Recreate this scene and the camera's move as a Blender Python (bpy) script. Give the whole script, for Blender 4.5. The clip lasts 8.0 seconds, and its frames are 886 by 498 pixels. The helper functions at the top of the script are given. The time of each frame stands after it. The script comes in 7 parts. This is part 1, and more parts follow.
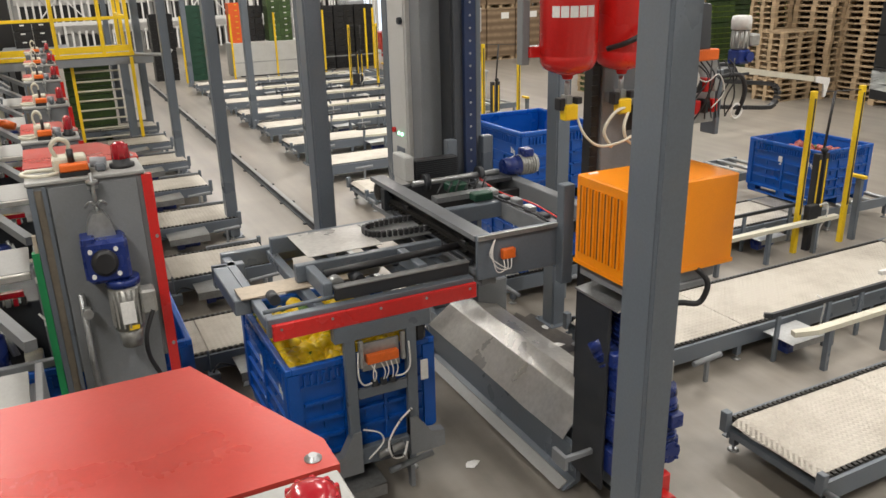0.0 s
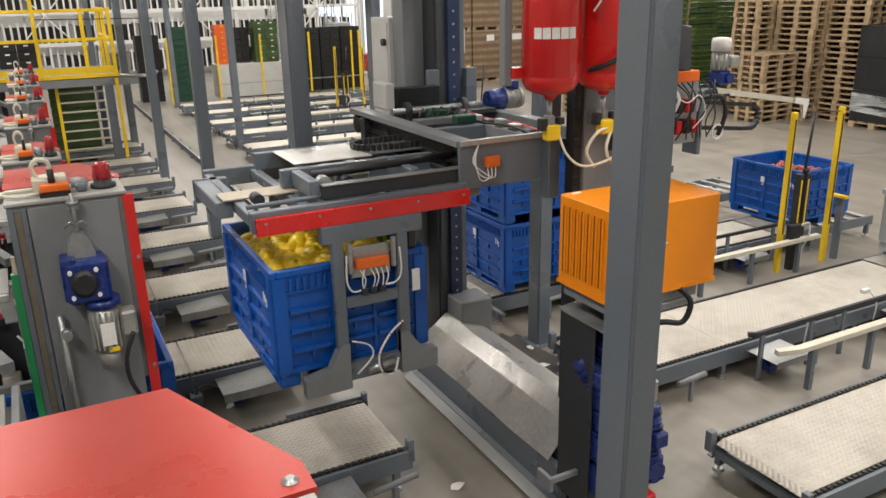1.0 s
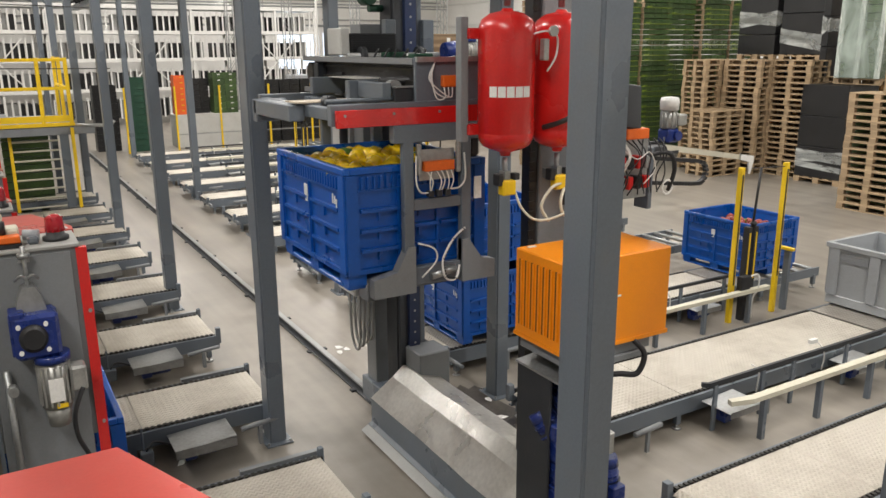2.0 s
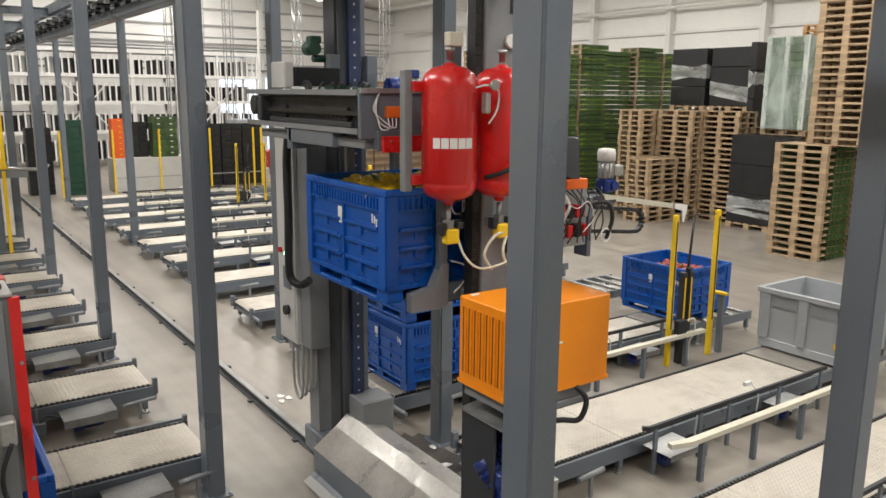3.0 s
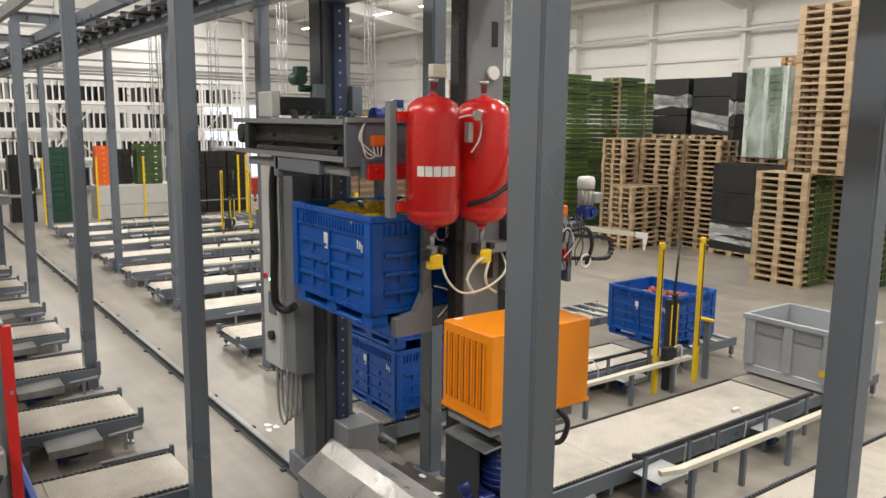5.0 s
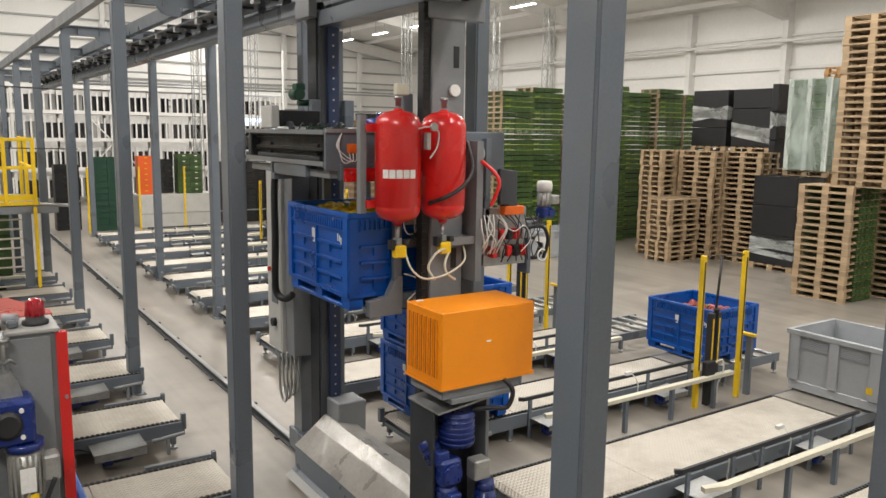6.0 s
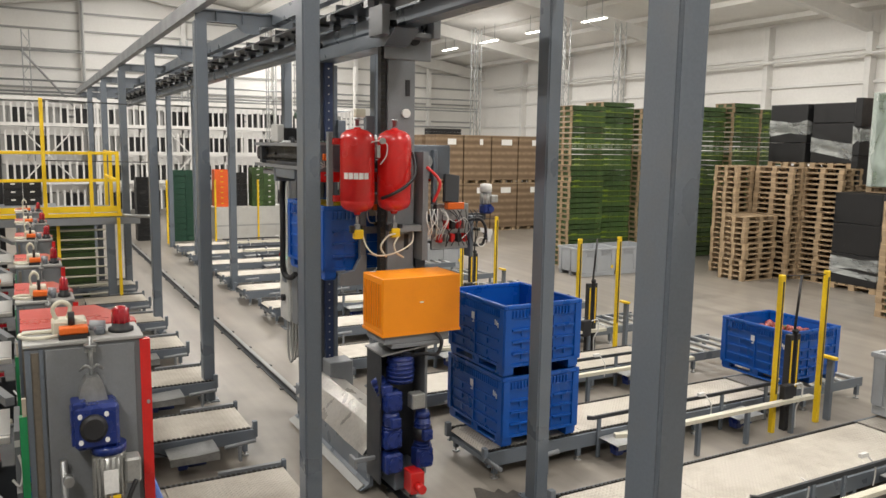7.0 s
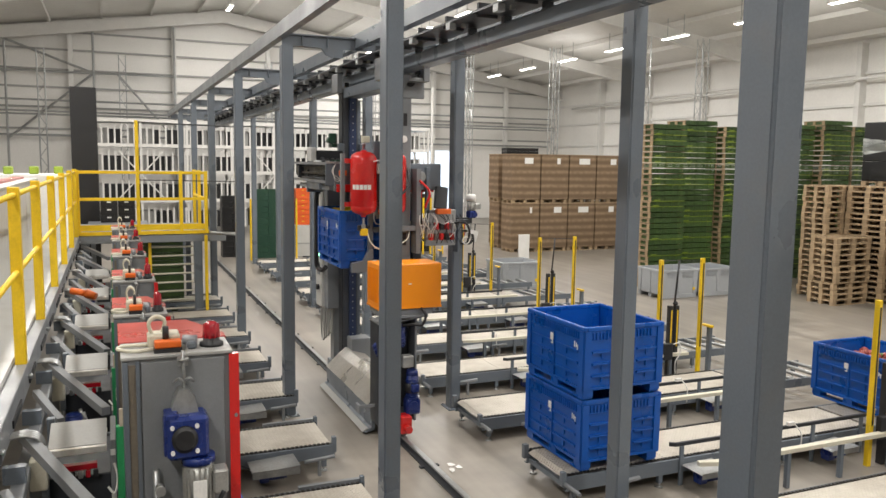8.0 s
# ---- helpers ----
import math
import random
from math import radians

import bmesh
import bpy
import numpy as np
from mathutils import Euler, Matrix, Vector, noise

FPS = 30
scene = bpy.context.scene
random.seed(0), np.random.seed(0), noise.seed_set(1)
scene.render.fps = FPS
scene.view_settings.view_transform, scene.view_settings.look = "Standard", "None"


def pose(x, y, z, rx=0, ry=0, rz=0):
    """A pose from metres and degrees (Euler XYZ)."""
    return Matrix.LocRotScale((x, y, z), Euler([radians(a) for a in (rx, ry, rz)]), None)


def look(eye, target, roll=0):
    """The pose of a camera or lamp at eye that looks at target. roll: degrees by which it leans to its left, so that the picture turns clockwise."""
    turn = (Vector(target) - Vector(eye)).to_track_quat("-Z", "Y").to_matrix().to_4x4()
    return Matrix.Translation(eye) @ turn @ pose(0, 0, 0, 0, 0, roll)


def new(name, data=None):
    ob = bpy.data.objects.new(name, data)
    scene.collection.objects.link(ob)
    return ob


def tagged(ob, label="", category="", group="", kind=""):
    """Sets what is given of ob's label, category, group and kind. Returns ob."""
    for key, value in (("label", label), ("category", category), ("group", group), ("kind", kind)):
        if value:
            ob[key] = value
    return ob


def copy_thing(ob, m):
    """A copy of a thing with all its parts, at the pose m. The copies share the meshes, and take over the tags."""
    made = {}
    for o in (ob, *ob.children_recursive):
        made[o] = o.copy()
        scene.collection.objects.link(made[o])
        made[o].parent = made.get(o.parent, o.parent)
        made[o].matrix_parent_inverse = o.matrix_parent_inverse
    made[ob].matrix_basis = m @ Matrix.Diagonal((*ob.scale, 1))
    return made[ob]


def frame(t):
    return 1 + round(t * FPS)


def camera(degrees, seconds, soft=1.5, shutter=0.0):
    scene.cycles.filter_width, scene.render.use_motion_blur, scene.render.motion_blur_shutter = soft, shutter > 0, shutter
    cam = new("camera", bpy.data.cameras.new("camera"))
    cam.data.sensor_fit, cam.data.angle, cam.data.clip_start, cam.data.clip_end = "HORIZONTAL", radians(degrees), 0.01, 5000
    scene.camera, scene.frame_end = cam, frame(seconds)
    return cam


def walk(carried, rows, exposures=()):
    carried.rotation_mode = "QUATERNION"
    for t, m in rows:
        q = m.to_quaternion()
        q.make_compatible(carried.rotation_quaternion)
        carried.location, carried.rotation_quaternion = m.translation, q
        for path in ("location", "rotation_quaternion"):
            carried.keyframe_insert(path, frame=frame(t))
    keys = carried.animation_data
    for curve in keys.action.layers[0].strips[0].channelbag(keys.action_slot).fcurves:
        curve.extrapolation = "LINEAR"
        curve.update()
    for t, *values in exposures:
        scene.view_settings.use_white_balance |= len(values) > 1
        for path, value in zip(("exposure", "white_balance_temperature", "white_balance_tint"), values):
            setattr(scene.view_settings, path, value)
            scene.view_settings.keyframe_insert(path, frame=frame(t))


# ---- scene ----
cam = camera(59.2, 8.0)
PATH = [
    (0, (-0.044, -0.093, 3.402), (0.788, 1.595, 2.727), -1.4),
    (0.5, (-0.017, -0.093, 3.395), (0.828, 1.595, 2.735), -1.5),
    (1, (-0.024, -0.097, 3.396), (0.847, 1.591, 2.77), -1.2),
    (1.5, (-0.021, -0.11, 3.403), (0.894, 1.574, 2.834), -0.8),
    (3, (-0.054, -0.154, 3.458), (1.064, 1.457, 3.064), 0.5),
    (3.5, (-0.054, -0.138, 3.457), (1.104, 1.452, 3.091), 0.6),
    (4, (-0.068, -0.138, 3.467), (1.104, 1.444, 3.117), 0.6),
    (4.5, (-0.087, -0.146, 3.468), (1.085, 1.44, 3.132), 0.6),
    (6, (-0.194, -0.115, 3.472), (0.898, 1.534, 3.173), 0.8),
    (6.5, (-0.205, -0.104, 3.469), (0.825, 1.587, 3.186), 0.9),
    (7, (-0.228, -0.104, 3.474), (0.721, 1.637, 3.209), 0.9),
    (7.5, (-0.269, -0.098, 3.484), (0.593, 1.69, 3.24), 0.9),
    (8, (-0.271, -0.093, 3.484), (0.507, 1.737, 3.264), 0.8),
]
walk(cam, [(t, look(eye, target, roll)) for t, eye, target, roll in PATH])

# ---- world and lamps ----
world = bpy.data.worlds.new("world")
scene.world = world
world.use_nodes = True
wn = world.node_tree
wbg = wn.nodes["Background"]
wsky = wn.nodes.new("ShaderNodeTexSky")
wsky.sky_type = "NISHITA"
wsky.sun_disc = False
wn.links.new(wsky.outputs[0], wbg.inputs[0])
wbg.inputs[1].default_value = 0.05
scene.view_settings.exposure = 0.0


LAMP_COLOUR = (1.0, 0.965, 0.925)


def hall_lamp(x, y, z, w, l, watts):
    data = bpy.data.lights.new("hall_lamp", "AREA")
    data.shape, data.size, data.size_y, data.energy = "RECTANGLE", w, l, watts
    data.color = LAMP_COLOUR
    ob = new("hall_lamp", data)
    ob.matrix_world = pose(x, y, z)
    # the open fitting also sends light sideways and up
    data = bpy.data.lights.new("hall_glow", "POINT")
    data.shadow_soft_size, data.energy = 0.5, watts * 0.34
    data.color = LAMP_COLOUR
    ob = new("hall_glow", data)
    ob.matrix_world = pose(x, y, z - 0.55)


# x, z, lamp places along the hall, watts, last fitting; rows at x -3.5 and 5.5 are unseen
# the lone lamps at y 39 and 41 are added to brighten the far wall
LAMP_ROWS = [(-3.5, 9.75, (-2, 9, 19, 28), 500, 30), (5.5, 11.25, (-2, 9, 20, 32), 580, 42), (5.5, 11.25, (39,), 260, -8), (13.0, 9.6, (41,), 290, -8), (13.0, 9.6, (-2, 9, 20, 33), 360, 44), (20.5, 8.7, (-2, 9, 20, 33), 290, 44)]
for lx, lz, lys, watts, last in LAMP_ROWS:
    for ly in lys:
        hall_lamp(lx, ly, lz - 0.25, 0.5, 6.0, watts)

# ---- materials ----


def nodes_of(name):
    m = bpy.data.materials.new(name)
    m.use_nodes = True
    return m, m.node_tree.nodes, m.node_tree.links, m.node_tree.nodes["Principled BSDF"]


def mat(name, col, rough=0.5, metal=0.0, var=0.12, scale=3.0, fine=60.0, bump=0.05, dirt=0.0, dirtcol=(0.08, 0.07, 0.06), stretch=(1, 1, 1), wear=0.0, per=0.0, coat=0.0):
    """A surface with variation at two scales, fine relief, and patches of dirt or wear."""
    m, n, l, b = nodes_of(name)
    tc = n.new("ShaderNodeTexCoord")
    mp = n.new("ShaderNodeMapping")
    mp.inputs["Scale"].default_value = stretch
    l.new(tc.outputs["Object"], mp.inputs[0])
    big = n.new("ShaderNodeTexNoise")
    big.inputs["Scale"].default_value = scale
    big.inputs["Detail"].default_value = 5
    small = n.new("ShaderNodeTexNoise")
    small.inputs["Scale"].default_value = fine
    small.inputs["Detail"].default_value = 3
    for t in (big, small):
        l.new(mp.outputs[0], t.inputs["Vector"])
    add = n.new("ShaderNodeMath")
    add.operation = "ADD"
    l.new(big.outputs[0], add.inputs[0])
    l.new(small.outputs[0], add.inputs[1])
    rng = n.new("ShaderNodeMapRange")
    rng.inputs[1].default_value, rng.inputs[2].default_value = 0.6, 1.4
    rng.inputs[3].default_value, rng.inputs[4].default_value = 1 - var, 1 + var
    l.new(add.outputs[0], rng.inputs[0])
    last = rng.outputs[0]
    if per:
        oi = n.new("ShaderNodeObjectInfo")
        r2 = n.new("ShaderNodeMapRange")
        r2.inputs[3].default_value, r2.inputs[4].default_value = 1 - per, 1 + per
        l.new(oi.outputs["Random"], r2.inputs[0])
        mu = n.new("ShaderNodeMath")
        mu.operation = "MULTIPLY"
        l.new(last, mu.inputs[0])
        l.new(r2.outputs[0], mu.inputs[1])
        last = mu.outputs[0]
    mix = n.new("ShaderNodeVectorMath")
    mix.operation = "SCALE"
    mix.inputs[0].default_value = col
    l.new(last, mix.inputs["Scale"])
    colour = mix.outputs[0]
    if dirt:
        dn = n.new("ShaderNodeTexNoise")
        dn.inputs["Scale"].default_value = scale * 2.3
        dn.inputs["Detail"].default_value = 8
        dn.inputs["Roughness"].default_value = 0.7
        l.new(mp.outputs[0], dn.inputs["Vector"])
        dr = n.new("ShaderNodeMapRange")
        dr.inputs[1].default_value, dr.inputs[2].default_value = 0.5, 0.72
        dr.inputs[3].default_value, dr.inputs[4].default_value = 0.0, dirt
        l.new(dn.outputs[0], dr.inputs[0])
        dm = n.new("ShaderNodeMix")
        dm.data_type = "RGBA"
        l.new(dr.outputs[0], dm.inputs[0])
        l.new(colour, dm.inputs[6])
        dm.inputs[7].default_value = (*dirtcol, 1)
        colour = dm.outputs[2]
    l.new(colour, b.inputs["Base Color"])
    rr = n.new("ShaderNodeMapRange")
    rr.inputs[1].default_value, rr.inputs[2].default_value = 0.3, 0.7
    rr.inputs[3].default_value, rr.inputs[4].default_value = max(0.05, rough - 0.1), min(1, rough + 0.12)
    l.new(big.outputs[0], rr.inputs[0])
    l.new(rr.outputs[0], b.inputs["Roughness"])
    b.inputs["Metallic"].default_value = metal
    if coat:
        b.inputs["Coat Weight"].default_value = coat
        b.inputs["Coat Roughness"].default_value = 0.12
    if bump:
        bp = n.new("ShaderNodeBump")
        bp.inputs["Strength"].default_value = bump
        bp.inputs["Distance"].default_value = 0.01
        l.new(small.outputs[0], bp.inputs["Height"])
        l.new(bp.outputs[0], b.inputs["Normal"])
    return m


def tread_material(name, col, rough, metal, pitch, axis_turn=0.0, dirt=0.35):
    """Tread plate: short raised bars set crosswise, worn and dusty in patches."""
    m, n, l, b = nodes_of(name)
    tc = n.new("ShaderNodeTexCoord")
    mp = n.new("ShaderNodeMapping")
    mp.inputs["Rotation"].default_value = (0, 0, radians(45 + axis_turn))
    l.new(tc.outputs["Object"], mp.inputs[0])
    ch = n.new("ShaderNodeTexChecker")
    ch.inputs["Scale"].default_value = 1 / pitch
    l.new(mp.outputs[0], ch.inputs[0])
    waves = []
    for k, d in enumerate(("X", "Y")):
        w = n.new("ShaderNodeTexWave")
        w.bands_direction = d
        w.inputs["Scale"].default_value = 0.314 / pitch * 1.0
        w.inputs["Distortion"].default_value = 0
        l.new(mp.outputs[0], w.inputs[0])
        waves.append(w)
    mx = n.new("ShaderNodeMix")
    l.new(ch.outputs["Fac"], mx.inputs[0])
    l.new(waves[0].outputs["Fac"], mx.inputs[2])
    l.new(waves[1].outputs["Fac"], mx.inputs[3])
    bp = n.new("ShaderNodeBump")
    bp.inputs["Strength"].default_value = 0.7
    bp.inputs["Distance"].default_value = 0.008
    l.new(mx.outputs[0], bp.inputs["Height"])
    l.new(bp.outputs[0], b.inputs["Normal"])
    big = n.new("ShaderNodeTexNoise")
    big.inputs["Scale"].default_value = 2.2
    big.inputs["Detail"].default_value = 9
    big.inputs["Roughness"].default_value = 0.65
    l.new(tc.outputs["Object"], big.inputs["Vector"])
    ramp = n.new("ShaderNodeMapRange")
    ramp.inputs[1].default_value, ramp.inputs[2].default_value = 0.42, 0.75
    ramp.inputs[4].default_value = dirt
    l.new(big.outputs[0], ramp.inputs[0])
    dm = n.new("ShaderNodeMix")
    dm.data_type = "RGBA"
    dm.inputs[6].default_value = (*col, 1)
    dm.inputs[7].default_value = (0.30, 0.26, 0.21, 1)
    l.new(ramp.outputs[0], dm.inputs[0])
    l.new(dm.outputs[2], b.inputs["Base Color"])
    rr = n.new("ShaderNodeMapRange")
    rr.inputs[3].default_value, rr.inputs[4].default_value = rough - 0.1, rough + 0.2
    l.new(big.outputs[0], rr.inputs[0])
    l.new(rr.outputs[0], b.inputs["Roughness"])
    b.inputs["Metallic"].default_value = metal
    return m


def floor_material():
    m, n, l, b = nodes_of("power_floated_concrete")
    tc = n.new("ShaderNodeTexCoord")
    outs = []
    for s, d in ((0.35, 6), (2.6, 8), (45.0, 3)):
        t = n.new("ShaderNodeTexNoise")
        t.inputs["Scale"].default_value, t.inputs["Detail"].default_value = s, d
        l.new(tc.outputs["Object"], t.inputs["Vector"])
        outs.append(t.outputs[0])
    mp = n.new("ShaderNodeMapping")
    mp.inputs["Scale"].default_value = (2.5, 0.12, 1)
    l.new(tc.outputs["Object"], mp.inputs[0])
    streak = n.new("ShaderNodeTexNoise")
    streak.inputs["Scale"].default_value, streak.inputs["Detail"].default_value = 1.6, 6
    l.new(mp.outputs[0], streak.inputs["Vector"])
    a = n.new("ShaderNodeMath")
    a.operation = "ADD"
    l.new(outs[0], a.inputs[0])
    l.new(outs[1], a.inputs[1])
    a2 = n.new("ShaderNodeMath")
    a2.operation = "ADD"
    l.new(a.outputs[0], a2.inputs[0])
    l.new(streak.outputs[0], a2.inputs[1])
    ramp = n.new("ShaderNodeValToRGB")
    ramp.color_ramp.elements[0].position, ramp.color_ramp.elements[0].color = 0.36, (0.165, 0.148, 0.126, 1)
    ramp.color_ramp.elements[1].position, ramp.color_ramp.elements[1].color = 0.62, (0.31, 0.28, 0.24, 1)
    dv = n.new("ShaderNodeMath")
    dv.operation = "MULTIPLY"
    dv.inputs[1].default_value = 0.333
    l.new(a2.outputs[0], dv.inputs[0])
    l.new(dv.outputs[0], ramp.inputs[0])
    l.new(ramp.outputs[0], b.inputs["Base Color"])
    rr = n.new("ShaderNodeMapRange")
    rr.inputs[3].default_value, rr.inputs[4].default_value = 0.22, 0.5
    l.new(outs[1], rr.inputs[0])
    l.new(rr.outputs[0], b.inputs["Roughness"])
    bp = n.new("ShaderNodeBump")
    bp.inputs["Strength"].default_value, bp.inputs["Distance"].default_value = 0.05, 0.01
    l.new(outs[2], bp.inputs["Height"])
    l.new(bp.outputs[0], b.inputs["Normal"])
    return m


def striped(name, c1, c2, freq, axis="Z", rough=0.6, soft=0.5):
    """Layered goods: bands of two tones across the given axis, with noise."""
    m, n, l, b = nodes_of(name)
    tc = n.new("ShaderNodeTexCoord")
    w = n.new("ShaderNodeTexWave")
    w.bands_direction = axis
    w.inputs["Scale"].default_value = freq
    w.inputs["Distortion"].default_value = 0.25
    w.inputs["Detail"].default_value = 2
    l.new(tc.outputs["Object"], w.inputs[0])
    ns = n.new("ShaderNodeTexNoise")
    ns.inputs["Scale"].default_value = 5
    ns.inputs["Detail"].default_value = 6
    l.new(tc.outputs["Object"], ns.inputs["Vector"])
    mu = n.new("ShaderNodeMath")
    mu.operation = "MULTIPLY"
    l.new(w.outputs["Fac"], mu.inputs[0])
    l.new(ns.outputs[0], mu.inputs[1])
    mr = n.new("ShaderNodeMapRange")
    mr.inputs[1].default_value, mr.inputs[2].default_value = 0.1, 0.6
    l.new(mu.outputs[0], mr.inputs[0])
    dm = n.new("ShaderNodeMix")
    dm.data_type = "RGBA"
    dm.inputs[6].default_value, dm.inputs[7].default_value = (*c1, 1), (*c2, 1)
    l.new(mr.outputs[0], dm.inputs[0])
    l.new(dm.outputs[2], b.inputs["Base Color"])
    b.inputs["Roughness"].default_value = rough
    return m


def glow(name, col, strength):
    m, n, l, b = nodes_of(name)
    b.inputs["Base Color"].default_value = (*col, 1)
    b.inputs["Emission Color"].default_value = (*col, 1)
    b.inputs["Emission Strength"].default_value = strength
    return m


def clear_film(name, col, alpha):
    m, n, l, b = nodes_of(name)
    ns = n.new("ShaderNodeTexNoise")
    ns.inputs["Scale"].default_value, ns.inputs["Detail"].default_value, ns.inputs["Distortion"].default_value = 2.2, 8, 0.5
    mr = n.new("ShaderNodeMapRange")
    mr.inputs[1].default_value, mr.inputs[2].default_value = 0.35, 0.7
    mr.inputs[3].default_value, mr.inputs[4].default_value = alpha * 0.25, min(1, alpha * 1.6)
    l.new(ns.outputs[0], mr.inputs[0])
    l.new(mr.outputs[0], b.inputs["Alpha"])
    b.inputs["Base Color"].default_value = (*col, 1)
    b.inputs["Roughness"].default_value = 0.15
    return m


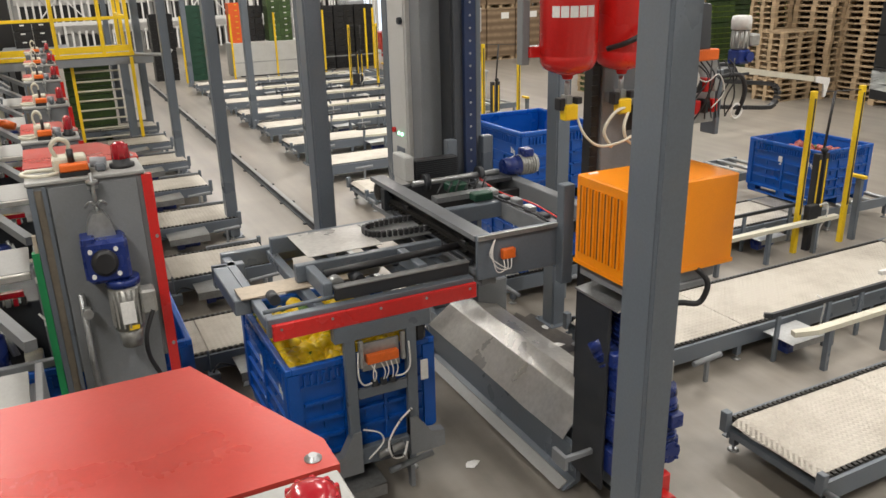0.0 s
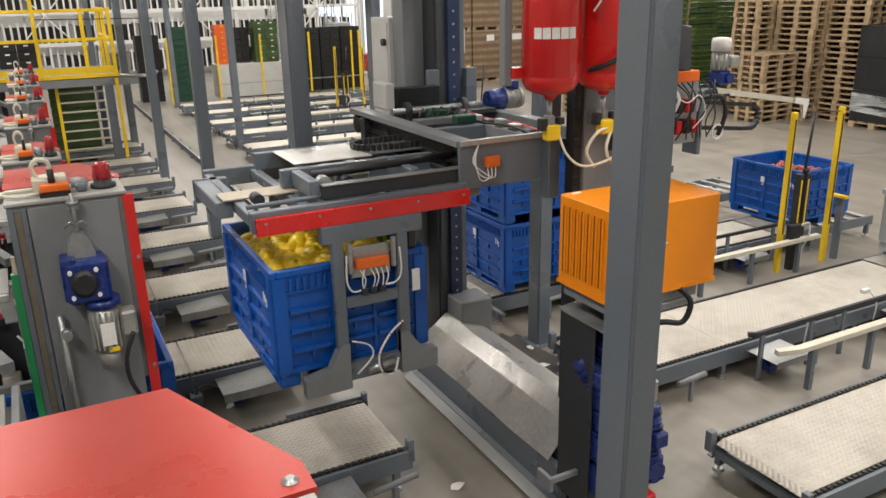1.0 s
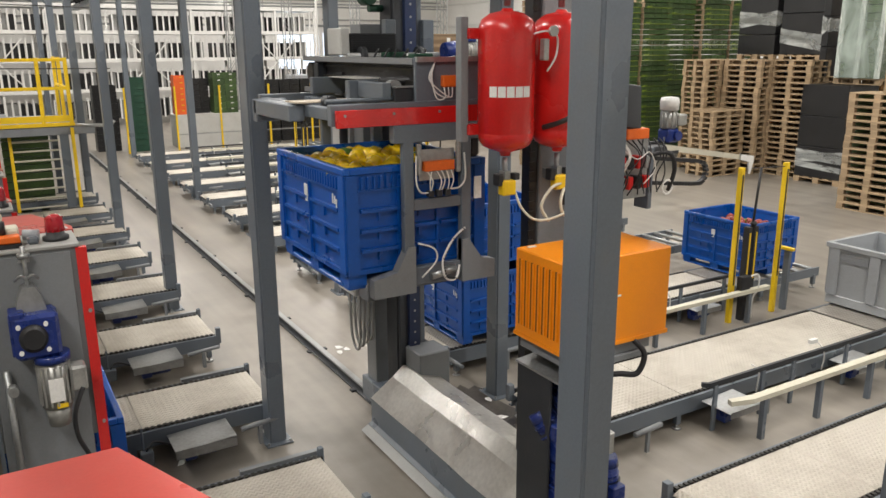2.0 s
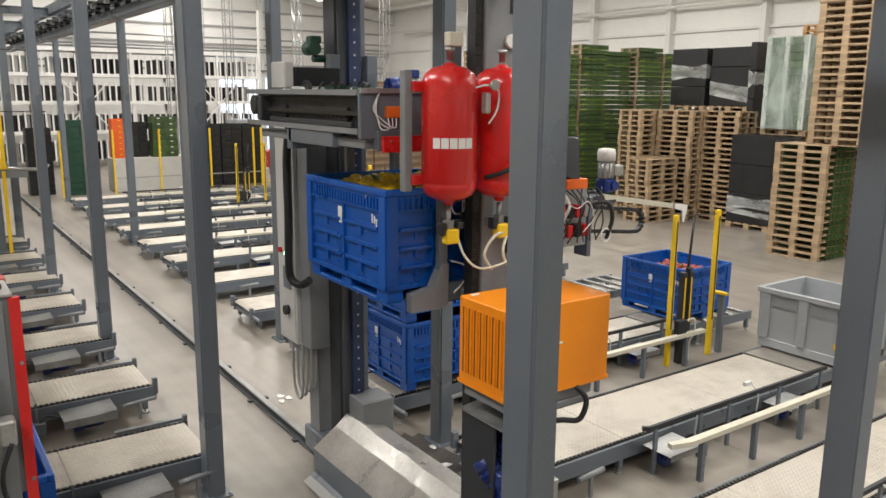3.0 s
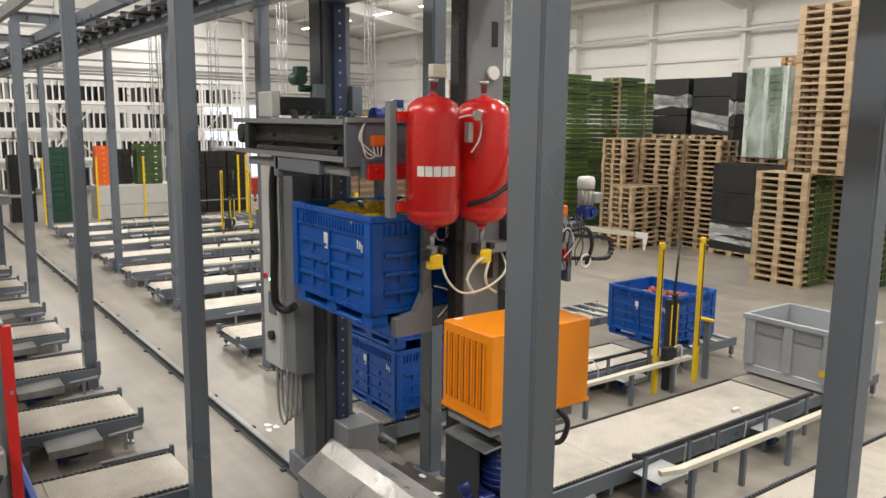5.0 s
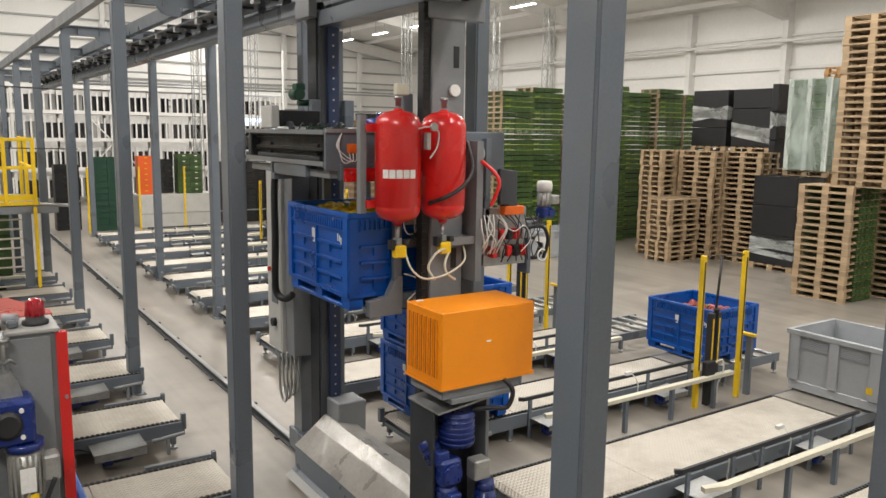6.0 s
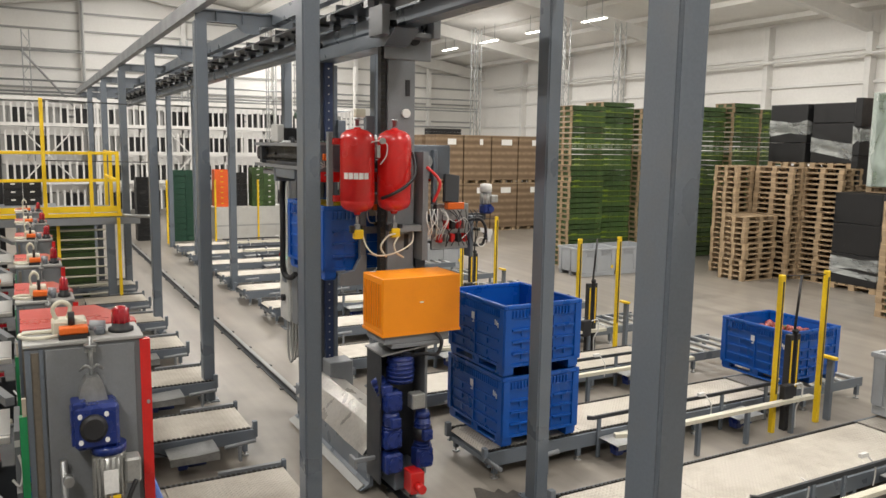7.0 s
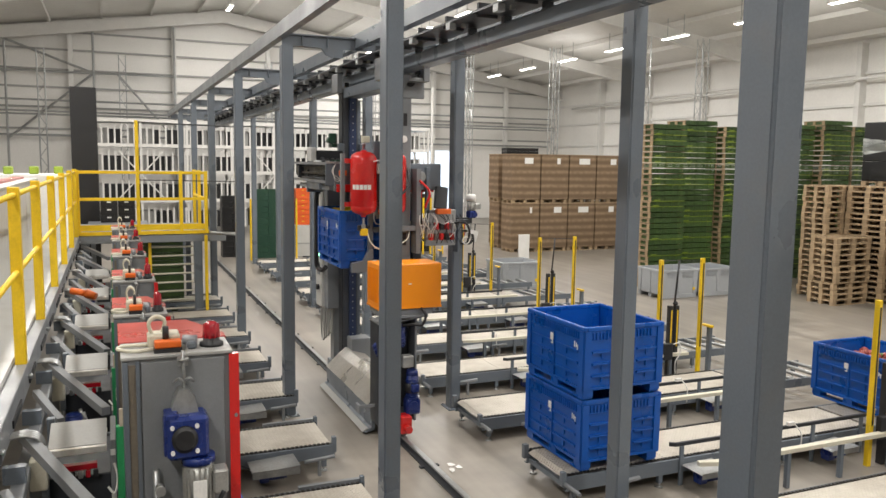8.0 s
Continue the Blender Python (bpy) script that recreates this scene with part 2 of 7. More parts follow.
M = dict(
    floor=floor_material(),
    steel=mat("grey_blue_painted_steel", (0.13, 0.152, 0.178), 0.33, 0.0, 0.10, 2.0, 80, 0.03, 0.25, (0.17, 0.16, 0.145)),
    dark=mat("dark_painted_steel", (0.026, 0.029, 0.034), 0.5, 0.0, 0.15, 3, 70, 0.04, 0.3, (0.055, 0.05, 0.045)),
    mast=mat("dark_blue_grey_mast_paint", (0.06, 0.066, 0.076), 0.4, 0.0, 0.12, 2, 70, 0.03, 0.3, (0.11, 0.10, 0.09)),
    rackblue=mat("dark_blue_rack_paint", (0.018, 0.032, 0.085), 0.4, 0.0, 0.2, 4, 60, 0.04, 0.3, (0.06, 0.06, 0.07)),
    midgrey=mat("mid_grey_painted_steel", (0.20, 0.21, 0.22), 0.4, 0.0, 0.08, 2, 70, 0.02, 0.25, (0.12, 0.11, 0.10)),
    cabinet=mat("light_grey_cabinet_paint", (0.52, 0.52, 0.50), 0.45, 0.0, 0.06, 1.5, 60, 0.02, 0.25, (0.28, 0.26, 0.22)),
    strip=mat("pale_grey_paint", (0.34, 0.34, 0.325), 0.4, 0.0, 0.08, 2, 60, 0.02, 0.3, (0.24, 0.22, 0.19)),
    galv=mat("zinc_plated_steel", (0.40, 0.41, 0.41), 0.38, 0.75, 0.18, 6, 40, 0.03, 0.3, (0.22, 0.2, 0.17)),
    stainless=mat("brushed_stainless_sheet", (0.76, 0.74, 0.70), 0.34, 0.45, 0.15, 2.5, 30, 0.04, 0.3, (0.42, 0.38, 0.32)),
    tread=tread_material("aluminium_tread_plate", (0.57, 0.53, 0.46), 0.42, 0.35, 0.032, 0, 0.6),
    tread_dark=tread_material("worn_steel_tread_plate", (0.50, 0.47, 0.42), 0.36, 0.6, 0.032, 0, 0.6),
    blue=mat("blue_bin_plastic", (0.003, 0.08, 0.37), 0.32, 0.0, 0.14, 3, 90, 0.05, 0.2, (0.035, 0.085, 0.26), per=0.08),
    greybin=mat("grey_bin_plastic", (0.36, 0.38, 0.40), 0.45, 0.0, 0.1, 3, 90, 0.04, 0.25, (0.25, 0.25, 0.24)),
    motor_blue=mat("blue_motor_enamel", (0.012, 0.03, 0.17), 0.3, 0.0, 0.2, 8, 60, 0.06, 0.3, (0.05, 0.05, 0.07)),
    motor_grey=mat("cast_aluminium_motor", (0.42, 0.42, 0.40), 0.4, 0.6, 0.15, 8, 60, 0.06, 0.35, (0.15, 0.14, 0.12)),
    red=mat("red_gloss_enamel", (0.62, 0.016, 0.014), 0.25, 0.0, 0.10, 2, 80, 0.02, 0.15, (0.25, 0.02, 0.02), coat=0.4),
    redlid=mat("red_powder_coat", (0.43, 0.042, 0.03), 0.32, 0.0, 0.06, 2.5, 90, 0.03, 0.2, (0.42, 0.10, 0.08), coat=0.25),
    orange=mat("orange_powder_coat", (0.88, 0.28, 0.005), 0.36, 0.0, 0.06, 2, 90, 0.02, 0.15, (0.55, 0.15, 0.02)),
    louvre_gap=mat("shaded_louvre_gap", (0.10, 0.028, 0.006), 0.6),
    orange_box=mat("orange_plastic", (0.75, 0.14, 0.015), 0.4),
    yellow=mat("yellow_safety_paint", (0.80, 0.53, 0.012), 0.4, 0.0, 0.1, 4, 60, 0.03, 0.25, (0.35, 0.24, 0.03)),
    green=mat("green_paint", (0.02, 0.26, 0.09), 0.4),
    cream=mat("cream_profile", (0.60, 0.57, 0.46), 0.45, 0.0, 0.08, 4, 60, 0.02, 0.2, (0.35, 0.32, 0.25)),
    black=mat("black_rubber_and_plastic", (0.018, 0.018, 0.02), 0.5, 0.0, 0.25, 8, 60, 0.05),
    chain=mat("oily_chain_steel", (0.04, 0.038, 0.034), 0.45, 0.6, 0.4, 30, 120, 0.2),
    white=mat("white_plastic", (0.72, 0.71, 0.68), 0.45),
    paper=mat("white_label", (0.78, 0.77, 0.74), 0.7),
    wood=mat("pale_pallet_wood", (0.36, 0.262, 0.158), 0.75, 0.0, 0.25, 3, 30, 0.12, 0.35, (0.34, 0.22, 0.12), (1, 6, 6), per=0.22),
    woodred=mat("orange_pallet_wood", (0.45, 0.26, 0.11), 0.75, 0.0, 0.25, 3, 30, 0.12, per=0.2),
    slot=mat("worn_brown_slide", (0.17, 0.145, 0.11), 0.5, 0.0, 0.2, 4, 40, 0.05, 0.4, (0.08, 0.07, 0.06)),
    plywood=mat("worn_plywood", (0.46, 0.39, 0.30), 0.6, 0.0, 0.15, 4, 40, 0.06, 0.4, (0.3, 0.25, 0.2)),
    crate_green=mat("green_crate_plastic", (0.042, 0.082, 0.022), 0.5, 0.0, 0.35, 5, 50, 0.1, 0.3, (0.16, 0.26, 0.03), per=0.25),
    crate_lime=mat("lime_crate_plastic", (0.26, 0.36, 0.03), 0.5, 0.0, 0.3, 6, 50, 0.08),
    crate_dark=mat("dark_green_crate_plastic", (0.010, 0.055, 0.03), 0.45, 0.0, 0.2),
    crate_orange=mat("orange_crate_plastic", (0.80, 0.13, 0.02), 0.45),
    crate_black=mat("black_crate_plastic", (0.012, 0.012, 0.013), 0.42, 0.0, 0.3, 6, 50, 0.1),
    carton=striped("brown_carton", (0.16, 0.105, 0.06), (0.30, 0.21, 0.13), 1.15, "Z", 0.8),
    kraft=mat("kraft_board", (0.33, 0.23, 0.14), 0.8, 0.0, 0.12, 3, 40, 0.03),
    wall=mat("white_wall_cladding", (0.80, 0.785, 0.75), 0.55, 0.0, 0.05, 0.4, 12, 0.02, 0.12, (0.55, 0.52, 0.46)),
    roof=mat("white_roof_sheet", (0.78, 0.765, 0.73), 0.6, 0.0, 0.06, 0.5, 10, 0.02, 0.15, (0.5, 0.47, 0.42)),
    whitesteel=mat("white_painted_steel", (0.72, 0.71, 0.68), 0.45, 0.0, 0.08, 2, 40, 0.02, 0.15, (0.45, 0.43, 0.4)),
    film=clear_film("stretch_film", (0.75, 0.78, 0.76), 0.45),
    film_green=clear_film("pale_green_film", (0.50, 0.58, 0.53), 0.5),
    strap=mat("pale_corner_board", (0.62, 0.66, 0.62), 0.6),
    pepper_yellow=mat("yellow_pepper_skin", (0.92, 0.62, 0.012), 0.28, 0.0, 0.15, 10, 40, 0.02, per=0.1, coat=0.2),
    pepper_red=mat("red_fruit_skin", (0.26, 0.05, 0.035), 0.35, 0.0, 0.35, 8, 40, 0.02),
    stain=mat("oil_soaked_concrete", (0.075, 0.066, 0.056), 0.35, 0.0, 0.35, 3, 40, 0.03, 0.5, (0.16, 0.145, 0.125)),
    leaf=mat("pepper_stalk_green", (0.07, 0.16, 0.02), 0.5),
    lens_red=mat("red_beacon_lens", (0.38, 0.01, 0.02), 0.2, coat=0.5),
    tube=glow("lamp_tube", (1.0, 0.95, 0.86), 14.0),
    led_green=glow("green_indicator", (0.3, 1.0, 0.5), 6.0),
    window=glow("daylight_door", (0.75, 0.86, 1.0), 1.1),
)

# ---- building tools ----


def box(bm, x0, y0, z0, x1, y1, z1, bevel=0.0, m=None):
    vs = [bm.verts.new(c) for c in ((x0, y0, z0), (x1, y0, z0), (x1, y1, z0), (x0, y1, z0), (x0, y0, z1), (x1, y0, z1), (x1, y1, z1), (x0, y1, z1))]
    fs = [bm.faces.new([vs[i] for i in f]) for f in ((0, 3, 2, 1), (4, 5, 6, 7), (0, 1, 5, 4), (1, 2, 6, 5), (2, 3, 7, 6), (3, 0, 4, 7))]
    if bevel:
        es = list({e for f in fs for e in f.edges})
        r = bmesh.ops.bevel(bm, geom=es, offset=bevel, segments=1, affect="EDGES", profile=0.5)
        vs = [v for v in set(vs) | set(r["verts"]) if v.is_valid]
    if m is not None:
        for v in vs:
            v.co = m @ v.co
    return vs


def axes_of(d):
    d = Vector(d).normalized()
    u = d.orthogonal().normalized()
    return d, u, d.cross(u)


def cyl(bm, p0, p1, r0, r1=None, seg=12, caps=True):
    r1 = r0 if r1 is None else r1
    p0, p1 = Vector(p0), Vector(p1)
    d, u, v = axes_of(p1 - p0)
    rings = []
    for p, r in ((p0, r0), (p1, r1)):
        rings.append([bm.verts.new(p + r * (math.cos(a) * u + math.sin(a) * v)) for a in (2 * math.pi * k / seg for k in range(seg))])
    for k in range(seg):
        f = bm.faces.new((rings[0][k], rings[0][(k + 1) % seg], rings[1][(k + 1) % seg], rings[1][k]))
        f.smooth = seg > 6
    if caps:
        bm.faces.new(rings[0][::-1])
        bm.faces.new(rings[1])


def lathe(bm, origin, profile, seg=24, axis="z"):
    """A turned solid round an axis through origin; profile: (radius, height) from below upwards."""
    o = Vector(origin)
    rings = []
    for r, h in profile:
        ring = []
        for k in range(seg):
            a = 2 * math.pi * k / seg
            c, s = r * math.cos(a), r * math.sin(a)
            p = {"z": (c, s, h), "y": (c, h, s), "x": (h, c, s)}[axis]
            ring.append(bm.verts.new(o + Vector(p)))
        rings.append(ring)
    for a, b in zip(rings, rings[1:]):
        for k in range(seg):
            f = bm.faces.new((a[k], a[(k + 1) % seg], b[(k + 1) % seg], b[k]))
            f.smooth = True
    bm.faces.new(rings[0][::-1])
    bm.faces.new(rings[-1])


def hose(bm, pts, r, seg=7, steps=6):
    """A bent hose through points (a smooth curve)."""
    P = [Vector(p) for p in pts]
    line = []
    for i in range(len(P) - 1):
        a, b, c, d = P[max(i - 1, 0)], P[i], P[i + 1], P[min(i + 2, len(P) - 1)]
        for k in range(steps):
            t = k / steps
            line.append(0.5 * ((2 * b) + (c - a) * t + (2 * a - 5 * b + 4 * c - d) * t * t + (3 * b - a - 3 * c + d) * t ** 3))
    line.append(P[-1])
    rings = []
    for i, p in enumerate(line):
        d, u, v = axes_of(line[min(i + 1, len(line) - 1)] - line[max(i - 1, 0)])
        if rings:
            u = (lastu - d * lastu.dot(d)).normalized()
            v = d.cross(u)
        lastu = u
        rings.append([bm.verts.new(p + r * (math.cos(2 * math.pi * k / seg) * u + math.sin(2 * math.pi * k / seg) * v)) for k in range(seg)])
    for a, b in zip(rings, rings[1:]):
        for k in range(seg):
            f = bm.faces.new((a[k], a[(k + 1) % seg], b[(k + 1) % seg], b[k]))
            f.smooth = True
    bm.faces.new(rings[0][::-1])
    bm.faces.new(rings[-1])


def prism(bm, pts, axis, a, b):
    """A solid of one outline (2D points) drawn along an axis from a to b."""
    def at(p, q):
        return {"y": (p[0], q, p[1]), "x": (q, p[0], p[1]), "z": (p[0], p[1], q)}[axis]
    lo = [bm.verts.new(at(p, a)) for p in pts]
    hi = [bm.verts.new(at(p, b)) for p in pts]
    bm.faces.new(lo)
    bm.faces.new(hi[::-1])
    n = len(pts)
    for k in range(n):
        bm.faces.new((lo[k], hi[k], hi[(k + 1) % n], lo[(k + 1) % n]))


def mesh_of(bm, name, material):
    bmesh.ops.recalc_face_normals(bm, faces=bm.faces)
    me = bpy.data.meshes.new(name)
    bm.to_mesh(me)
    bm.free()
    for m in (material if isinstance(material, (list, tuple)) else [material]):
        me.materials.append(M[m] if isinstance(m, str) else m)
    return me


def thing(name, at, label, category, group="", kind=""):
    """An empty at a thing's base that carries its parts."""
    ob = new(name)
    ob.empty_display_size = 0.1
    ob.matrix_world = at if isinstance(at, Matrix) else pose(*at)
    return tagged(ob, label, category, group, kind)


def part(name, bm, material, parent, label="", kind=""):
    """One mesh under a thing or part, in its parent's space."""
    ob = new(name, mesh_of(bm, name, material))
    ob.parent = parent
    if label:
        ob["label"] = label
    if kind:
        ob["kind"] = kind
    return ob


def share(name, me, parent, m, label=""):
    """One more object on a mesh that others share."""
    ob = new(name, me)
    ob.parent = parent
    ob.matrix_basis = m
    if label:
        ob["label"] = label
    return ob


def solo(name, bm, material, label, category, group="", kind="", at=None):
    ob = new(name, mesh_of(bm, name, material))
    if at is not None:
        ob.matrix_world = at
    return tagged(ob, label, category, group, kind)


def B(*boxes, bevel=0.0):
    """A bmesh of boxes, each (x0, y0, z0, x1, y1, z1)."""
    bm = bmesh.new()
    for b in boxes:
        box(bm, *b, bevel=bevel)
    return bm

# ---- the hall ----
WX0, WX1, WY0, WY1 = -16.0, 26.8, -14.0, 45.0
EAVE, RIDGE, RX = 8.4, 11.6, 5.5


def hall():
    f = solo("floor", B((WX0 - 0.3, WY0 - 0.3, -0.3, WX1 + 0.3, WY1 + 0.3, 0.0)), "floor", "polished grey concrete warehouse floor with wheel marks", "floor", kind="structure")
    wall_n = tagged(new("wall_north", gable(WY1, WY1 + 0.25)), "white clad gable wall with horizontal joints", "wall", kind="structure")
    wall_s = tagged(new("wall_south", gable(WY0 - 0.25, WY0)), "white clad gable wall behind the camera", "wall", kind="structure")
    solo("wall_east", B((WX1, WY0, 0, WX1 + 0.25, WY1, EAVE + 0.1)), "wall", "white clad side wall of the warehouse", "wall", kind="structure")
    solo("wall_west", B((WX0 - 0.25, WY0, 0, WX0, WY1, EAVE + 0.1)), "wall", "white clad side wall of the warehouse", "wall", kind="structure")
    bm = bmesh.new()
    for xa, za, xb, zb in ((WX0 - 0.3, EAVE, RX, RIDGE), (RX, RIDGE, WX1 + 0.3, EAVE)):
        prism(bm, [(xa, za), (xb, zb), (xb, zb + 0.2), (xa, za + 0.2)], "y", WY0 - 0.3, WY1 + 0.3)
    for side, (xa, za, xb, zb) in enumerate(((WX0, EAVE, RX, RIDGE), (RX, RIDGE, WX1, EAVE))):
        for k in range(9):
            t = (k + 0.5) / 9
            x, z = xa + (xb - xa) * t, za + (zb - za) * t
            box(bm, x - 0.04, WY0, z - 0.2, x + 0.04, WY1, z - 0.01)
    solo("ceiling", bm, "roof", "white sheet roof with purlins", "ceiling", kind="structure")
    # steel frames: columns on the walls and sloping rafters
    for y in (4.5, 8.9, 13.2, 17.6, 21.95, 26.3, 30.7, 35.0, 39.4, 44.2):
        if y < 44:
            solo("wall_column", B((WX1 - 0.36, y - 0.11, 0, WX1 - 0.002, y + 0.11, EAVE - 0.1)), "whitesteel", "white painted steel wall column", "column", "wall columns", "structure")
        if y in (8.9, 17.6, 26.3, 35.0, 44.2):
            bm = bmesh.new()
            for xa, za, xb, zb in ((WX0, EAVE, RX, RIDGE), (RX, RIDGE, WX1, EAVE)):
                prism(bm, [(xa, za - 0.75), (xb, zb - 0.75), (xb, zb - 0.2), (xa, za - 0.2)], "y", y - 0.03, y + 0.03)
                prism(bm, [(xa, za - 0.79), (xb, zb - 0.79), (xb, zb - 0.75), (xa, za - 0.75)], "y", y - 0.15, y + 0.15)
            solo("rafter", bm, "whitesteel", "white painted steel roof rafter", "rafter", "roof rafters", "structure")
    # horizontal joints and rails on the walls
    bm = bmesh.new()
    for z in (3.2, 4.6, 5.9, 7.1):
        box(bm, WX1 - 0.12, WY0, z, WX1 - 0.003, WY1, z + 0.1)
    solo("trim_east", bm, "whitesteel", "white horizontal wall rails", "wall rail", kind="structure")
    bm = bmesh.new()
    for z in (4.9, 6.0, 7.0, 7.9, 8.9, 9.8):
        box(bm, WX0, WY1 - 0.1, z, WX1 - 0.4, WY1 - 0.003, z + 0.09)
    solo("trim_north", bm, "strip", "white horizontal wall rails", "wall rail", kind="structure")
    for x in (-7.0, -2.0, 3.0, 8.0, 13.0, 18.0, 23.0):
        solo("wall_column", B((x - 0.11, WY1 - 0.4, 0, x + 0.11, WY1 - 0.11, EAVE + (RIDGE - EAVE) * (1 - abs(x - RX) / 21.4) - 0.3)), "whitesteel", "white painted steel wall column", "column", "wall columns", "structure")
    # pipe along the side wall
    bm = bmesh.new()
    cyl(bm, (WX1 - 0.6, -10, 6.9), (WX1 - 0.6, 42, 6.9), 0.06, seg=8)
    for y in range(-8, 42, 3):
        box(bm, WX1 - 0.62, y, 6.9, WX1 - 0.36, y + 0.03, 6.94)
    solo("wall_pipe", bm, "whitesteel", "white pipe on brackets along the wall", "pipe", kind="structure")
    # a roller door at the far end; its daylight is put in as the door's own glow
    solo("door_1", B((15.5, WY1 - 0.05, 0, 19.5, WY1 - 0.003, 4.2)), "window", "pale daylit roller door in the far wall", "door", kind="structure")
    # lamp fittings
    bm = bmesh.new()
    box(bm, -0.11, -0.75, 0.02, 0.11, 0.75, 0.1)
    body = mesh_of(bm, "lamp_body", "white")
    tube = mesh_of(B((-0.09, -0.72, 0.0, 0.09, 0.72, 0.018)), "lamp_tube", "tube")
    for lx, lz, lys, watts, last in LAMP_ROWS:
        for ly in range(-8, last - 1, 4):
            t = thing("ceiling_lamp", (lx, ly + 1.5, lz - 0.16), "long white ceiling lamp under the roof, switched on", "lamp", "ceiling lamps")
            share("body", body, t, Matrix())
            share("tube", tube, t, Matrix())
            hang = RIDGE - (RIDGE - EAVE) * abs(lx - RX) / 21.4 - lz
            part("hanger", B((-0.01, -0.5, 0.1, 0.01, -0.48, hang + 0.16), (-0.01, 0.48, 0.1, 0.01, 0.5, hang + 0.16)), "galv", t)


def gable(ya, yb):
    bm = bmesh.new()
    prism(bm, [(WX0 - 0.25, 0), (WX1 + 0.25, 0), (WX1 + 0.25, EAVE), (RX, RIDGE + 0.05), (WX0 - 0.25, EAVE)], "y", ya, yb)
    return mesh_of(bm, "gable", "wall")


hall()


# ---- the crane's runway: floor rail, posts, overhead rail ----
LX, RXP = 1.895, 4.14
LEFT_Y = (-2.1, 2.09, 6.14, 10.36, 14.62, 18.8, 22.95, 27.4)
RIGHT_Y = (-2.1, 1.9, 5.9, 9.85, 13.95, 18.2, 22.4, 26.6)


def runway():
    t = thing("floor_rail", (3.0, 12, 0), "steel crane rail bolted along the floor", "rail", kind="structure")
    bm = bmesh.new()
    prism(bm, [(-0.075, 0.002), (0.075, 0.002), (0.075, 0.014), (0.02, 0.022), (0.014, 0.055), (-0.014, 0.055), (-0.02, 0.022), (-0.075, 0.014)], "y", -18, 16.2)
    part("rail_foot", bm, "dark", t)
    bm = bmesh.new()
    prism(bm, [(-0.03, 0.056), (0.03, 0.056), (0.034, 0.062), (0.03, 0.074), (-0.03, 0.074), (-0.034, 0.062)], "y", -18, 16.2)
    part("rail_head", bm, "galv", t, "worn shiny rail head")
    clip = mesh_of(B((-0.115, -0.03, 0.002, -0.05, 0.03, 0.02), (0.05, -0.03, 0.002, 0.115, 0.03, 0.02)), "rail_clip", "dark")
    for k in range(28):
        share("rail_clip", clip, t, pose(0, -17.5 + 1.22 * k, 0))
    # posts: a rounded rectangular tube on a base plate
    def post_mesh(h):
        bm = bmesh.new()
        w, d = 0.075, 0.0925
        prism(bm, [(-w, -d), (w, -d), (w, d), (-w, d)], "z", 0.012, h)
        bmesh.ops.recalc_face_normals(bm, faces=bm.faces)
        long = [e for e in bm.edges if abs(e.verts[0].co.z - e.verts[1].co.z) > 1 and abs(e.verts[0].co.x) > 0.04]
        bmesh.ops.bevel(bm, geom=long, offset=0.014, segments=3, affect="EDGES")
        return mesh_of(bm, "post", "steel")
    tube = post_mesh(4.98)
    plate = mesh_of(B((-0.12, -0.15, 0.0, 0.12, 0.15, 0.014), bevel=0.003), "base_plate", "steel")
    bm = bmesh.new()
    for x in (-0.098, 0.098):
        for y in (-0.125, 0.125):
            cyl(bm, (x, y, 0.014), (x, y, 0.035), 0.012, seg=6)
    bolts = mesh_of(bm, "bolt_set", "galv")
    for xs, ys in ((LX, LEFT_Y), (RXP, RIGHT_Y)):
        for y in ys:
            t = thing("runway_post", (xs + (0.045 if y == 2.09 else 0.0), y, 0), "grey painted steel post carrying the overhead crane rail", "post", "runway posts")
            share("tube", tube, t, Matrix())
            share("base_plate", plate, t, Matrix())
            share("bolt_set", bolts, t, Matrix())
    # edge beam over the left posts
    bm = bmesh.new()
    prism(bm, [(-0.05, 5.08), (0.05, 5.08), (0.05, 5.092), (-0.038, 5.092), (-0.038, 5.25), (0.05, 5.25), (0.05, 5.262), (-0.05, 5.262)], "y", -4, 32)
    solo("edge_beam", bm, "midgrey", "light grey steel channel along the post tops", "beam", kind="structure", at=pose(LX - 0.06, 0, 0))
    bm = bmesh.new()
    prism(bm, [(-0.05, 5.08), (0.05, 5.08), (0.05, 5.24), (-0.05, 5.24)], "y", -4, 32)
    solo("edge_beam", bm, "steel", "grey steel beam along the post tops", "beam", kind="structure", at=pose(RXP, 0, 0))
    for y in LEFT_Y[1:] + (30.9,):
        bm = bmesh.new()
        prism(bm, [(1.84, 4.98), (2.36, 4.98), (2.42, 4.9), (2.5, 4.87), (2.66, 4.87), (2.66, 4.98), (4.2, 4.98), (4.2, 5.08), (4.08, 5.14), (1.84, 5.14)], "y", -0.012, 0.012)
        box(bm, 1.84, -0.06, 5.125, 4.08, 0.06, 5.14)
        box(bm, 1.84, -0.06, 4.982, 2.36, 0.06, 4.994)
        for x in (2.1, 2.44, 3.5):
            box(bm, x, -0.055, 4.994, x + 0.01, 0.055, 5.125)
        solo("cross_beam", bm, "steel", "grey steel cross beam with a curved gusset between the posts", "beam", "cross beams", "structure", at=pose(0, y, 0))
    # the overhead guide rail
    t = thing("overhead_rail", (3.0, 12, 0), "grey steel overhead guide rail for the crane", "rail", kind="structure")
    bm = bmesh.new()
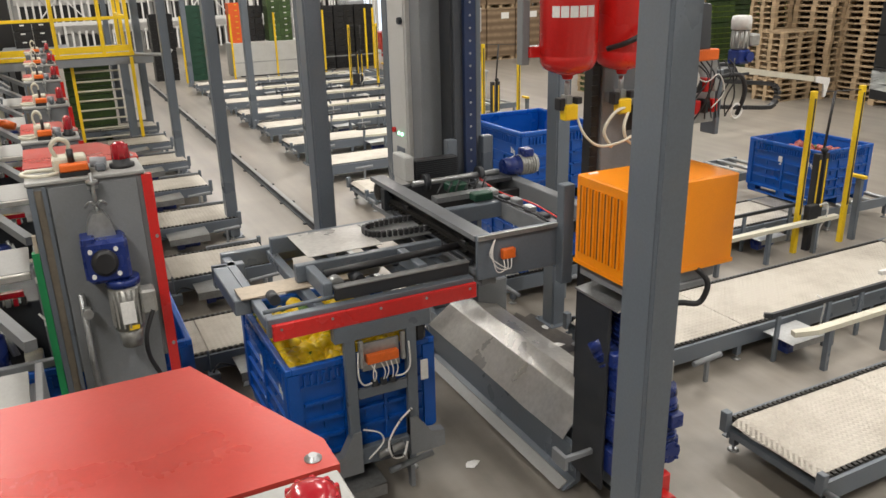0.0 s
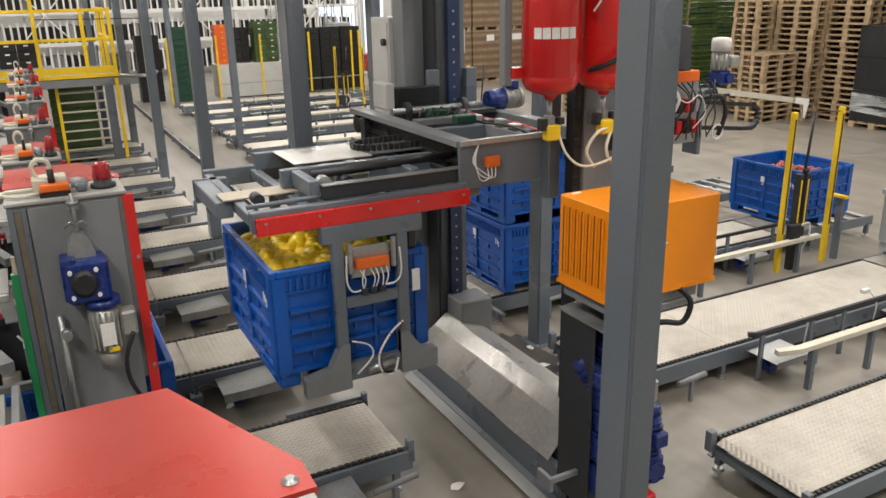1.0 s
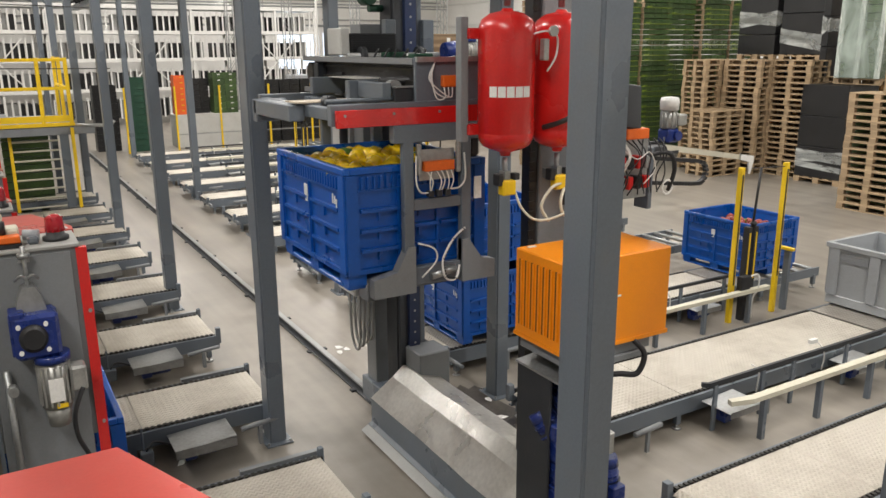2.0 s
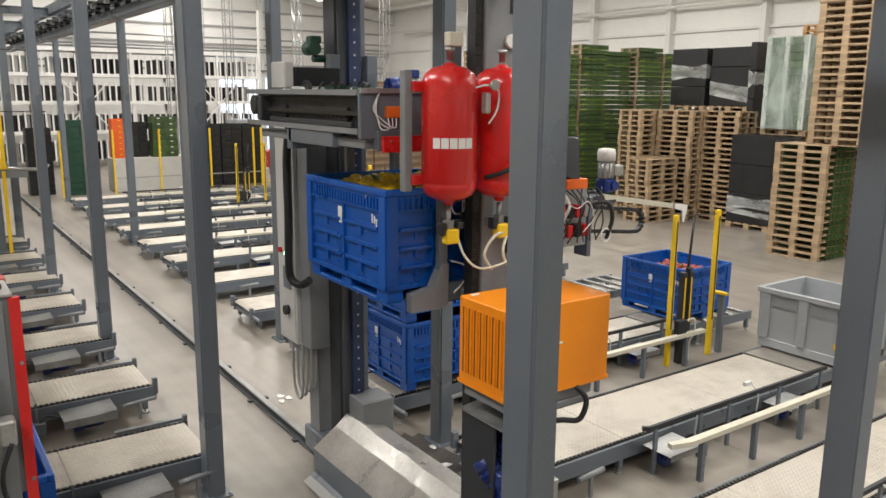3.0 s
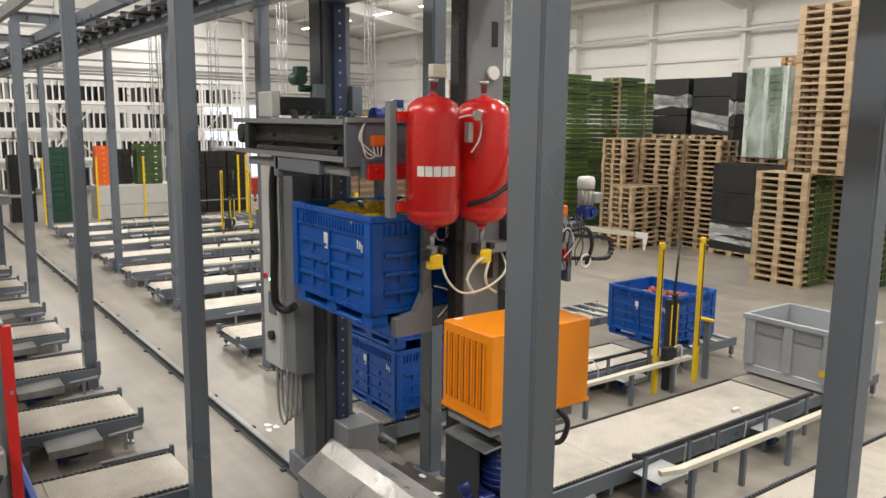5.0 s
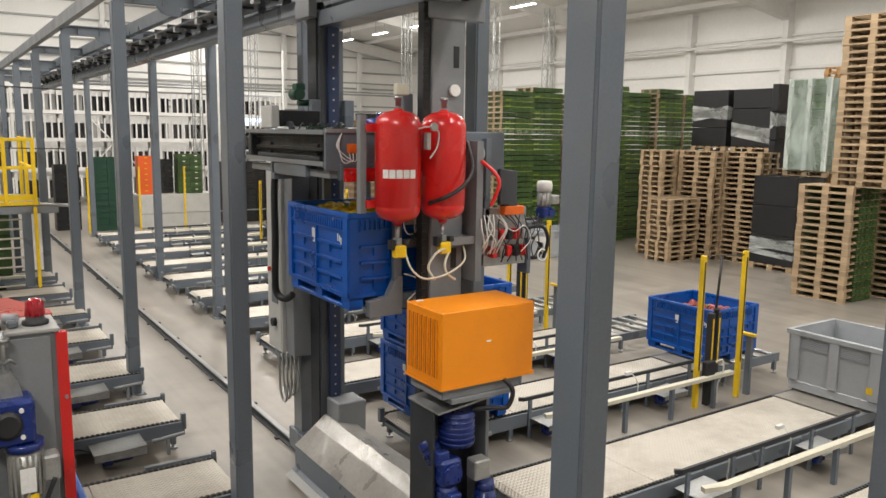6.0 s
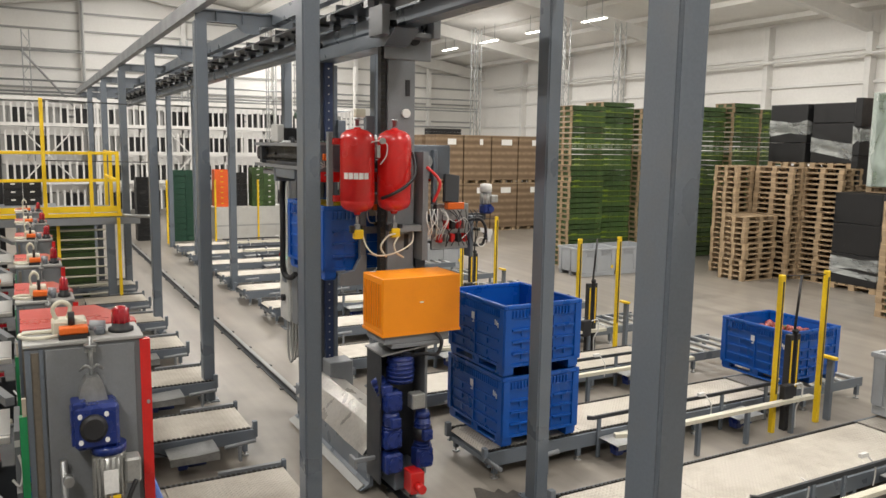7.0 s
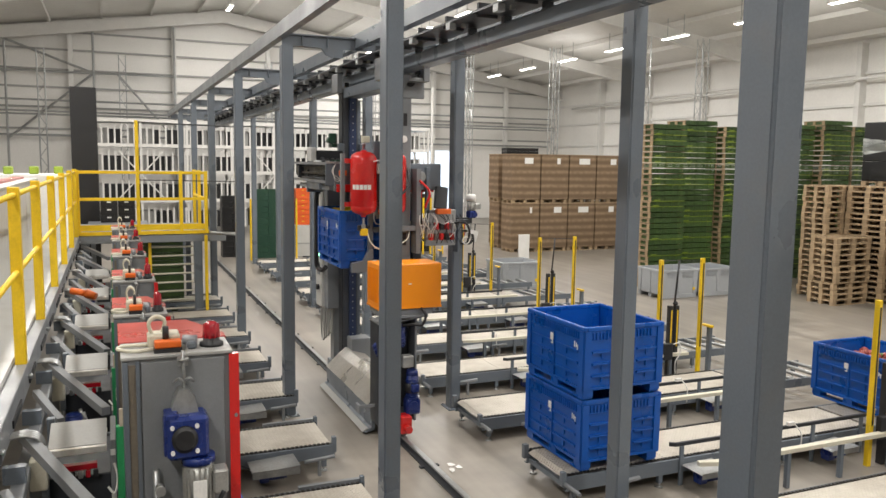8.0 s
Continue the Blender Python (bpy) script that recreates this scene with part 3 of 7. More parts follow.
    prism(bm, [(-0.17, 5.01), (-0.05, 5.01), (-0.05, 5.025), (-0.155, 5.025), (-0.155, 5.18), (-0.05, 5.18), (-0.05, 5.195), (-0.17, 5.195)], "y", -15, 17.5)
    part("upper_channel", bm, "steel", t)
    part("under_plate", B((-0.15, -15, 4.86, 0.26, 17.5, 4.88)), "mast", t)
    bm = bmesh.new()
    prism(bm, [(0.12, 4.62), (0.3, 4.62), (0.32, 4.64), (0.32, 4.76), (0.3, 4.78), (0.12, 4.78), (0.1, 4.76), (0.1, 4.64)], "y", -15, 17.5)
    part("lower_beam", bm, "steel", t)
    br = mesh_of(B((-0.1, -0.02, 4.88, 0.25, 0.02, 4.96), (0.16, -0.03, 4.78, 0.24, 0.03, 4.86), (-0.12, -0.012, 4.83, 0.1, 0.012, 4.86)), "hanger_bracket", "dark")
    for k in range(42):
        share("hanger_bracket", br, t, pose(0, -14.5 + 0.76 * k, 0))
    clip = mesh_of(B((-0.17, -0.05, 4.79, -0.1, 0.05, 4.855), (-0.02, -0.02, 4.82, 0.02, 0.02, 4.86)), "cable_clip", "galv")
    for k in range(30):
        share("cable_clip", clip, t, pose(0, -14.2 + 1.04 * k, 0))


runway()

# ---- conveyors ----
CT = 0.30
R_ROWS = [2.54 + 1.965 * k for k in range(-1, 12)]
L_ROWS = [4.31 + 1.96 * k for k in range(-1, 8)]


def leg(bm, x, y, top, foot):
    box(bm, x - 0.025, y - 0.025, 0.05, x + 0.025, y + 0.025, top)
    cyl(foot, (x, y, 0.015), (x, y, 0.06), 0.012, seg=6)
    cyl(foot, (x, y, 0.0), (x, y, 0.015), 0.045, 0.03, seg=10)


def chain_track(bm, x0, x1, y, z):
    box(bm, x0, y - 0.022, z - 0.02, x1, y + 0.022, z)
    n = int((x1 - x0) / 0.05)
    for k in range(n):
        x = x0 + 0.05 * k + 0.012
        box(bm, x, y - 0.017, z, x + 0.03, y + 0.017, z + 0.012)


def motor_meshes():
    bm = bmesh.new()
    cyl(bm, (0, 0, 0), (0.19, 0, 0), 0.06, seg=12)
    for k in range(6):
        cyl(bm, (0.03 + 0.024 * k, 0, 0), (0.036 + 0.024 * k, 0, 0), 0.068, seg=12)
    box(bm, 0.04, -0.03, 0.05, 0.13, 0.03, 0.1)
    body = mesh_of(bm, "motor", "motor_blue")
    bm = bmesh.new()
    box(bm, -0.1, -0.06, -0.07, 0.0, 0.06, 0.07, bevel=0.012)
    cyl(bm, (-0.05, -0.07, 0), (-0.05, 0.07, 0), 0.045, seg=12)
    return body, mesh_of(bm, "gearbox", "motor_blue")


MOTOR, GEARBOX = motor_meshes()


def right_conveyor(row, W=0.88, guide=0.0):
    """A roller-chain conveyor in three lengths, its base at the near corner; y runs across the belt, 0 to W."""
    t = thing("chain_conveyor", (3.93, row, 0), "low steel chain conveyor with pale tread plate top", "conveyor", "chain conveyors on the stock side")
    for name, x0, x1 in (("tread_plate", 0.06, 1.29), ("tread_plate", 1.297, 2.9), ("tread_plate", 2.907, 4.38)):
        bm = bmesh.new()
        box(bm, x0, 0.075, CT - 0.02, x1, W - 0.075, CT, bevel=0.002)
        if x0 < 0.1:
            prism(bm, [(0.02, CT - 0.05), (0.06, CT - 0.02), (0.06, CT), (0.0, CT - 0.03)], "y", 0.075, W - 0.075)
        part(name, bm, "tread", t)
    for y, n in ((0.0, "side_rail"), (W - 0.05, "side_rail")):
        bm = bmesh.new()
        prism(bm, [(y, CT - 0.16), (y + 0.05, CT - 0.16), (y + 0.05, CT - 0.15), (y + 0.008, CT - 0.15), (y + 0.008, CT - 0.02), (y + 0.05, CT - 0.02), (y + 0.05, CT - 0.008), (y, CT - 0.008)], "x", 0.0, 4.42)
        part(n, bm, "steel", t)
    for y in (0.05, W - 0.05):
        bm = bmesh.new()
        chain_track(bm, 0.03, 4.4, y, CT - 0.004)
        part("chain", bm, "chain", t)
    for x in (0.02, 1.25, 2.85, 4.3):
        part("cross_member", B((x, 0.05, CT - 0.15, x + 0.05, W - 0.05, CT - 0.1)), "steel", t)
    for x in (0.1, 1.2, 2.1, 3.0, 4.25):
        for y in (0.03, W - 0.03):
            bm, ft = bmesh.new(), bmesh.new()
            leg(bm, x, y, CT - 0.1, ft)
            lg = part("leg", bm, "steel", t)
            part("foot", ft, "galv", lg)
    # end bracket, tray, drive
    part("end_bracket", B((-0.05, 0.0, CT - 0.1, 0.0, 0.06, CT + 0.05), bevel=0.004), "steel", t)
    part("end_bracket", B((-0.04, W - 0.06, CT - 0.1, 0.02, W, CT + 0.06), bevel=0.004), "steel", t)
    bm = bmesh.new()
    cyl(bm, (-0.02, -0.28, CT - 0.07), (-0.02, 0.0, CT - 0.07), 0.022, seg=8)
    part("end_roller", bm, "midgrey", t)
    for x in (1.45, 3.35):
        bm = bmesh.new()
        prism(bm, [(x, CT - 0.07), (x + 0.42, CT - 0.05), (x + 0.42, CT - 0.046), (x, CT - 0.066)], "y", -0.36, -0.02)
        box(bm, x, -0.36, CT - 0.11, x + 0.42, -0.356, CT - 0.05)
        part("drip_tray", bm, "galv", t, "zinc plated cover tray")
        g = share("gearbox", GEARBOX, t, pose(x + 0.2, -0.16, 0.13))
        share("motor", MOTOR, t, pose(x + 0.2, -0.16, 0.13))
    for x, y in ((0.45, -0.2), (1.95, -0.25)):
        bm = bmesh.new()
        cyl(bm, (x, y, CT - 0.06), (x + 0.32, y + 0.02, CT - 0.05), 0.025, seg=8)
        box(bm, x + 0.15, y, 0.03, x + 0.18, y + 0.03, CT - 0.06)
        part("sensor_bar", bm, "midgrey", t)
    # guide rail on posts along the edge, with a bent lead-in
    for x in (1.45, 2.1, 2.55, 3.4, 4.2):
        part("guide_post", B((x - 0.025, guide - 0.03, 0.0, x + 0.025, guide - 0.005, CT + 0.15), bevel=0.003), "steel", t)
    bm = bmesh.new()
    prism(bm, [(1.3, 0.07), (1.36, 0.03), (4.3, 0.03), (4.3, 0.06), (1.37, 0.06), (1.32, 0.1)], "z", CT + 0.15, CT + 0.19)
    for v in bm.verts:
        v.co.y += guide - 0.06
    part("guide_rail", bm, "dark", t, "dark guide rail with a bent end")
    for x in (1.7, 2.5, 3.3, 4.1):
        part("bar_post", B((x - 0.025, -0.52, 0.0, x + 0.025, -0.47, CT + 0.1), bevel=0.003), "steel", t)
    bm = bmesh.new()
    prism(bm, [(1.3, -0.47), (1.52, -0.53), (4.45, -0.53), (4.45, -0.455), (1.54, -0.455), (1.32, -0.41)], "z", CT + 0.1, CT + 0.145)
    part("bumper_bar", bm, "cream", t, "cream coloured bumper bar")
    # far end: transfer section with lifted rollers
    part("end_plate", B((4.46, 0.03, CT - 0.03, 4.95, W - 0.03, CT - 0.008), bevel=0.002), "tread_dark", t)
    for k in range(5):
        bm = bmesh.new()
        cyl(bm, (4.98 + 0.28 * k, 0.02, CT - 0.02), (4.98 + 0.28 * k, W - 0.02, CT - 0.02), 0.03, seg=10)
        part("roller", bm, "galv", t)
    for y in (0.0, W - 0.03):
        part("end_rail", B((4.42, y, CT - 0.13, 6.25, y + 0.03, CT - 0.005)), "steel", t)
        for x in (5.0, 6.15):
            bm, ft = bmesh.new(), bmesh.new()
            leg(bm, x, y + 0.015, CT - 0.1, ft)
            lg = part("leg", bm, "steel", t)
            part("foot", ft, "galv", lg)
    bm = bmesh.new()
    hose(bm, [(2.1, -0.03, CT + 0.16), (2.13, -0.1, CT + 0.1), (2.15, -0.08, 0.15), (2.2, -0.16, 0.12)], 0.008)
    part("cable", bm, "white", t)
    bm = bmesh.new()
    box(bm, 2.95, -0.07, CT + 0.2, 3.05, -0.03, CT + 0.24)
    hose(bm, [(3.05, -0.05, CT + 0.22), (3.1, -0.12, CT + 0.1), (3.12, -0.1, CT - 0.1)], 0.007)
    part("photo_sensor", bm, "white", t)
    return t


def left_conveyor():
    """A shorter chain conveyor that ends beside the runway; x runs from the machine to the open end at 1.4."""
    W = 0.88
    t = thing("outfeed_conveyor", (0.57, L_ROWS[0], 0), "short steel chain conveyor with worn tread plate top", "conveyor", "chain conveyors on the machine side")
    for x0, x1, m in ((-0.6, 0.24, "tread_dark"), (0.247, 1.36, "tread")):
        part("tread_plate", B((x0, 0.075, CT - 0.02, x1, W - 0.075, CT), bevel=0.002), m, t)
    for y in (0.0, W - 0.05):
        bm = bmesh.new()
        prism(bm, [(y, CT - 0.15), (y + 0.05, CT - 0.15), (y + 0.05, CT - 0.14), (y + 0.008, CT - 0.14), (y + 0.008, CT - 0.02), (y + 0.05, CT - 0.02), (y + 0.05, CT - 0.008), (y, CT - 0.008)], "x", -0.6, 1.4)
        part("side_rail", bm, "steel", t)
    for y in (0.05, W - 0.05):
        bm = bmesh.new()
        chain_track(bm, -0.6, 1.38, y, CT - 0.004)
        part("chain", bm, "chain", t)
    part("stop_bracket", B((1.37, 0.0, CT - 0.1, 1.42, 0.06, CT + 0.08), bevel=0.004), "steel", t)
    part("stop_bracket", B((1.36, W - 0.05, CT - 0.08, 1.4, W, CT + 0.06), bevel=0.004), "steel", t)
    part("edge_angle", B((0.75, W, CT - 0.03, 1.38, W + 0.05, CT + 0.02)), "midgrey", t)
    for x in (0.15, 1.28):
        for y in (0.03, W - 0.03):
            bm, ft = bmesh.new(), bmesh.new()
            leg(bm, x, y, CT - 0.1, ft)
            lg = part("leg", bm, "steel", t)
            part("foot", ft, "galv", lg)
    bm = bmesh.new()
    prism(bm, [(0.42, CT - 0.07), (0.92, CT - 0.04), (0.92, CT - 0.036), (0.42, CT - 0.066)], "y", -0.38, -0.02)
    box(bm, 0.42, -0.384, CT - 0.13, 0.92, -0.38, CT - 0.05)
    part("drip_tray", bm, "galv", t, "zinc plated cover tray")
    share("gearbox", GEARBOX, t, pose(0.62, -0.17, 0.12))
    share("motor", MOTOR, t, pose(0.62, -0.17, 0.12))
    bm = bmesh.new()
    cyl(bm, (1.0, -0.24, CT - 0.07), (1.34, -0.2, CT - 0.06), 0.022, seg=8)
    box(bm, 1.15, -0.25, 0.05, 1.18, -0.2, CT - 0.08)
    part("sensor_bar", bm, "midgrey", t)
    part("junction_box", B((0.18, -0.2, 0.08, 0.28, -0.12, 0.2), (0.2, -0.14, 0.2, 0.22, -0.12, CT + 0.1), bevel=0.006), "steel", t)
    bm = bmesh.new()
    hose(bm, [(0.23, -0.16, 0.2), (0.3, -0.1, 0.24), (0.45, -0.12, 0.18), (0.55, -0.15, 0.14)], 0.008)
    part("cable", bm, "black", t)
    return t


rc = right_conveyor(R_ROWS[0])
right_conveyor(4.39, 1.0, -0.15)
for y in R_ROWS[1:2] + R_ROWS[3:]:
    copy_thing(rc, pose(3.93, y, 0))
lc = left_conveyor()
for y in L_ROWS[1:]:
    copy_thing(lc, pose(0.57, y, 0))


# ---- pallet bins ----
def ring_shell(bm, w, d, z0, z1, thick, flare=0.0):
    """Four walls and a floor, open above."""
    def loop(o, z, f):
        return [bm.verts.new((sx * (w / 2 - o + f), sy * (d / 2 - o + f), z)) for sx, sy in ((-1, -1), (1, -1), (1, 1), (-1, 1))]
    a, b = loop(0, z0, -flare), loop(0, z1, 0)
    c, e = loop(thick, z1, 0), loop(thick, z0 + thick, -flare)
    for p, q in ((a, b), (b, c), (c, e)):
        for k in range(4):
            bm.faces.new((p[k], p[(k + 1) % 4], q[(k + 1) % 4], q[k]))
    bm.faces.new(a[::-1])
    bm.faces.new(e)


def bin_meshes(material, tag):
    """A blue pallet bin, 1.0 by 1.16 by 0.76: runners, ribbed walls with sunk pockets, rim, label patch."""
    w, d, h = 0.98, 1.16, 0.76
    out = {}
    bm = bmesh.new()
    ring_shell(bm, w, d, 0.11, h, 0.022, 0.012)
    out["shell"] = mesh_of(bm, "shell", material)
    bm = bmesh.new()
    for sx in (-1, 1):
        box(bm, sx * w / 2 - (0.03 if sx > 0 else 0.012), -d / 2 - 0.012, h - 0.045, sx * w / 2 + (0.012 if sx > 0 else 0.03), d / 2 + 0.012, h, bevel=0.006)
    for sy in (-1, 1):
        box(bm, -w / 2 + 0.03, sy * d / 2 - (0.03 if sy > 0 else 0.012), h - 0.045, w / 2 - 0.03, sy * d / 2 + (0.012 if sy > 0 else 0.03), h, bevel=0.006)
    out["rim"] = mesh_of(bm, "rim", material)
    # ribs on the end faces (across x) and on the long faces (along y)
    bm = bmesh.new()
    def rib_face(bm, along, side, half, n_cols):
        def bx(u0, z0, u1, z1, p):
            if along == "x":
                y0 = side * d / 2
                a, b = sorted((y0 - side * 0.006, y0 + side * p))
                box(bm, u0, a, z0, u1, b, z1)
            else:
                x0 = side * w / 2
                a, b = sorted((x0 - side * 0.006, x0 + side * p))
                box(bm, a, u0, z0, b, u1, z1)
        for s in (-1, 1):
            e = s * half
            bx(*sorted((e, e - s * 0.075))[:1], 0.11, sorted((e, e - s * 0.075))[1], h - 0.045, 0.014)
        step = (2 * half - 0.15) / n_cols
        for c in range(n_cols):
            u0 = -half + 0.075 + step * c
            bx(u0 - 0.01, 0.13, u0 + 0.01, h - 0.15, 0.012)
            for z in (0.235, 0.36, 0.485):
                bx(u0 + step * 0.06, z, u0 + step * 0.94, z + 0.022, 0.026 if along == "x" else 0.013)
                bx(u0 + step * 0.5, z - 0.06, u0 + step * 0.58, z, 0.008)
        n = int((2 * half - 0.2) / 0.042)
        for k in range(n):
            u = -half + 0.1 + 0.042 * k
            bx(u, h - 0.135, u + 0.016, h - 0.06, 0.016)
        bx(-half + 0.08, h - 0.15, half - 0.08, h - 0.137, 0.012)
        bx(-half, 0.1, half, 0.13, 0.012)
    for s in (-1, 1):
        bm = bmesh.new()
        rib_face(bm, "x", s, w / 2, 3)
        out[("end_panel", s)] = mesh_of(bm, "end_panel", material)
        bm = bmesh.new()
        rib_face(bm, "y", s, d / 2, 2)
        out[("side_panel", s)] = mesh_of(bm, "side_panel", material)
    bm = bmesh.new()
    box(bm, -0.06, -d / 2 + 0.02, 0.0, 0.06, d / 2 - 0.02, 0.03, bevel=0.006)
    for y in (-0.5, 0.0, 0.5):
        box(bm, -0.06, y - 0.07, 0.025, 0.06, y + 0.07, 0.115)
    out["runner"] = mesh_of(bm, "runner", material)
    # worn white print: a mark and a few strokes on each long face
    for s in (-1, 1):
        bm = bmesh.new()
        xx = s * (w / 2 + 0.012)
        for (y, z, a, b) in ((0.0, 0.51, 0.07, 0.075), (0.02, 0.47, 0.035, 0.05), (-0.42, 0.53, 0.012, 0.06), (-0.45, 0.53, 0.012, 0.05), (-0.48, 0.55, 0.03, 0.012), (-0.475, 0.51, 0.012, 0.05)):
            a0, a1 = sorted((xx - s * 0.004, xx))
            box(bm, a0, y, z, a1, y + a, z + b)
        out[("print_mark", s)] = mesh_of(bm, "print_mark", "paper")
    return out


BIN = bin_meshes("blue", "blue")


def pallet_bin(m, label, group=""):
    t = thing("pallet_bin", m, label, "bin", group)
    share("shell", BIN["shell"], t, Matrix())
    share("rim", BIN["rim"], t, Matrix())
    for s in (-1, 1):
        share("end_panel", BIN["end_panel", s], t, Matrix())
        share("side_panel", BIN["side_panel", s], t, Matrix())
        share("print_mark", BIN["print_mark", s], t, Matrix(), "worn white print")
    for x in (-0.42, 0.0, 0.42):
        share("runner", BIN["runner"], t, pose(x, 0, 0))
    return t


def fruit_fill(t, count, z, mats, r0, name, seed, w=0.88, d=1.05, heap=0.05):
    rng = random.Random(seed)
    bm = bmesh.new()
    for k in range(count):
        x, y = rng.uniform(-w / 2, w / 2), rng.uniform(-d / 2, d / 2)
        r = r0 * rng.uniform(0.8, 1.2)
        zz = z + heap * (1 - (2 * x / w) ** 2) * (1 - (2 * y / d) ** 2) + rng.uniform(-0.045, 0.02)
        R = Euler((rng.uniform(0, 3), rng.uniform(0, 3), rng.uniform(0, 3))).to_matrix().to_4x4()
        res = bmesh.ops.create_uvsphere(bm, u_segments=8, v_segments=6, radius=r)
        for v in res["verts"]:
            a = math.atan2(v.co.y, v.co.x)
            q = 1 + 0.12 * math.cos(4 * a) * (1 - abs(v.co.z) / r)
            v.co = Vector((v.co.x * q, v.co.y * q, v.co.z * 1.15 - 0.25 * r * (math.hypot(v.co.x, v.co.y) < 0.35 * r and v.co.z > 0)))
            v.co = R @ v.co + Vector((x, y, zz))
        mi = 0 if rng.random() < 0.94 else 1
        for v in res["verts"]:
            for f in v.link_faces:
                f.material_index, f.smooth = mi, True
    # a bed under the top layer
    box(bm, -w / 2, -d / 2, z - 0.12, w / 2, d / 2, z - 0.045)
    return part(name, bm, mats, t, kind="stuff")


st1 = pallet_bin(pose(4.6, 7.08, CT + 0.012), "blue plastic pallet bin standing on a chain conveyor", "stack of two blue bins")
pallet_bin(pose(4.6, 7.08, CT + 0.012 + 0.765), "blue plastic pallet bin stacked on another blue bin", "stack of two blue bins")
bf = pallet_bin(pose(9.18, 7.12, CT + 0.02), "blue plastic pallet bin with red and green fruit")
fruit_fill(bf, 170, 0.57, ["pepper_red", "leaf"], 0.045, "fruit", 5, 0.86, 1.02)
pallet_bin(pose(0.03, 5.57, CT + 0.012), "empty blue plastic pallet bin inside a bin handling machine")


def grey_bin(m, label):
    t = thing("grey_pallet_bin", m, label, "bin", "grey bins")
    w, d, h = 1.0, 1.2, 0.76
    bm = bmesh.new()
    ring_shell(bm, w, d, 0.11, h, 0.03, 0.01)
    part("shell", bm, "greybin", t)
    bm = bmesh.new()
    for s in (-1, 1):
        a, b = sorted((s * w / 2 - s * 0.004, s * w / 2 + s * 0.025))
        box(bm, a, -d / 2 - 0.025, h - 0.06, b, d / 2 + 0.025, h, bevel=0.005)
        a, b = sorted((s * d / 2 - s * 0.004, s * d / 2 + s * 0.025))
        box(bm, -w / 2, a, h - 0.06, w / 2, b, h, bevel=0.005)
    part("rim", bm, "greybin", t)
    for s in (-1, 1):
        bm = bmesh.new()
        for y in (-0.56, -0.06, 0.44):
            a, b = sorted((s * w / 2 - s * 0.004, s * w / 2 + s * 0.02))
            box(bm, a, y, 0.12, b, y + 0.12, h - 0.05, bevel=0.004)
        for y0 in (-0.42, 0.08):
            for k in range(6):
                a, b = sorted((s * w / 2 - s * 0.004, s * w / 2 + s * 0.008))
                box(bm, a, y0, h - 0.1 - 0.022 * k, b, y0 + 0.34, h - 0.088 - 0.022 * k)
        part("side_panel", bm, "greybin", t)
        bm = bmesh.new()
        for x in (-0.46, -0.06, 0.34):
            a, b = sorted((s * d / 2 - s * 0.004, s * d / 2 + s * 0.02))
            box(bm, x, a, 0.12, x + 0.12, b, h - 0.05, bevel=0.004)
        part("end_panel", bm, "greybin", t)
    for x in (-0.44, 0.0, 0.44):
        part("runner", B((x - 0.06, -d / 2 + 0.02, 0.0, x + 0.06, d / 2 - 0.02, 0.115), bevel=0.01), "greybin", t)
    part("sticker", B((-w / 2 - 0.023, -0.5, 0.2, -w / 2 - 0.021, -0.42, 0.28)), "yellow", t, "small yellow sticker")
    return t


grey_bin(pose(9.25, 4.85, CT + 0.02), "large light grey plastic bin at a conveyor end")
grey_bin(pose(13.5, 16.75, 0, 0, 0, 90), "light grey plastic bin on the floor before green crates")
grey_bin(pose(14.8, 16.75, 0, 0, 0, 90), "light grey plastic bin on the floor before green crates")
grey_bin(pose(10.2, 19.4, 0, 0, 0, 90), "light grey plastic bin on the floor beyond the conveyors")


# ---- sensor gates at the conveyor ends ----
def sensor_gate(m):
    t = thing("light_barrier", m, "pair of yellow light barrier posts with a black sensor mast", "light barrier", "light barriers at the conveyor ends")
    for x in (-0.42, 0.42):
        p = part("yellow_post", B((x - 0.03, -0.03, 0.0, x + 0.03, 0.03, 1.98), bevel=0.004), "yellow", t)
        part("lens_strip", B((x - 0.012, -0.034, 0.5, x + 0.012, -0.031, 1.9)), "black", p)
    for x in (-0.2, -0.08):
        part("mast_profile", B((x - 0.035, -0.04, 0.0, x + 0.035, 0.04, 1.22), bevel=0.004), "black", t)
        part("warning_strip", B((x - 0.012, -0.045, 0.55, x + 0.012, -0.042, 1.15)), "yellow", t)
    bm = bmesh.new()
    cyl(bm, (-0.12, 0, 1.22), (-0.06, 0, 1.95), 0.016, seg=8)
    part("thin_pole", bm, "black", t)
    bm = bmesh.new()
    cyl(bm, (-0.42, 0, 1.97), (0.42, 0, 1.93), 0.006, seg=6)
    part("top_wire", bm, "black", t)
    part("control_box", B((-0.38, -0.12, 0.35, -0.2, -0.04, 0.62), bevel=0.01), "black", t)
    bm = bmesh.new()
    hose(bm, [(-0.2, -0.1, 0.6), (-0.1, -0.14, 0.62), (-0.08, -0.14, 0.45), (-0.15, -0.12, 0.3), (-0.12, -0.1, 0.05)], 0.01)
    part("cable", bm, "white", t)
    bm = bmesh.new()
    lathe(bm, (-0.1, 0, 1.22), [(0.03, 0), (0.045, 0.03), (0.03, 0.06), (0.012, 0.07)], 10)
    part("knob", bm, "black", t)
    part("side_stop", B((0.6, -0.05, 0.0, 0.66, 0.03, 0.85), bevel=0.004), "steel", t)
    part("stop_tip", B((0.56, -0.12, 0.82, 0.62, 0.1, 0.86), bevel=0.006), "yellow", t)
    return t


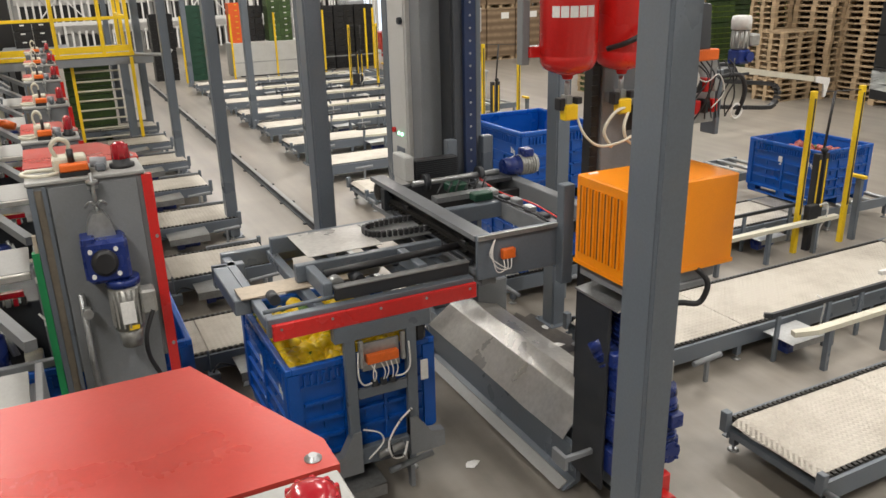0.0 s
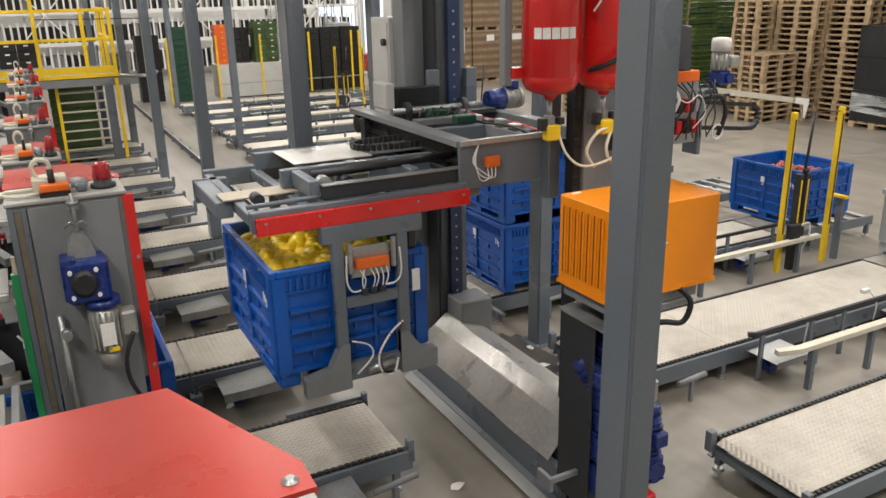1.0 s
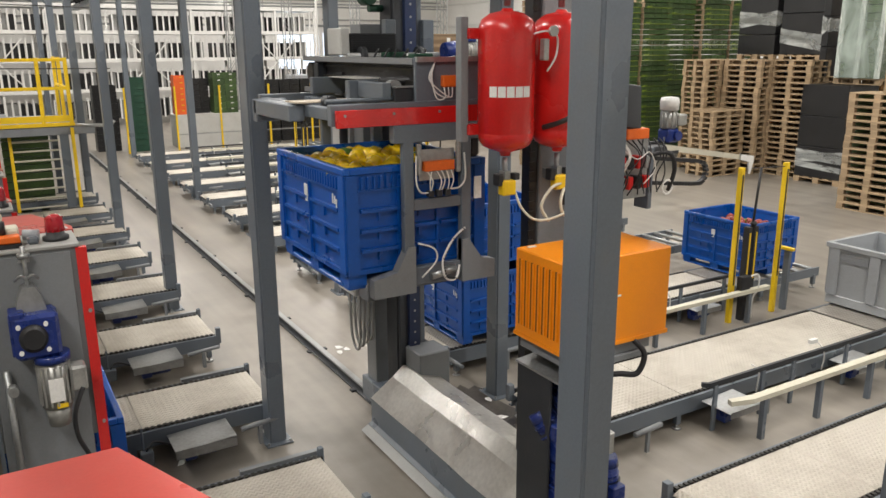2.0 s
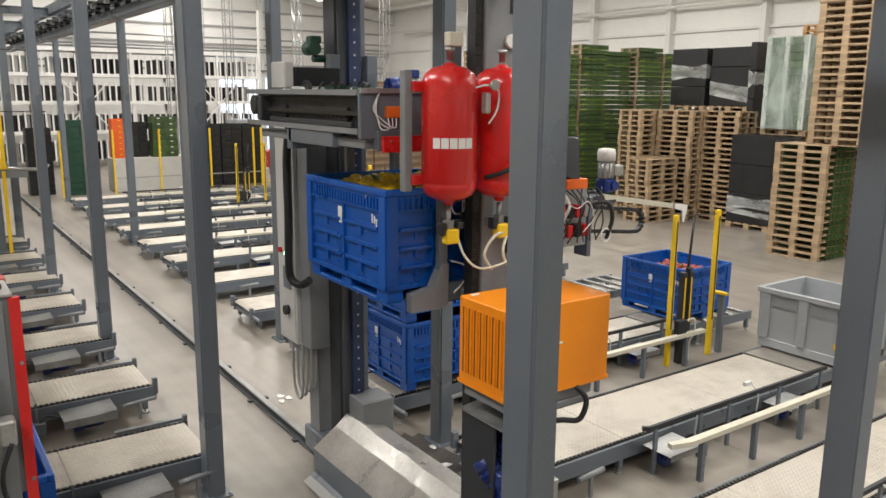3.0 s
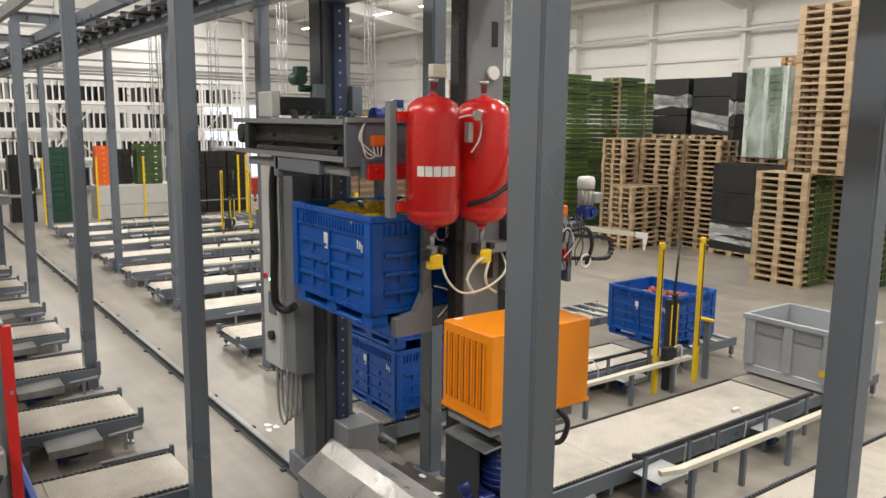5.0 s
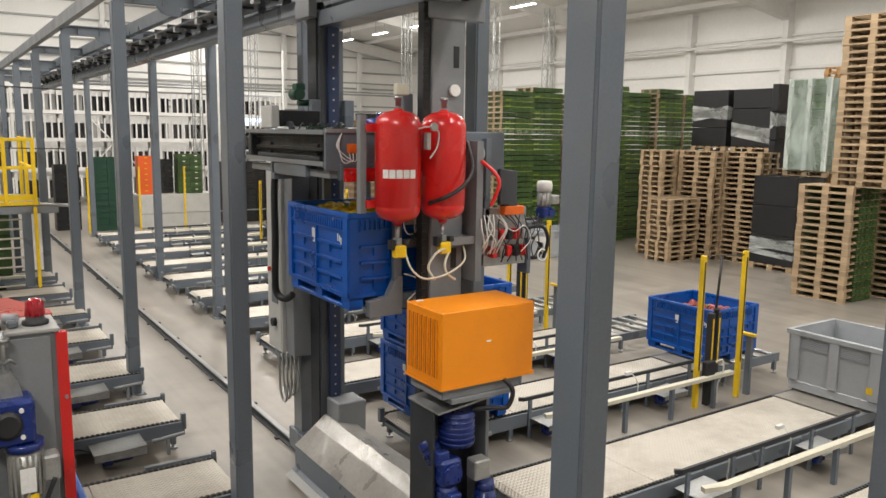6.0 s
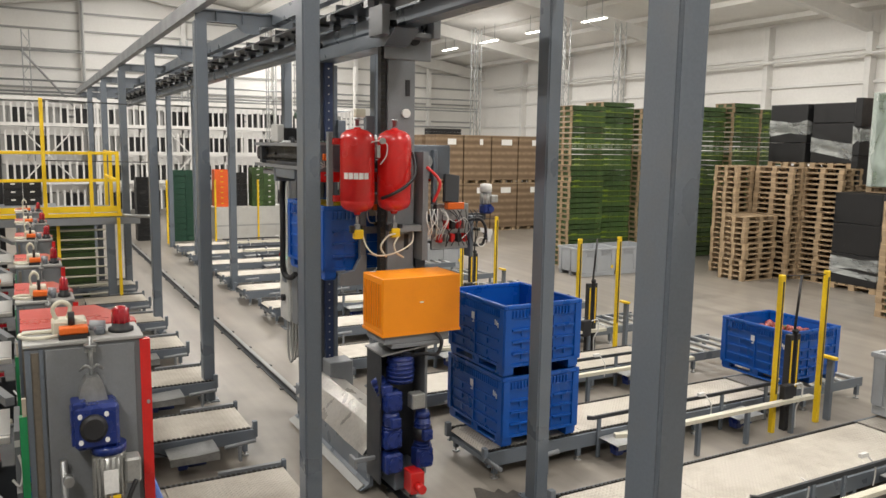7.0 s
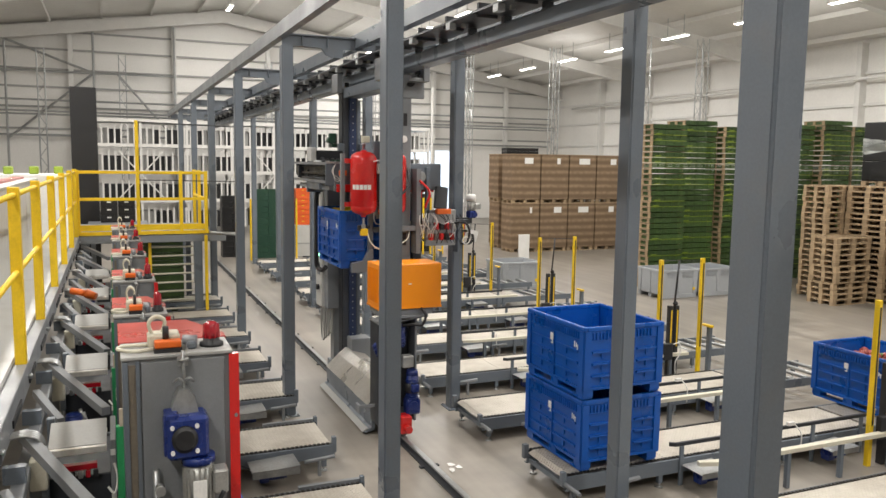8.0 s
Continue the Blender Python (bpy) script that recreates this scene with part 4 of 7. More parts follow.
g0 = sensor_gate(pose(8.25, 6.1, 0))
for y in (9.98, 13.86, 17.74, 21.62):
    copy_thing(g0, pose(8.25, y, 0))

# ---- the stacker crane, its lift carriage, its gripper and the bin it carries ----
CB = Vector((3.0, 4.68, 0.0))


def at_crane(name, bm, material, parent, label="", base=CB):
    bmesh.ops.translate(bm, verts=bm.verts, vec=-Vector(base))
    return part(name, bm, material, parent, label)


def gear_motor(parent, p, axis, mat_gear="motor_blue", mat_motor="motor_blue", r=0.075, length=0.24, base=CB, black_fan=False):
    """A gear box with a finned motor along an axis vector."""
    p, d = Vector(p), Vector(axis).normalized()
    bm = bmesh.new()
    box(bm, p.x - 0.09, p.y - 0.08, p.z - 0.1, p.x + 0.09, p.y + 0.08, p.z + 0.1, bevel=0.02)
    lathe(bm, p - Vector((0, 0.08, 0)), [(0.075, -0.02), (0.075, 0), (0.06, 0.0)], 14, "y")
    for k in range(4):
        a = math.pi / 4 + k * math.pi / 2
        q = p + Vector((0.062 * math.cos(a), -0.1, 0.062 * math.sin(a)))
        cyl(bm, q, q - Vector((0, 0.012, 0)), 0.011, seg=6)
    g = at_crane("gearbox", bm, mat_gear, parent, base=base)
    bm = bmesh.new()
    cyl(bm, p + d * 0.1, p + d * (0.1 + length), r, seg=14)
    for k in range(7):
        q = p + d * (0.13 + (length - 0.06) * k / 7)
        cyl(bm, q, q + d * 0.012, r + 0.009, seg=14)
    cyl(bm, p + d * 0.1, p + d * 0.115, r + 0.02, seg=14)
    u = d.orthogonal().normalized()
    c = p + d * (0.1 + length * 0.5) - Vector((0, r + 0.03, 0))
    box(bm, c.x - 0.05, c.y - 0.03, c.z - 0.05, c.x + 0.05, c.y + 0.03, c.z + 0.05, bevel=0.008)
    at_crane("motor", bm, mat_motor, parent, base=base)
    bm = bmesh.new()
    cyl(bm, p + d * (0.1 + length), p + d * (0.16 + length), r + 0.004, r - 0.01, seg=14)
    at_crane("fan_cover", bm, "black" if black_fan else mat_motor, parent, base=base)
    return g


def crane():
    t = thing("stacker_crane", tuple(CB), "grey rail guided stacker crane with two masts and red tanks", "crane")
    P = lambda n, bm, m, label="", parent=None: at_crane(n, bm, m, parent or t, label)
    # chassis on the floor rail
    P("chassis_beam", B((2.86, 3.25, 0.11, 3.14, 6.35, 0.33), bevel=0.008), "steel")
    for y in (3.2, 6.2):
        bm = bmesh.new()
        cyl(bm, (2.97, y, 0.15), (3.03, y, 0.15), 0.08, seg=18)
        P("wheel", bm, "galv")
    bm = bmesh.new()
    prism(bm, [(2.62, 0.03), (2.66, 0.03), (2.76, 0.06), (2.76, 0.33), (2.72, 0.33), (2.72, 0.09)], "y", 3.55, 5.85)
    P("side_skirt", bm, "steel", "grey side skirt with a pale lower lip")
    bm = bmesh.new()
    prism(bm, [(2.6, 0.035), (2.64, 0.03), (2.7, 0.06), (2.67, 0.075)], "y", 3.58, 5.83)
    P("skirt_lip", bm, "strip")
    # folded stainless guard along the chassis, slightly dented
    bm = bmesh.new()
    prof = [(2.70, 0.335), (2.87, 0.55), (2.98, 0.64), (3.2, 0.58), (3.22, 0.45)]
    rng = random.Random(8)
    rows = []
    for k in range(9):
        y = 3.68 + 2.02 * k / 8
        rows.append([bm.verts.new((x + rng.uniform(-0.006, 0.006), y + (0.12 if (i == 0 and k == 8) else 0), z + rng.uniform(-0.008, 0.008))) for i, (x, z) in enumerate(prof)])
    for a, b in zip(rows, rows[1:]):
        for i in range(len(prof) - 1):
            bm.faces.new((a[i], a[i + 1], b[i + 1], b[i]))
    bmesh.ops.solidify(bm, geom=bm.faces[:], thickness=0.004)
    P("guard", bm, "stainless", "folded stainless guard sheet, dented and dirty")
    for y in (3.72, 4.6, 5.5):
        P("guard_bracket", B((2.88, y, 0.33, 3.1, y + 0.03, 0.55)), "steel")
    # far mast: dark with a perforated rack strip
    ya, yb = 5.7, 5.93
    P("far_mast", B((2.95, ya, 0.33, 3.17, yb, 4.55), bevel=0.008), "mast")
    bm = bmesh.new()
    box(bm, 3.03, ya - 0.045, 0.4, 3.13, ya, 4.5)
    rk = P("rack_strip", bm, "rackblue", "dark blue perforated rack strip")
    bm = bmesh.new()
    for k in range(40):
        cyl(bm, (3.08, ya - 0.047, 0.45 + 0.1 * k), (3.08, ya - 0.04, 0.45 + 0.1 * k), 0.011, seg=6)
    h = P("rack_holes", bm, "galv", "", rk)
    h["kind"] = "stuff"
    P("mast_flange", B((2.93, ya + 0.02, 0.33, 2.949, yb - 0.02, 4.5)), "dark")
    P("cable_duct", B((3.175, ya + 0.03, 0.8, 3.22, yb - 0.05, 4.4), bevel=0.004), "steel")
    # near mast: lighter, with slots
    P("near_mast", B((3.03, 3.84, 0.33, 3.33, 4.03, 4.62), bevel=0.008), "midgrey")
    for z in (1.2, 2.4, 3.95, 4.3):
        P("mast_slot", B((3.22, 3.836, z, 3.27, 3.841, z + 0.16)), "black")
    P("guide_chain", B((2.965, 3.86, 0.6, 3.025, 3.95, 4.5), bevel=0.004), "black", "black roller chain beside the mast")
    bm = bmesh.new()
    for k in range(60):
        box(bm, 2.955, 3.85, 0.62 + 0.064 * k, 3.0, 3.862, 0.655 + 0.064 * k)
    ch = P("chain_link_run", bm, "chain")
    ch["kind"] = "stuff"
    # head beam and guide rollers under the overhead rail
    bm = bmesh.new()
    prism(bm, [(3.6, 4.5), (3.75, 4.42), (5.9, 4.42), (6.05, 4.5), (6.2, 4.56), (3.5, 4.56)], "x", 2.95, 3.2)
    P("head_beam", bm, "steel")
    for y in (3.75, 5.85):
        P("roller_bracket", B((2.85, y - 0.16, 4.5, 2.93, y + 0.16, 4.78), (3.4, y - 0.16, 4.5, 3.48, y + 0.16, 4.78), (2.93, y - 0.12, 4.5, 3.4, y + 0.12, 4.55), bevel=0.006), "midgrey")
        for x in (3.04, 3.38):
            bm = bmesh.new()
            cyl(bm, (x, y, 4.6), (x, y, 4.66), 0.035, seg=12)
            cyl(bm, (x, y, 4.55), (x, y, 4.6), 0.012, seg=8)
            P("guide_roller", bm, "black")
    P("mast_head_plate", B((2.98, 3.82, 4.3, 3.5, 3.84, 4.66), bevel=0.01), "midgrey")
    bm = bmesh.new()
    lathe(bm, (3.3, 3.82, 4.5), [(0.055, -0.03), (0.055, 0.0), (0.03, 0.0)], 14, "y")
    P("bearing_cap", bm, "black")
    # orange drive cabinet with louvres
    oc = P("drive_cabinet", B((2.65, 3.09, 1.71, 3.465, 3.56, 2.25), bevel=0.008), "orange", "orange louvred drive cabinet")
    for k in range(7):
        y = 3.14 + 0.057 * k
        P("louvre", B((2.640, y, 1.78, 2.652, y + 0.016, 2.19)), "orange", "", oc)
        # solid dark strip; the shade of the open gap is put into its colour
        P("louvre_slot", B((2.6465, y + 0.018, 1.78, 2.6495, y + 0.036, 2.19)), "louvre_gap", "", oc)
    P("cabinet_lip", B((2.645, 3.085, 1.70, 3.47, 3.565, 1.725)), "orange", "", oc)
    P("nameplate", B((3.03, 3.0865, 2.0, 3.07, 3.089, 2.012)), "paper", "", oc)
    bm = bmesh.new()
    box(bm, 2.7, 3.5, 2.251, 2.76, 3.52, 2.256)
    P("lid_mark", bm, "paper", "", oc)
    P("cabinet_tray", B((2.68, 3.12, 1.62, 3.36, 3.54, 1.70), (2.75, 3.1, 1.58, 3.3, 3.56, 1.62), bevel=0.005), "midgrey")
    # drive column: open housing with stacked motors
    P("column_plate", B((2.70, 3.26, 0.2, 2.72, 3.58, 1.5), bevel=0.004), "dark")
    P("column_plate", B((3.2, 3.3, 0.2, 3.23, 3.58, 1.55), bevel=0.004), "midgrey")
    bm = bmesh.new()
    prism(bm, [(2.68, 1.5), (3.24, 1.56), (3.24, 1.575), (2.68, 1.515)], "y", 3.16, 3.58)
    P("column_roof", bm, "galv")
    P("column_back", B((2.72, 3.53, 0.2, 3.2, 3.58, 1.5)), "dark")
    bm = bmesh.new()
    cyl(bm, (2.93, 3.3, 1.2), (2.93, 3.3, 1.46), 0.13, seg=16)
    for k in range(6):
        cyl(bm, (2.93, 3.3, 1.22 + 0.04 * k), (2.93, 3.3, 1.235 + 0.04 * k), 0.138, seg=16)
    P("hoist_motor", bm, "motor_blue", "blue finned hoist motor")
    gear_motor(t, (2.82, 3.26, 1.03), (-0.2, 0.3, 0.4), length=0.1)
    P("terminal_box", B((2.98, 3.12, 0.95, 3.12, 3.24, 1.1), bevel=0.01), "motor_grey")
    gear_motor(t, (2.82, 3.26, 0.66), (0, 0, 1), length=0.16)
    gear_motor(t, (2.82, 3.24, 0.42), (0, 1, 0.1), length=0.18)
    gear_motor(t, (3.13, 3.2, 0.44), (0, 0, 1), length=0.3, black_fan=False)
    bm = bmesh.new()
    cyl(bm, (3.13, 3.2, 0.62), (3.13, 3.2, 0.74), 0.095, seg=14)
    P("brake_ring", bm, "black")
    rb = P("buffer_block", B((2.93, 3.02, 0.14, 3.07, 3.2, 0.36), bevel=0.01), "red", "red end buffer")
    bm = bmesh.new()
    cyl(bm, (3.0, 2.93, 0.22), (3.0, 3.02, 0.22), 0.045, seg=12)
    P("buffer_nose", bm, "red", "", rb)
    P("lower_arm", B((2.5, 3.35, 0.42, 2.7, 3.38, 0.46), (2.48, 3.35, 0.36, 2.51, 3.5, 0.46), bevel=0.004), "midgrey")
    bm = bmesh.new()
    hose(bm, [(3.2, 3.1, 1.7), (3.24, 3.04, 1.62), (3.2, 3.05, 1.5), (3.1, 3.1, 1.5), (3.0, 3.2, 1.47)], 0.018)
    P("motor_cable", bm, "black")
    # red air tanks
    for k, x in enumerate((2.63, 3.02)):
        bm = bmesh.new()
        lathe(bm, (x, 3.66, 2.80), [(0.03, -0.03), (0.04, -0.005), (0.1, 0.01), (0.15, 0.035), (0.172, 0.07), (0.178, 0.11), (0.176, 0.115), (0.18, 0.12), (0.18, 0.7), (0.178, 0.73), (0.16, 0.78), (0.11, 0.815), (0.04, 0.83), (0.03, 0.845)], 28)
        bmesh.ops.scale(bm, verts=bm.verts, vec=(0.93, 0.93, 0.955), space=Matrix.Translation((-x, -3.66, -3.25)))
        tk = P("air_tank", bm, "red", "red enamelled compressed air tank")
        bm = bmesh.new()
        lathe(bm, (x, 3.66, 3.64), [(0.02, 0.0), (0.02, 0.05), (0.03, 0.05), (0.03, 0.075), (0.012, 0.075)], 10)
        P("top_fitting", bm, "galv", "", tk)
        bm = bmesh.new()
        cyl(bm, (x, 3.66, 2.68), (x, 3.66, 2.78), 0.016, seg=8)
        box(bm, x - 0.02, 3.63, 2.64, x + 0.02, 3.69, 2.7)
        P("drain_fitting", bm, "galv", "", tk)
        P("drain_valve", B((x - 0.05, 3.6, 2.56, x + 0.045, 3.66, 2.65), bevel=0.008), "yellow", "yellow drain valve", tk)
        P("valve_plug", B((x - 0.08, 3.61, 2.62, x - 0.04, 3.67, 2.69), (x + 0.03, 3.6, 2.65, x + 0.07, 3.65, 2.69), bevel=0.005), "black", "", tk)
    tank = bpy.data.objects["air_tank"]
    # white mark on the first tank: five plain bars that follow its side
    for k in range(5):
        a = math.radians(-116) + (k - 2) * 0.3
        c, s = math.cos(a), math.sin(a)
        bm = bmesh.new()
        box(bm, -0.022, -0.03, -0.002, 0.022, 0.03, 0.0015)
        ob = part("mark_bar", bm, "paper", tank)
        ob.matrix_basis = Matrix(((-s, 0, c, 2.63 - CB.x + 0.1685 * c), (c, 0, s, 3.66 - CB.y + 0.1685 * s), (0, 1, 0, 3.17), (0, 0, 0, 1)))
    bm = bmesh.new()
    lathe(bm, (3.22, 3.835, 3.78), [(0.045, -0.03), (0.045, 0.0), (0.02, 0.0)], 14, "y")
    P("mast_gauge", bm, "white", "white dial gauge")
    P("tank_bracket", B((2.36, 3.72, 2.88, 2.41, 3.78, 3.58), bevel=0.004), "midgrey")
    for z in (2.92, 3.46):
        P("tank_clamp", B((2.40, 3.70, z, 2.5, 3.76, z + 0.06), bevel=0.004), "red")
        P("bracket_arm", B((2.41, 3.8, z + 0.005, 3.05, 3.84, z + 0.055)), "midgrey")
    bm = bmesh.new()
    hose(bm, [(2.7, 3.53, 3.48), (2.76, 3.48, 3.5), (2.82, 3.48, 3.49), (2.87, 3.5, 3.46), (2.86, 3.5, 3.36), (2.8, 3.5, 3.28)], 0.006)
    P("air_line", bm, "white")
    bm = bmesh.new()
    lathe(bm, (2.8, 3.46, 3.5), [(0.03, -0.02), (0.03, 0.0), (0.025, 0.0)], 14, "y")
    box(bm, 2.75, 3.46, 3.34, 2.785, 3.51, 3.46, bevel=0.006)
    P("regulator", bm, "motor_grey", "pressure regulator with a dial")
    bm = bmesh.new()
    hose(bm, [(2.86, 3.6, 2.95), (2.92, 3.47, 3.0), (3.05, 3.44, 3.08), (3.16, 3.48, 3.2), (3.19, 3.6, 3.4)], 0.016)
    P("black_hose", bm, "black")
    bm = bmesh.new()
    hose(bm, [(2.67, 3.62, 2.6), (2.7, 3.58, 2.48), (2.8, 3.55, 2.4), (3.0, 3.55, 2.42), (3.2, 3.62, 2.5), (3.3, 3.8, 2.6)], 0.008)
    P("drain_hose", bm, "cream", "pale drain hose")
    bm = bmesh.new()
    hose(bm, [(3.05, 3.62, 2.6), (2.92, 3.58, 2.58), (2.84, 3.57, 2.48), (2.9, 3.57, 2.38)], 0.01)
    hose(bm, [(3.06, 3.62, 2.58), (2.98, 3.56, 2.5), (3.0, 3.56, 2.42), (3.1, 3.6, 2.36)], 0.01)
    P("thin_drain_hose", bm, "cream", "thin pale drain hose")
    bm = bmesh.new()
    box(bm, 2.6, 3.62, 3.72, 2.7, 3.68, 3.8, bevel=0.006)
    P("tank_valve", bm, "cream")
    P("service_shelf", B((3.05, 3.72, 2.6, 3.5, 4.0, 2.66), (3.36, 3.7, 2.3, 3.42, 3.9, 3.4)), "midgrey")
    # valve bank and fittings on the far side of the near mast
    vb = P("valve_panel", B((3.54, 3.84, 2.38, 3.98, 3.88, 2.86), bevel=0.006), "galv")
    for k in range(10):
        x, z = 3.58 + 0.075 * (k % 5), 2.46 + 0.14 * (k // 5)
        P("valve", B((x, 3.76, z, x + 0.05, 3.84, z + 0.09), bevel=0.008), ("red", "galv", "red", "black")[k % 4], "", vb)
    P("connector_block", B((3.66, 3.72, 2.81, 3.86, 3.8, 2.88), bevel=0.006), "orange_box", "orange connector block", vb)
    bm = bmesh.new()
    rr = random.Random(3)
    for k in range(7):
        x = 3.42 + 0.03 * k
        hose(bm, [(x, 3.72, 2.82), (x + rr.uniform(-0.06, 0.06), 3.66, 2.72), (x + rr.uniform(-0.05, 0.05), 3.68, 2.6), (x, 3.75, 2.5)], 0.006, 5, 4)
    P("thin_hose", bm, "white", "", vb)["kind"] = "stuff"
    bm = bmesh.new()
    hose(bm, [(3.4, 3.7, 3.25), (3.5, 3.6, 3.1), (3.44, 3.62, 2.9)], 0.016)
    P("side_hose", bm, "red", "", vb)
    # horizontal wheel housing on the right side
    bm = bmesh.new()
    cyl(bm, (3.47, 3.9, 3.3), (3.47, 3.84, 3.3), 0.07, seg=16)
    cyl(bm, (3.47, 3.84, 3.3), (3.47, 3.825, 3.3), 0.055, seg=16)
    P("pulley_cap", bm, "galv")
    P("side_plate", B((3.34, 3.9, 3.12, 3.78, 4.0, 3.47), bevel=0.01), "steel")
    P("upright_bar", B((3.55, 3.84, 2.6, 3.6, 3.9, 3.42), bevel=0.005), "steel")
    P("red_clip", B((3.38, 3.86, 3.02, 3.5, 3.92, 3.1), bevel=0.006), "red")
    bm = bmesh.new()
    box(bm, -0.09, -0.025, -0.15, 0.09, 0.025, 0.15, bevel=0.01, m=pose(3.74, 3.8, 3.02, -12, 8, 0))
    P("tilted_display", bm, "dark", "dark grey tilted display housing")
    # vertical feed motor on the outer side
    bm = bmesh.new()
    cyl(bm, (4.24, 3.92, 2.84), (4.24, 3.92, 2.97), 0.055, seg=14)
    for k in range(10):
        a = 2 * math.pi * k / 10
        cyl(bm, (4.24 + 0.056 * math.cos(a), 3.92 + 0.056 * math.sin(a), 2.85), (4.24 + 0.056 * math.cos(a), 3.92 + 0.056 * math.sin(a), 2.96), 0.006, seg=4)
    box(bm, 4.27, 3.85, 2.86, 4.36, 3.93, 2.94, bevel=0.01)
    fm = P("feed_motor", bm, "motor_grey", "grey finned feed motor")
    bm = bmesh.new()
    lathe(bm, (4.24, 3.92, 2.97), [(0.066, 0.0), (0.068, 0.06), (0.06, 0.088), (0.03, 0.093)], 16)
    P("fan_cover", bm, "white", "white fan cover", fm)
    bm = bmesh.new()
    box(bm, 4.19, 3.86, 2.74, 4.3, 3.98, 2.84, bevel=0.015)
    lathe(bm, (4.27, 3.86, 2.79), [(0.035, -0.02), (0.035, 0.0), (0.02, 0.0)], 10, "y")
    P("feed_gearbox", bm, "motor_blue", "blue gearbox", fm)
    P("feed_bracket", B((3.54, 4.0, 2.66, 4.3, 4.04, 2.74), (3.95, 3.88, 2.66, 4.2, 4.0, 2.72), bevel=0.006), "dark")
    P("feed_plate", B((4.02, 3.86, 2.28, 4.06, 4.0, 2.72), bevel=0.005), "steel")
    bm = bmesh.new()
    rr2 = random.Random(14)
    for k in range(9):
        x = 3.66 + 0.05 * k
        hose(bm, [(x, 3.78, 2.8), (x + rr2.uniform(-.08, .08), 3.72, 2.7), (x + rr2.uniform(-.08, .08), 3.73, 2.55), (x + rr2.uniform(-.05, .05), 3.78, 2.42)], 0.005, 5, 4)
    hose(bm, [(3.9, 3.78, 2.68), (4.05, 3.72, 2.7), (4.14, 3.74, 2.58), (4.13, 3.78, 2.42)], 0.016, 7, 6)
    P("hose_loom", bm, "black", "dark air hoses")["kind"] = "stuff"
    bm = bmesh.new()
    for q in range(10):
        a, b2 = 2 * math.pi * q / 10, 2 * math.pi * (q + 1) / 10
        cyl(bm, (4.1 + 0.05 * math.cos(a), 3.76, 2.45 + 0.05 * math.sin(a)), (4.1 + 0.05 * math.cos(b2), 3.76, 2.45 + 0.05 * math.sin(b2)), 0.007, seg=5)
    hose(bm, [(3.62, 3.74, 2.76), (3.74, 3.7, 2.68), (3.86, 3.71, 2.72), (3.93, 3.72, 2.6), (3.84, 3.73, 2.5)], 0.004, 6, 5)
    P("white_coil", bm, "white")
    P("dark_column", B((3.42, 3.98, 1.9, 3.54, 4.06, 2.9), bevel=0.006), "dark")
    # control cabinet at the far end
    cc = P("control_cabinet", B((2.72, 6.14, 1.2, 3.12, 6.52, 3.2), bevel=0.008), "cabinet", "light grey control cabinet")
    P("door", B((2.712, 6.16, 1.24, 2.722, 6.49, 3.16), bevel=0.003), "cabinet", "", cc)
    P("screen", B((2.704, 6.22, 1.7, 2.713, 6.38, 1.9), bevel=0.002), "steel", "", cc)
    bm = bmesh.new()
    lathe(bm, (2.712, 6.3, 1.5), [(0.045, -0.04), (0.045, 0.0), (0.02, 0.0)], 12, "x")
    P("main_switch", bm, "black", "", cc)
    bm = bmesh.new()
    lathe(bm, (2.712, 6.42, 2.04), [(0.025, -0.025), (0.025, 0.0), (0.01, 0.0)], 10, "x")
    P("stop_button", bm, "red", "", cc)
    for k in range(2):
        bm = bmesh.new()
        lathe(bm, (2.712, 6.26 + 0.07 * k, 2.02), [(0.014, -0.012), (0.014, 0.0), (0.005, 0.0)], 8, "x")
        P("indicator", bm, "led_green", "", cc)
    P("cabinet_stand", B((2.9, 6.1, 0.33, 3.06, 6.3, 1.2), bevel=0.004), "midgrey")
    bm = bmesh.new()
    cyl(bm, (2.71, 6.2, 3.0), (2.68, 6.2, 3.0), 0.03, seg=10)
    P("lock", bm, "dark", "", cc)
    P("mast_cover", B((2.76, 5.935, 1.2, 3.1, 6.136, 3.6), bevel=0.006), "midgrey", "grey cover behind the far mast")
    bm = bmesh.new()
    for k in range(4):
        y, x = 6.34 - 0.03 * k, 2.76 + 0.03 * k
        hose(bm, [(x, y, 1.22), (x, y, 0.95), (x, y - 0.03, 0.74 + 0.03 * k), (x, y - 0.12, 0.66 + 0.04 * k), (x, y - 0.2, 0.76 + 0.03 * k), (x, y - 0.22, 1.22)], 0.014)
    P("hanging_hose", bm, "strip", "grey hanging hose loops")["kind"] = "stuff"
    P("mast_foot_box", B((3.0, 5.42, 0.45, 3.3, 5.7, 0.82), bevel=0.01), "midgrey")
    P("top_switch_box", B((3.18, 5.78, 2.9, 3.26, 5.9, 3.1), bevel=0.008), "cabinet")
    bm = bmesh.new()
    cyl(bm, (2.8, 5.8, 3.8), (2.8, 5.95, 3.8), 0.055, seg=14)
    box(bm, 2.77, 5.82, 3.84, 2.87, 5.92, 3.9, bevel=0.01)
    cyl(bm, (2.8, 5.85, 3.72), (2.92, 5.85, 3.72), 0.03, seg=10)
    P("limit_motor", bm, "crate_dark", "small dark green encoder motor")
    return t



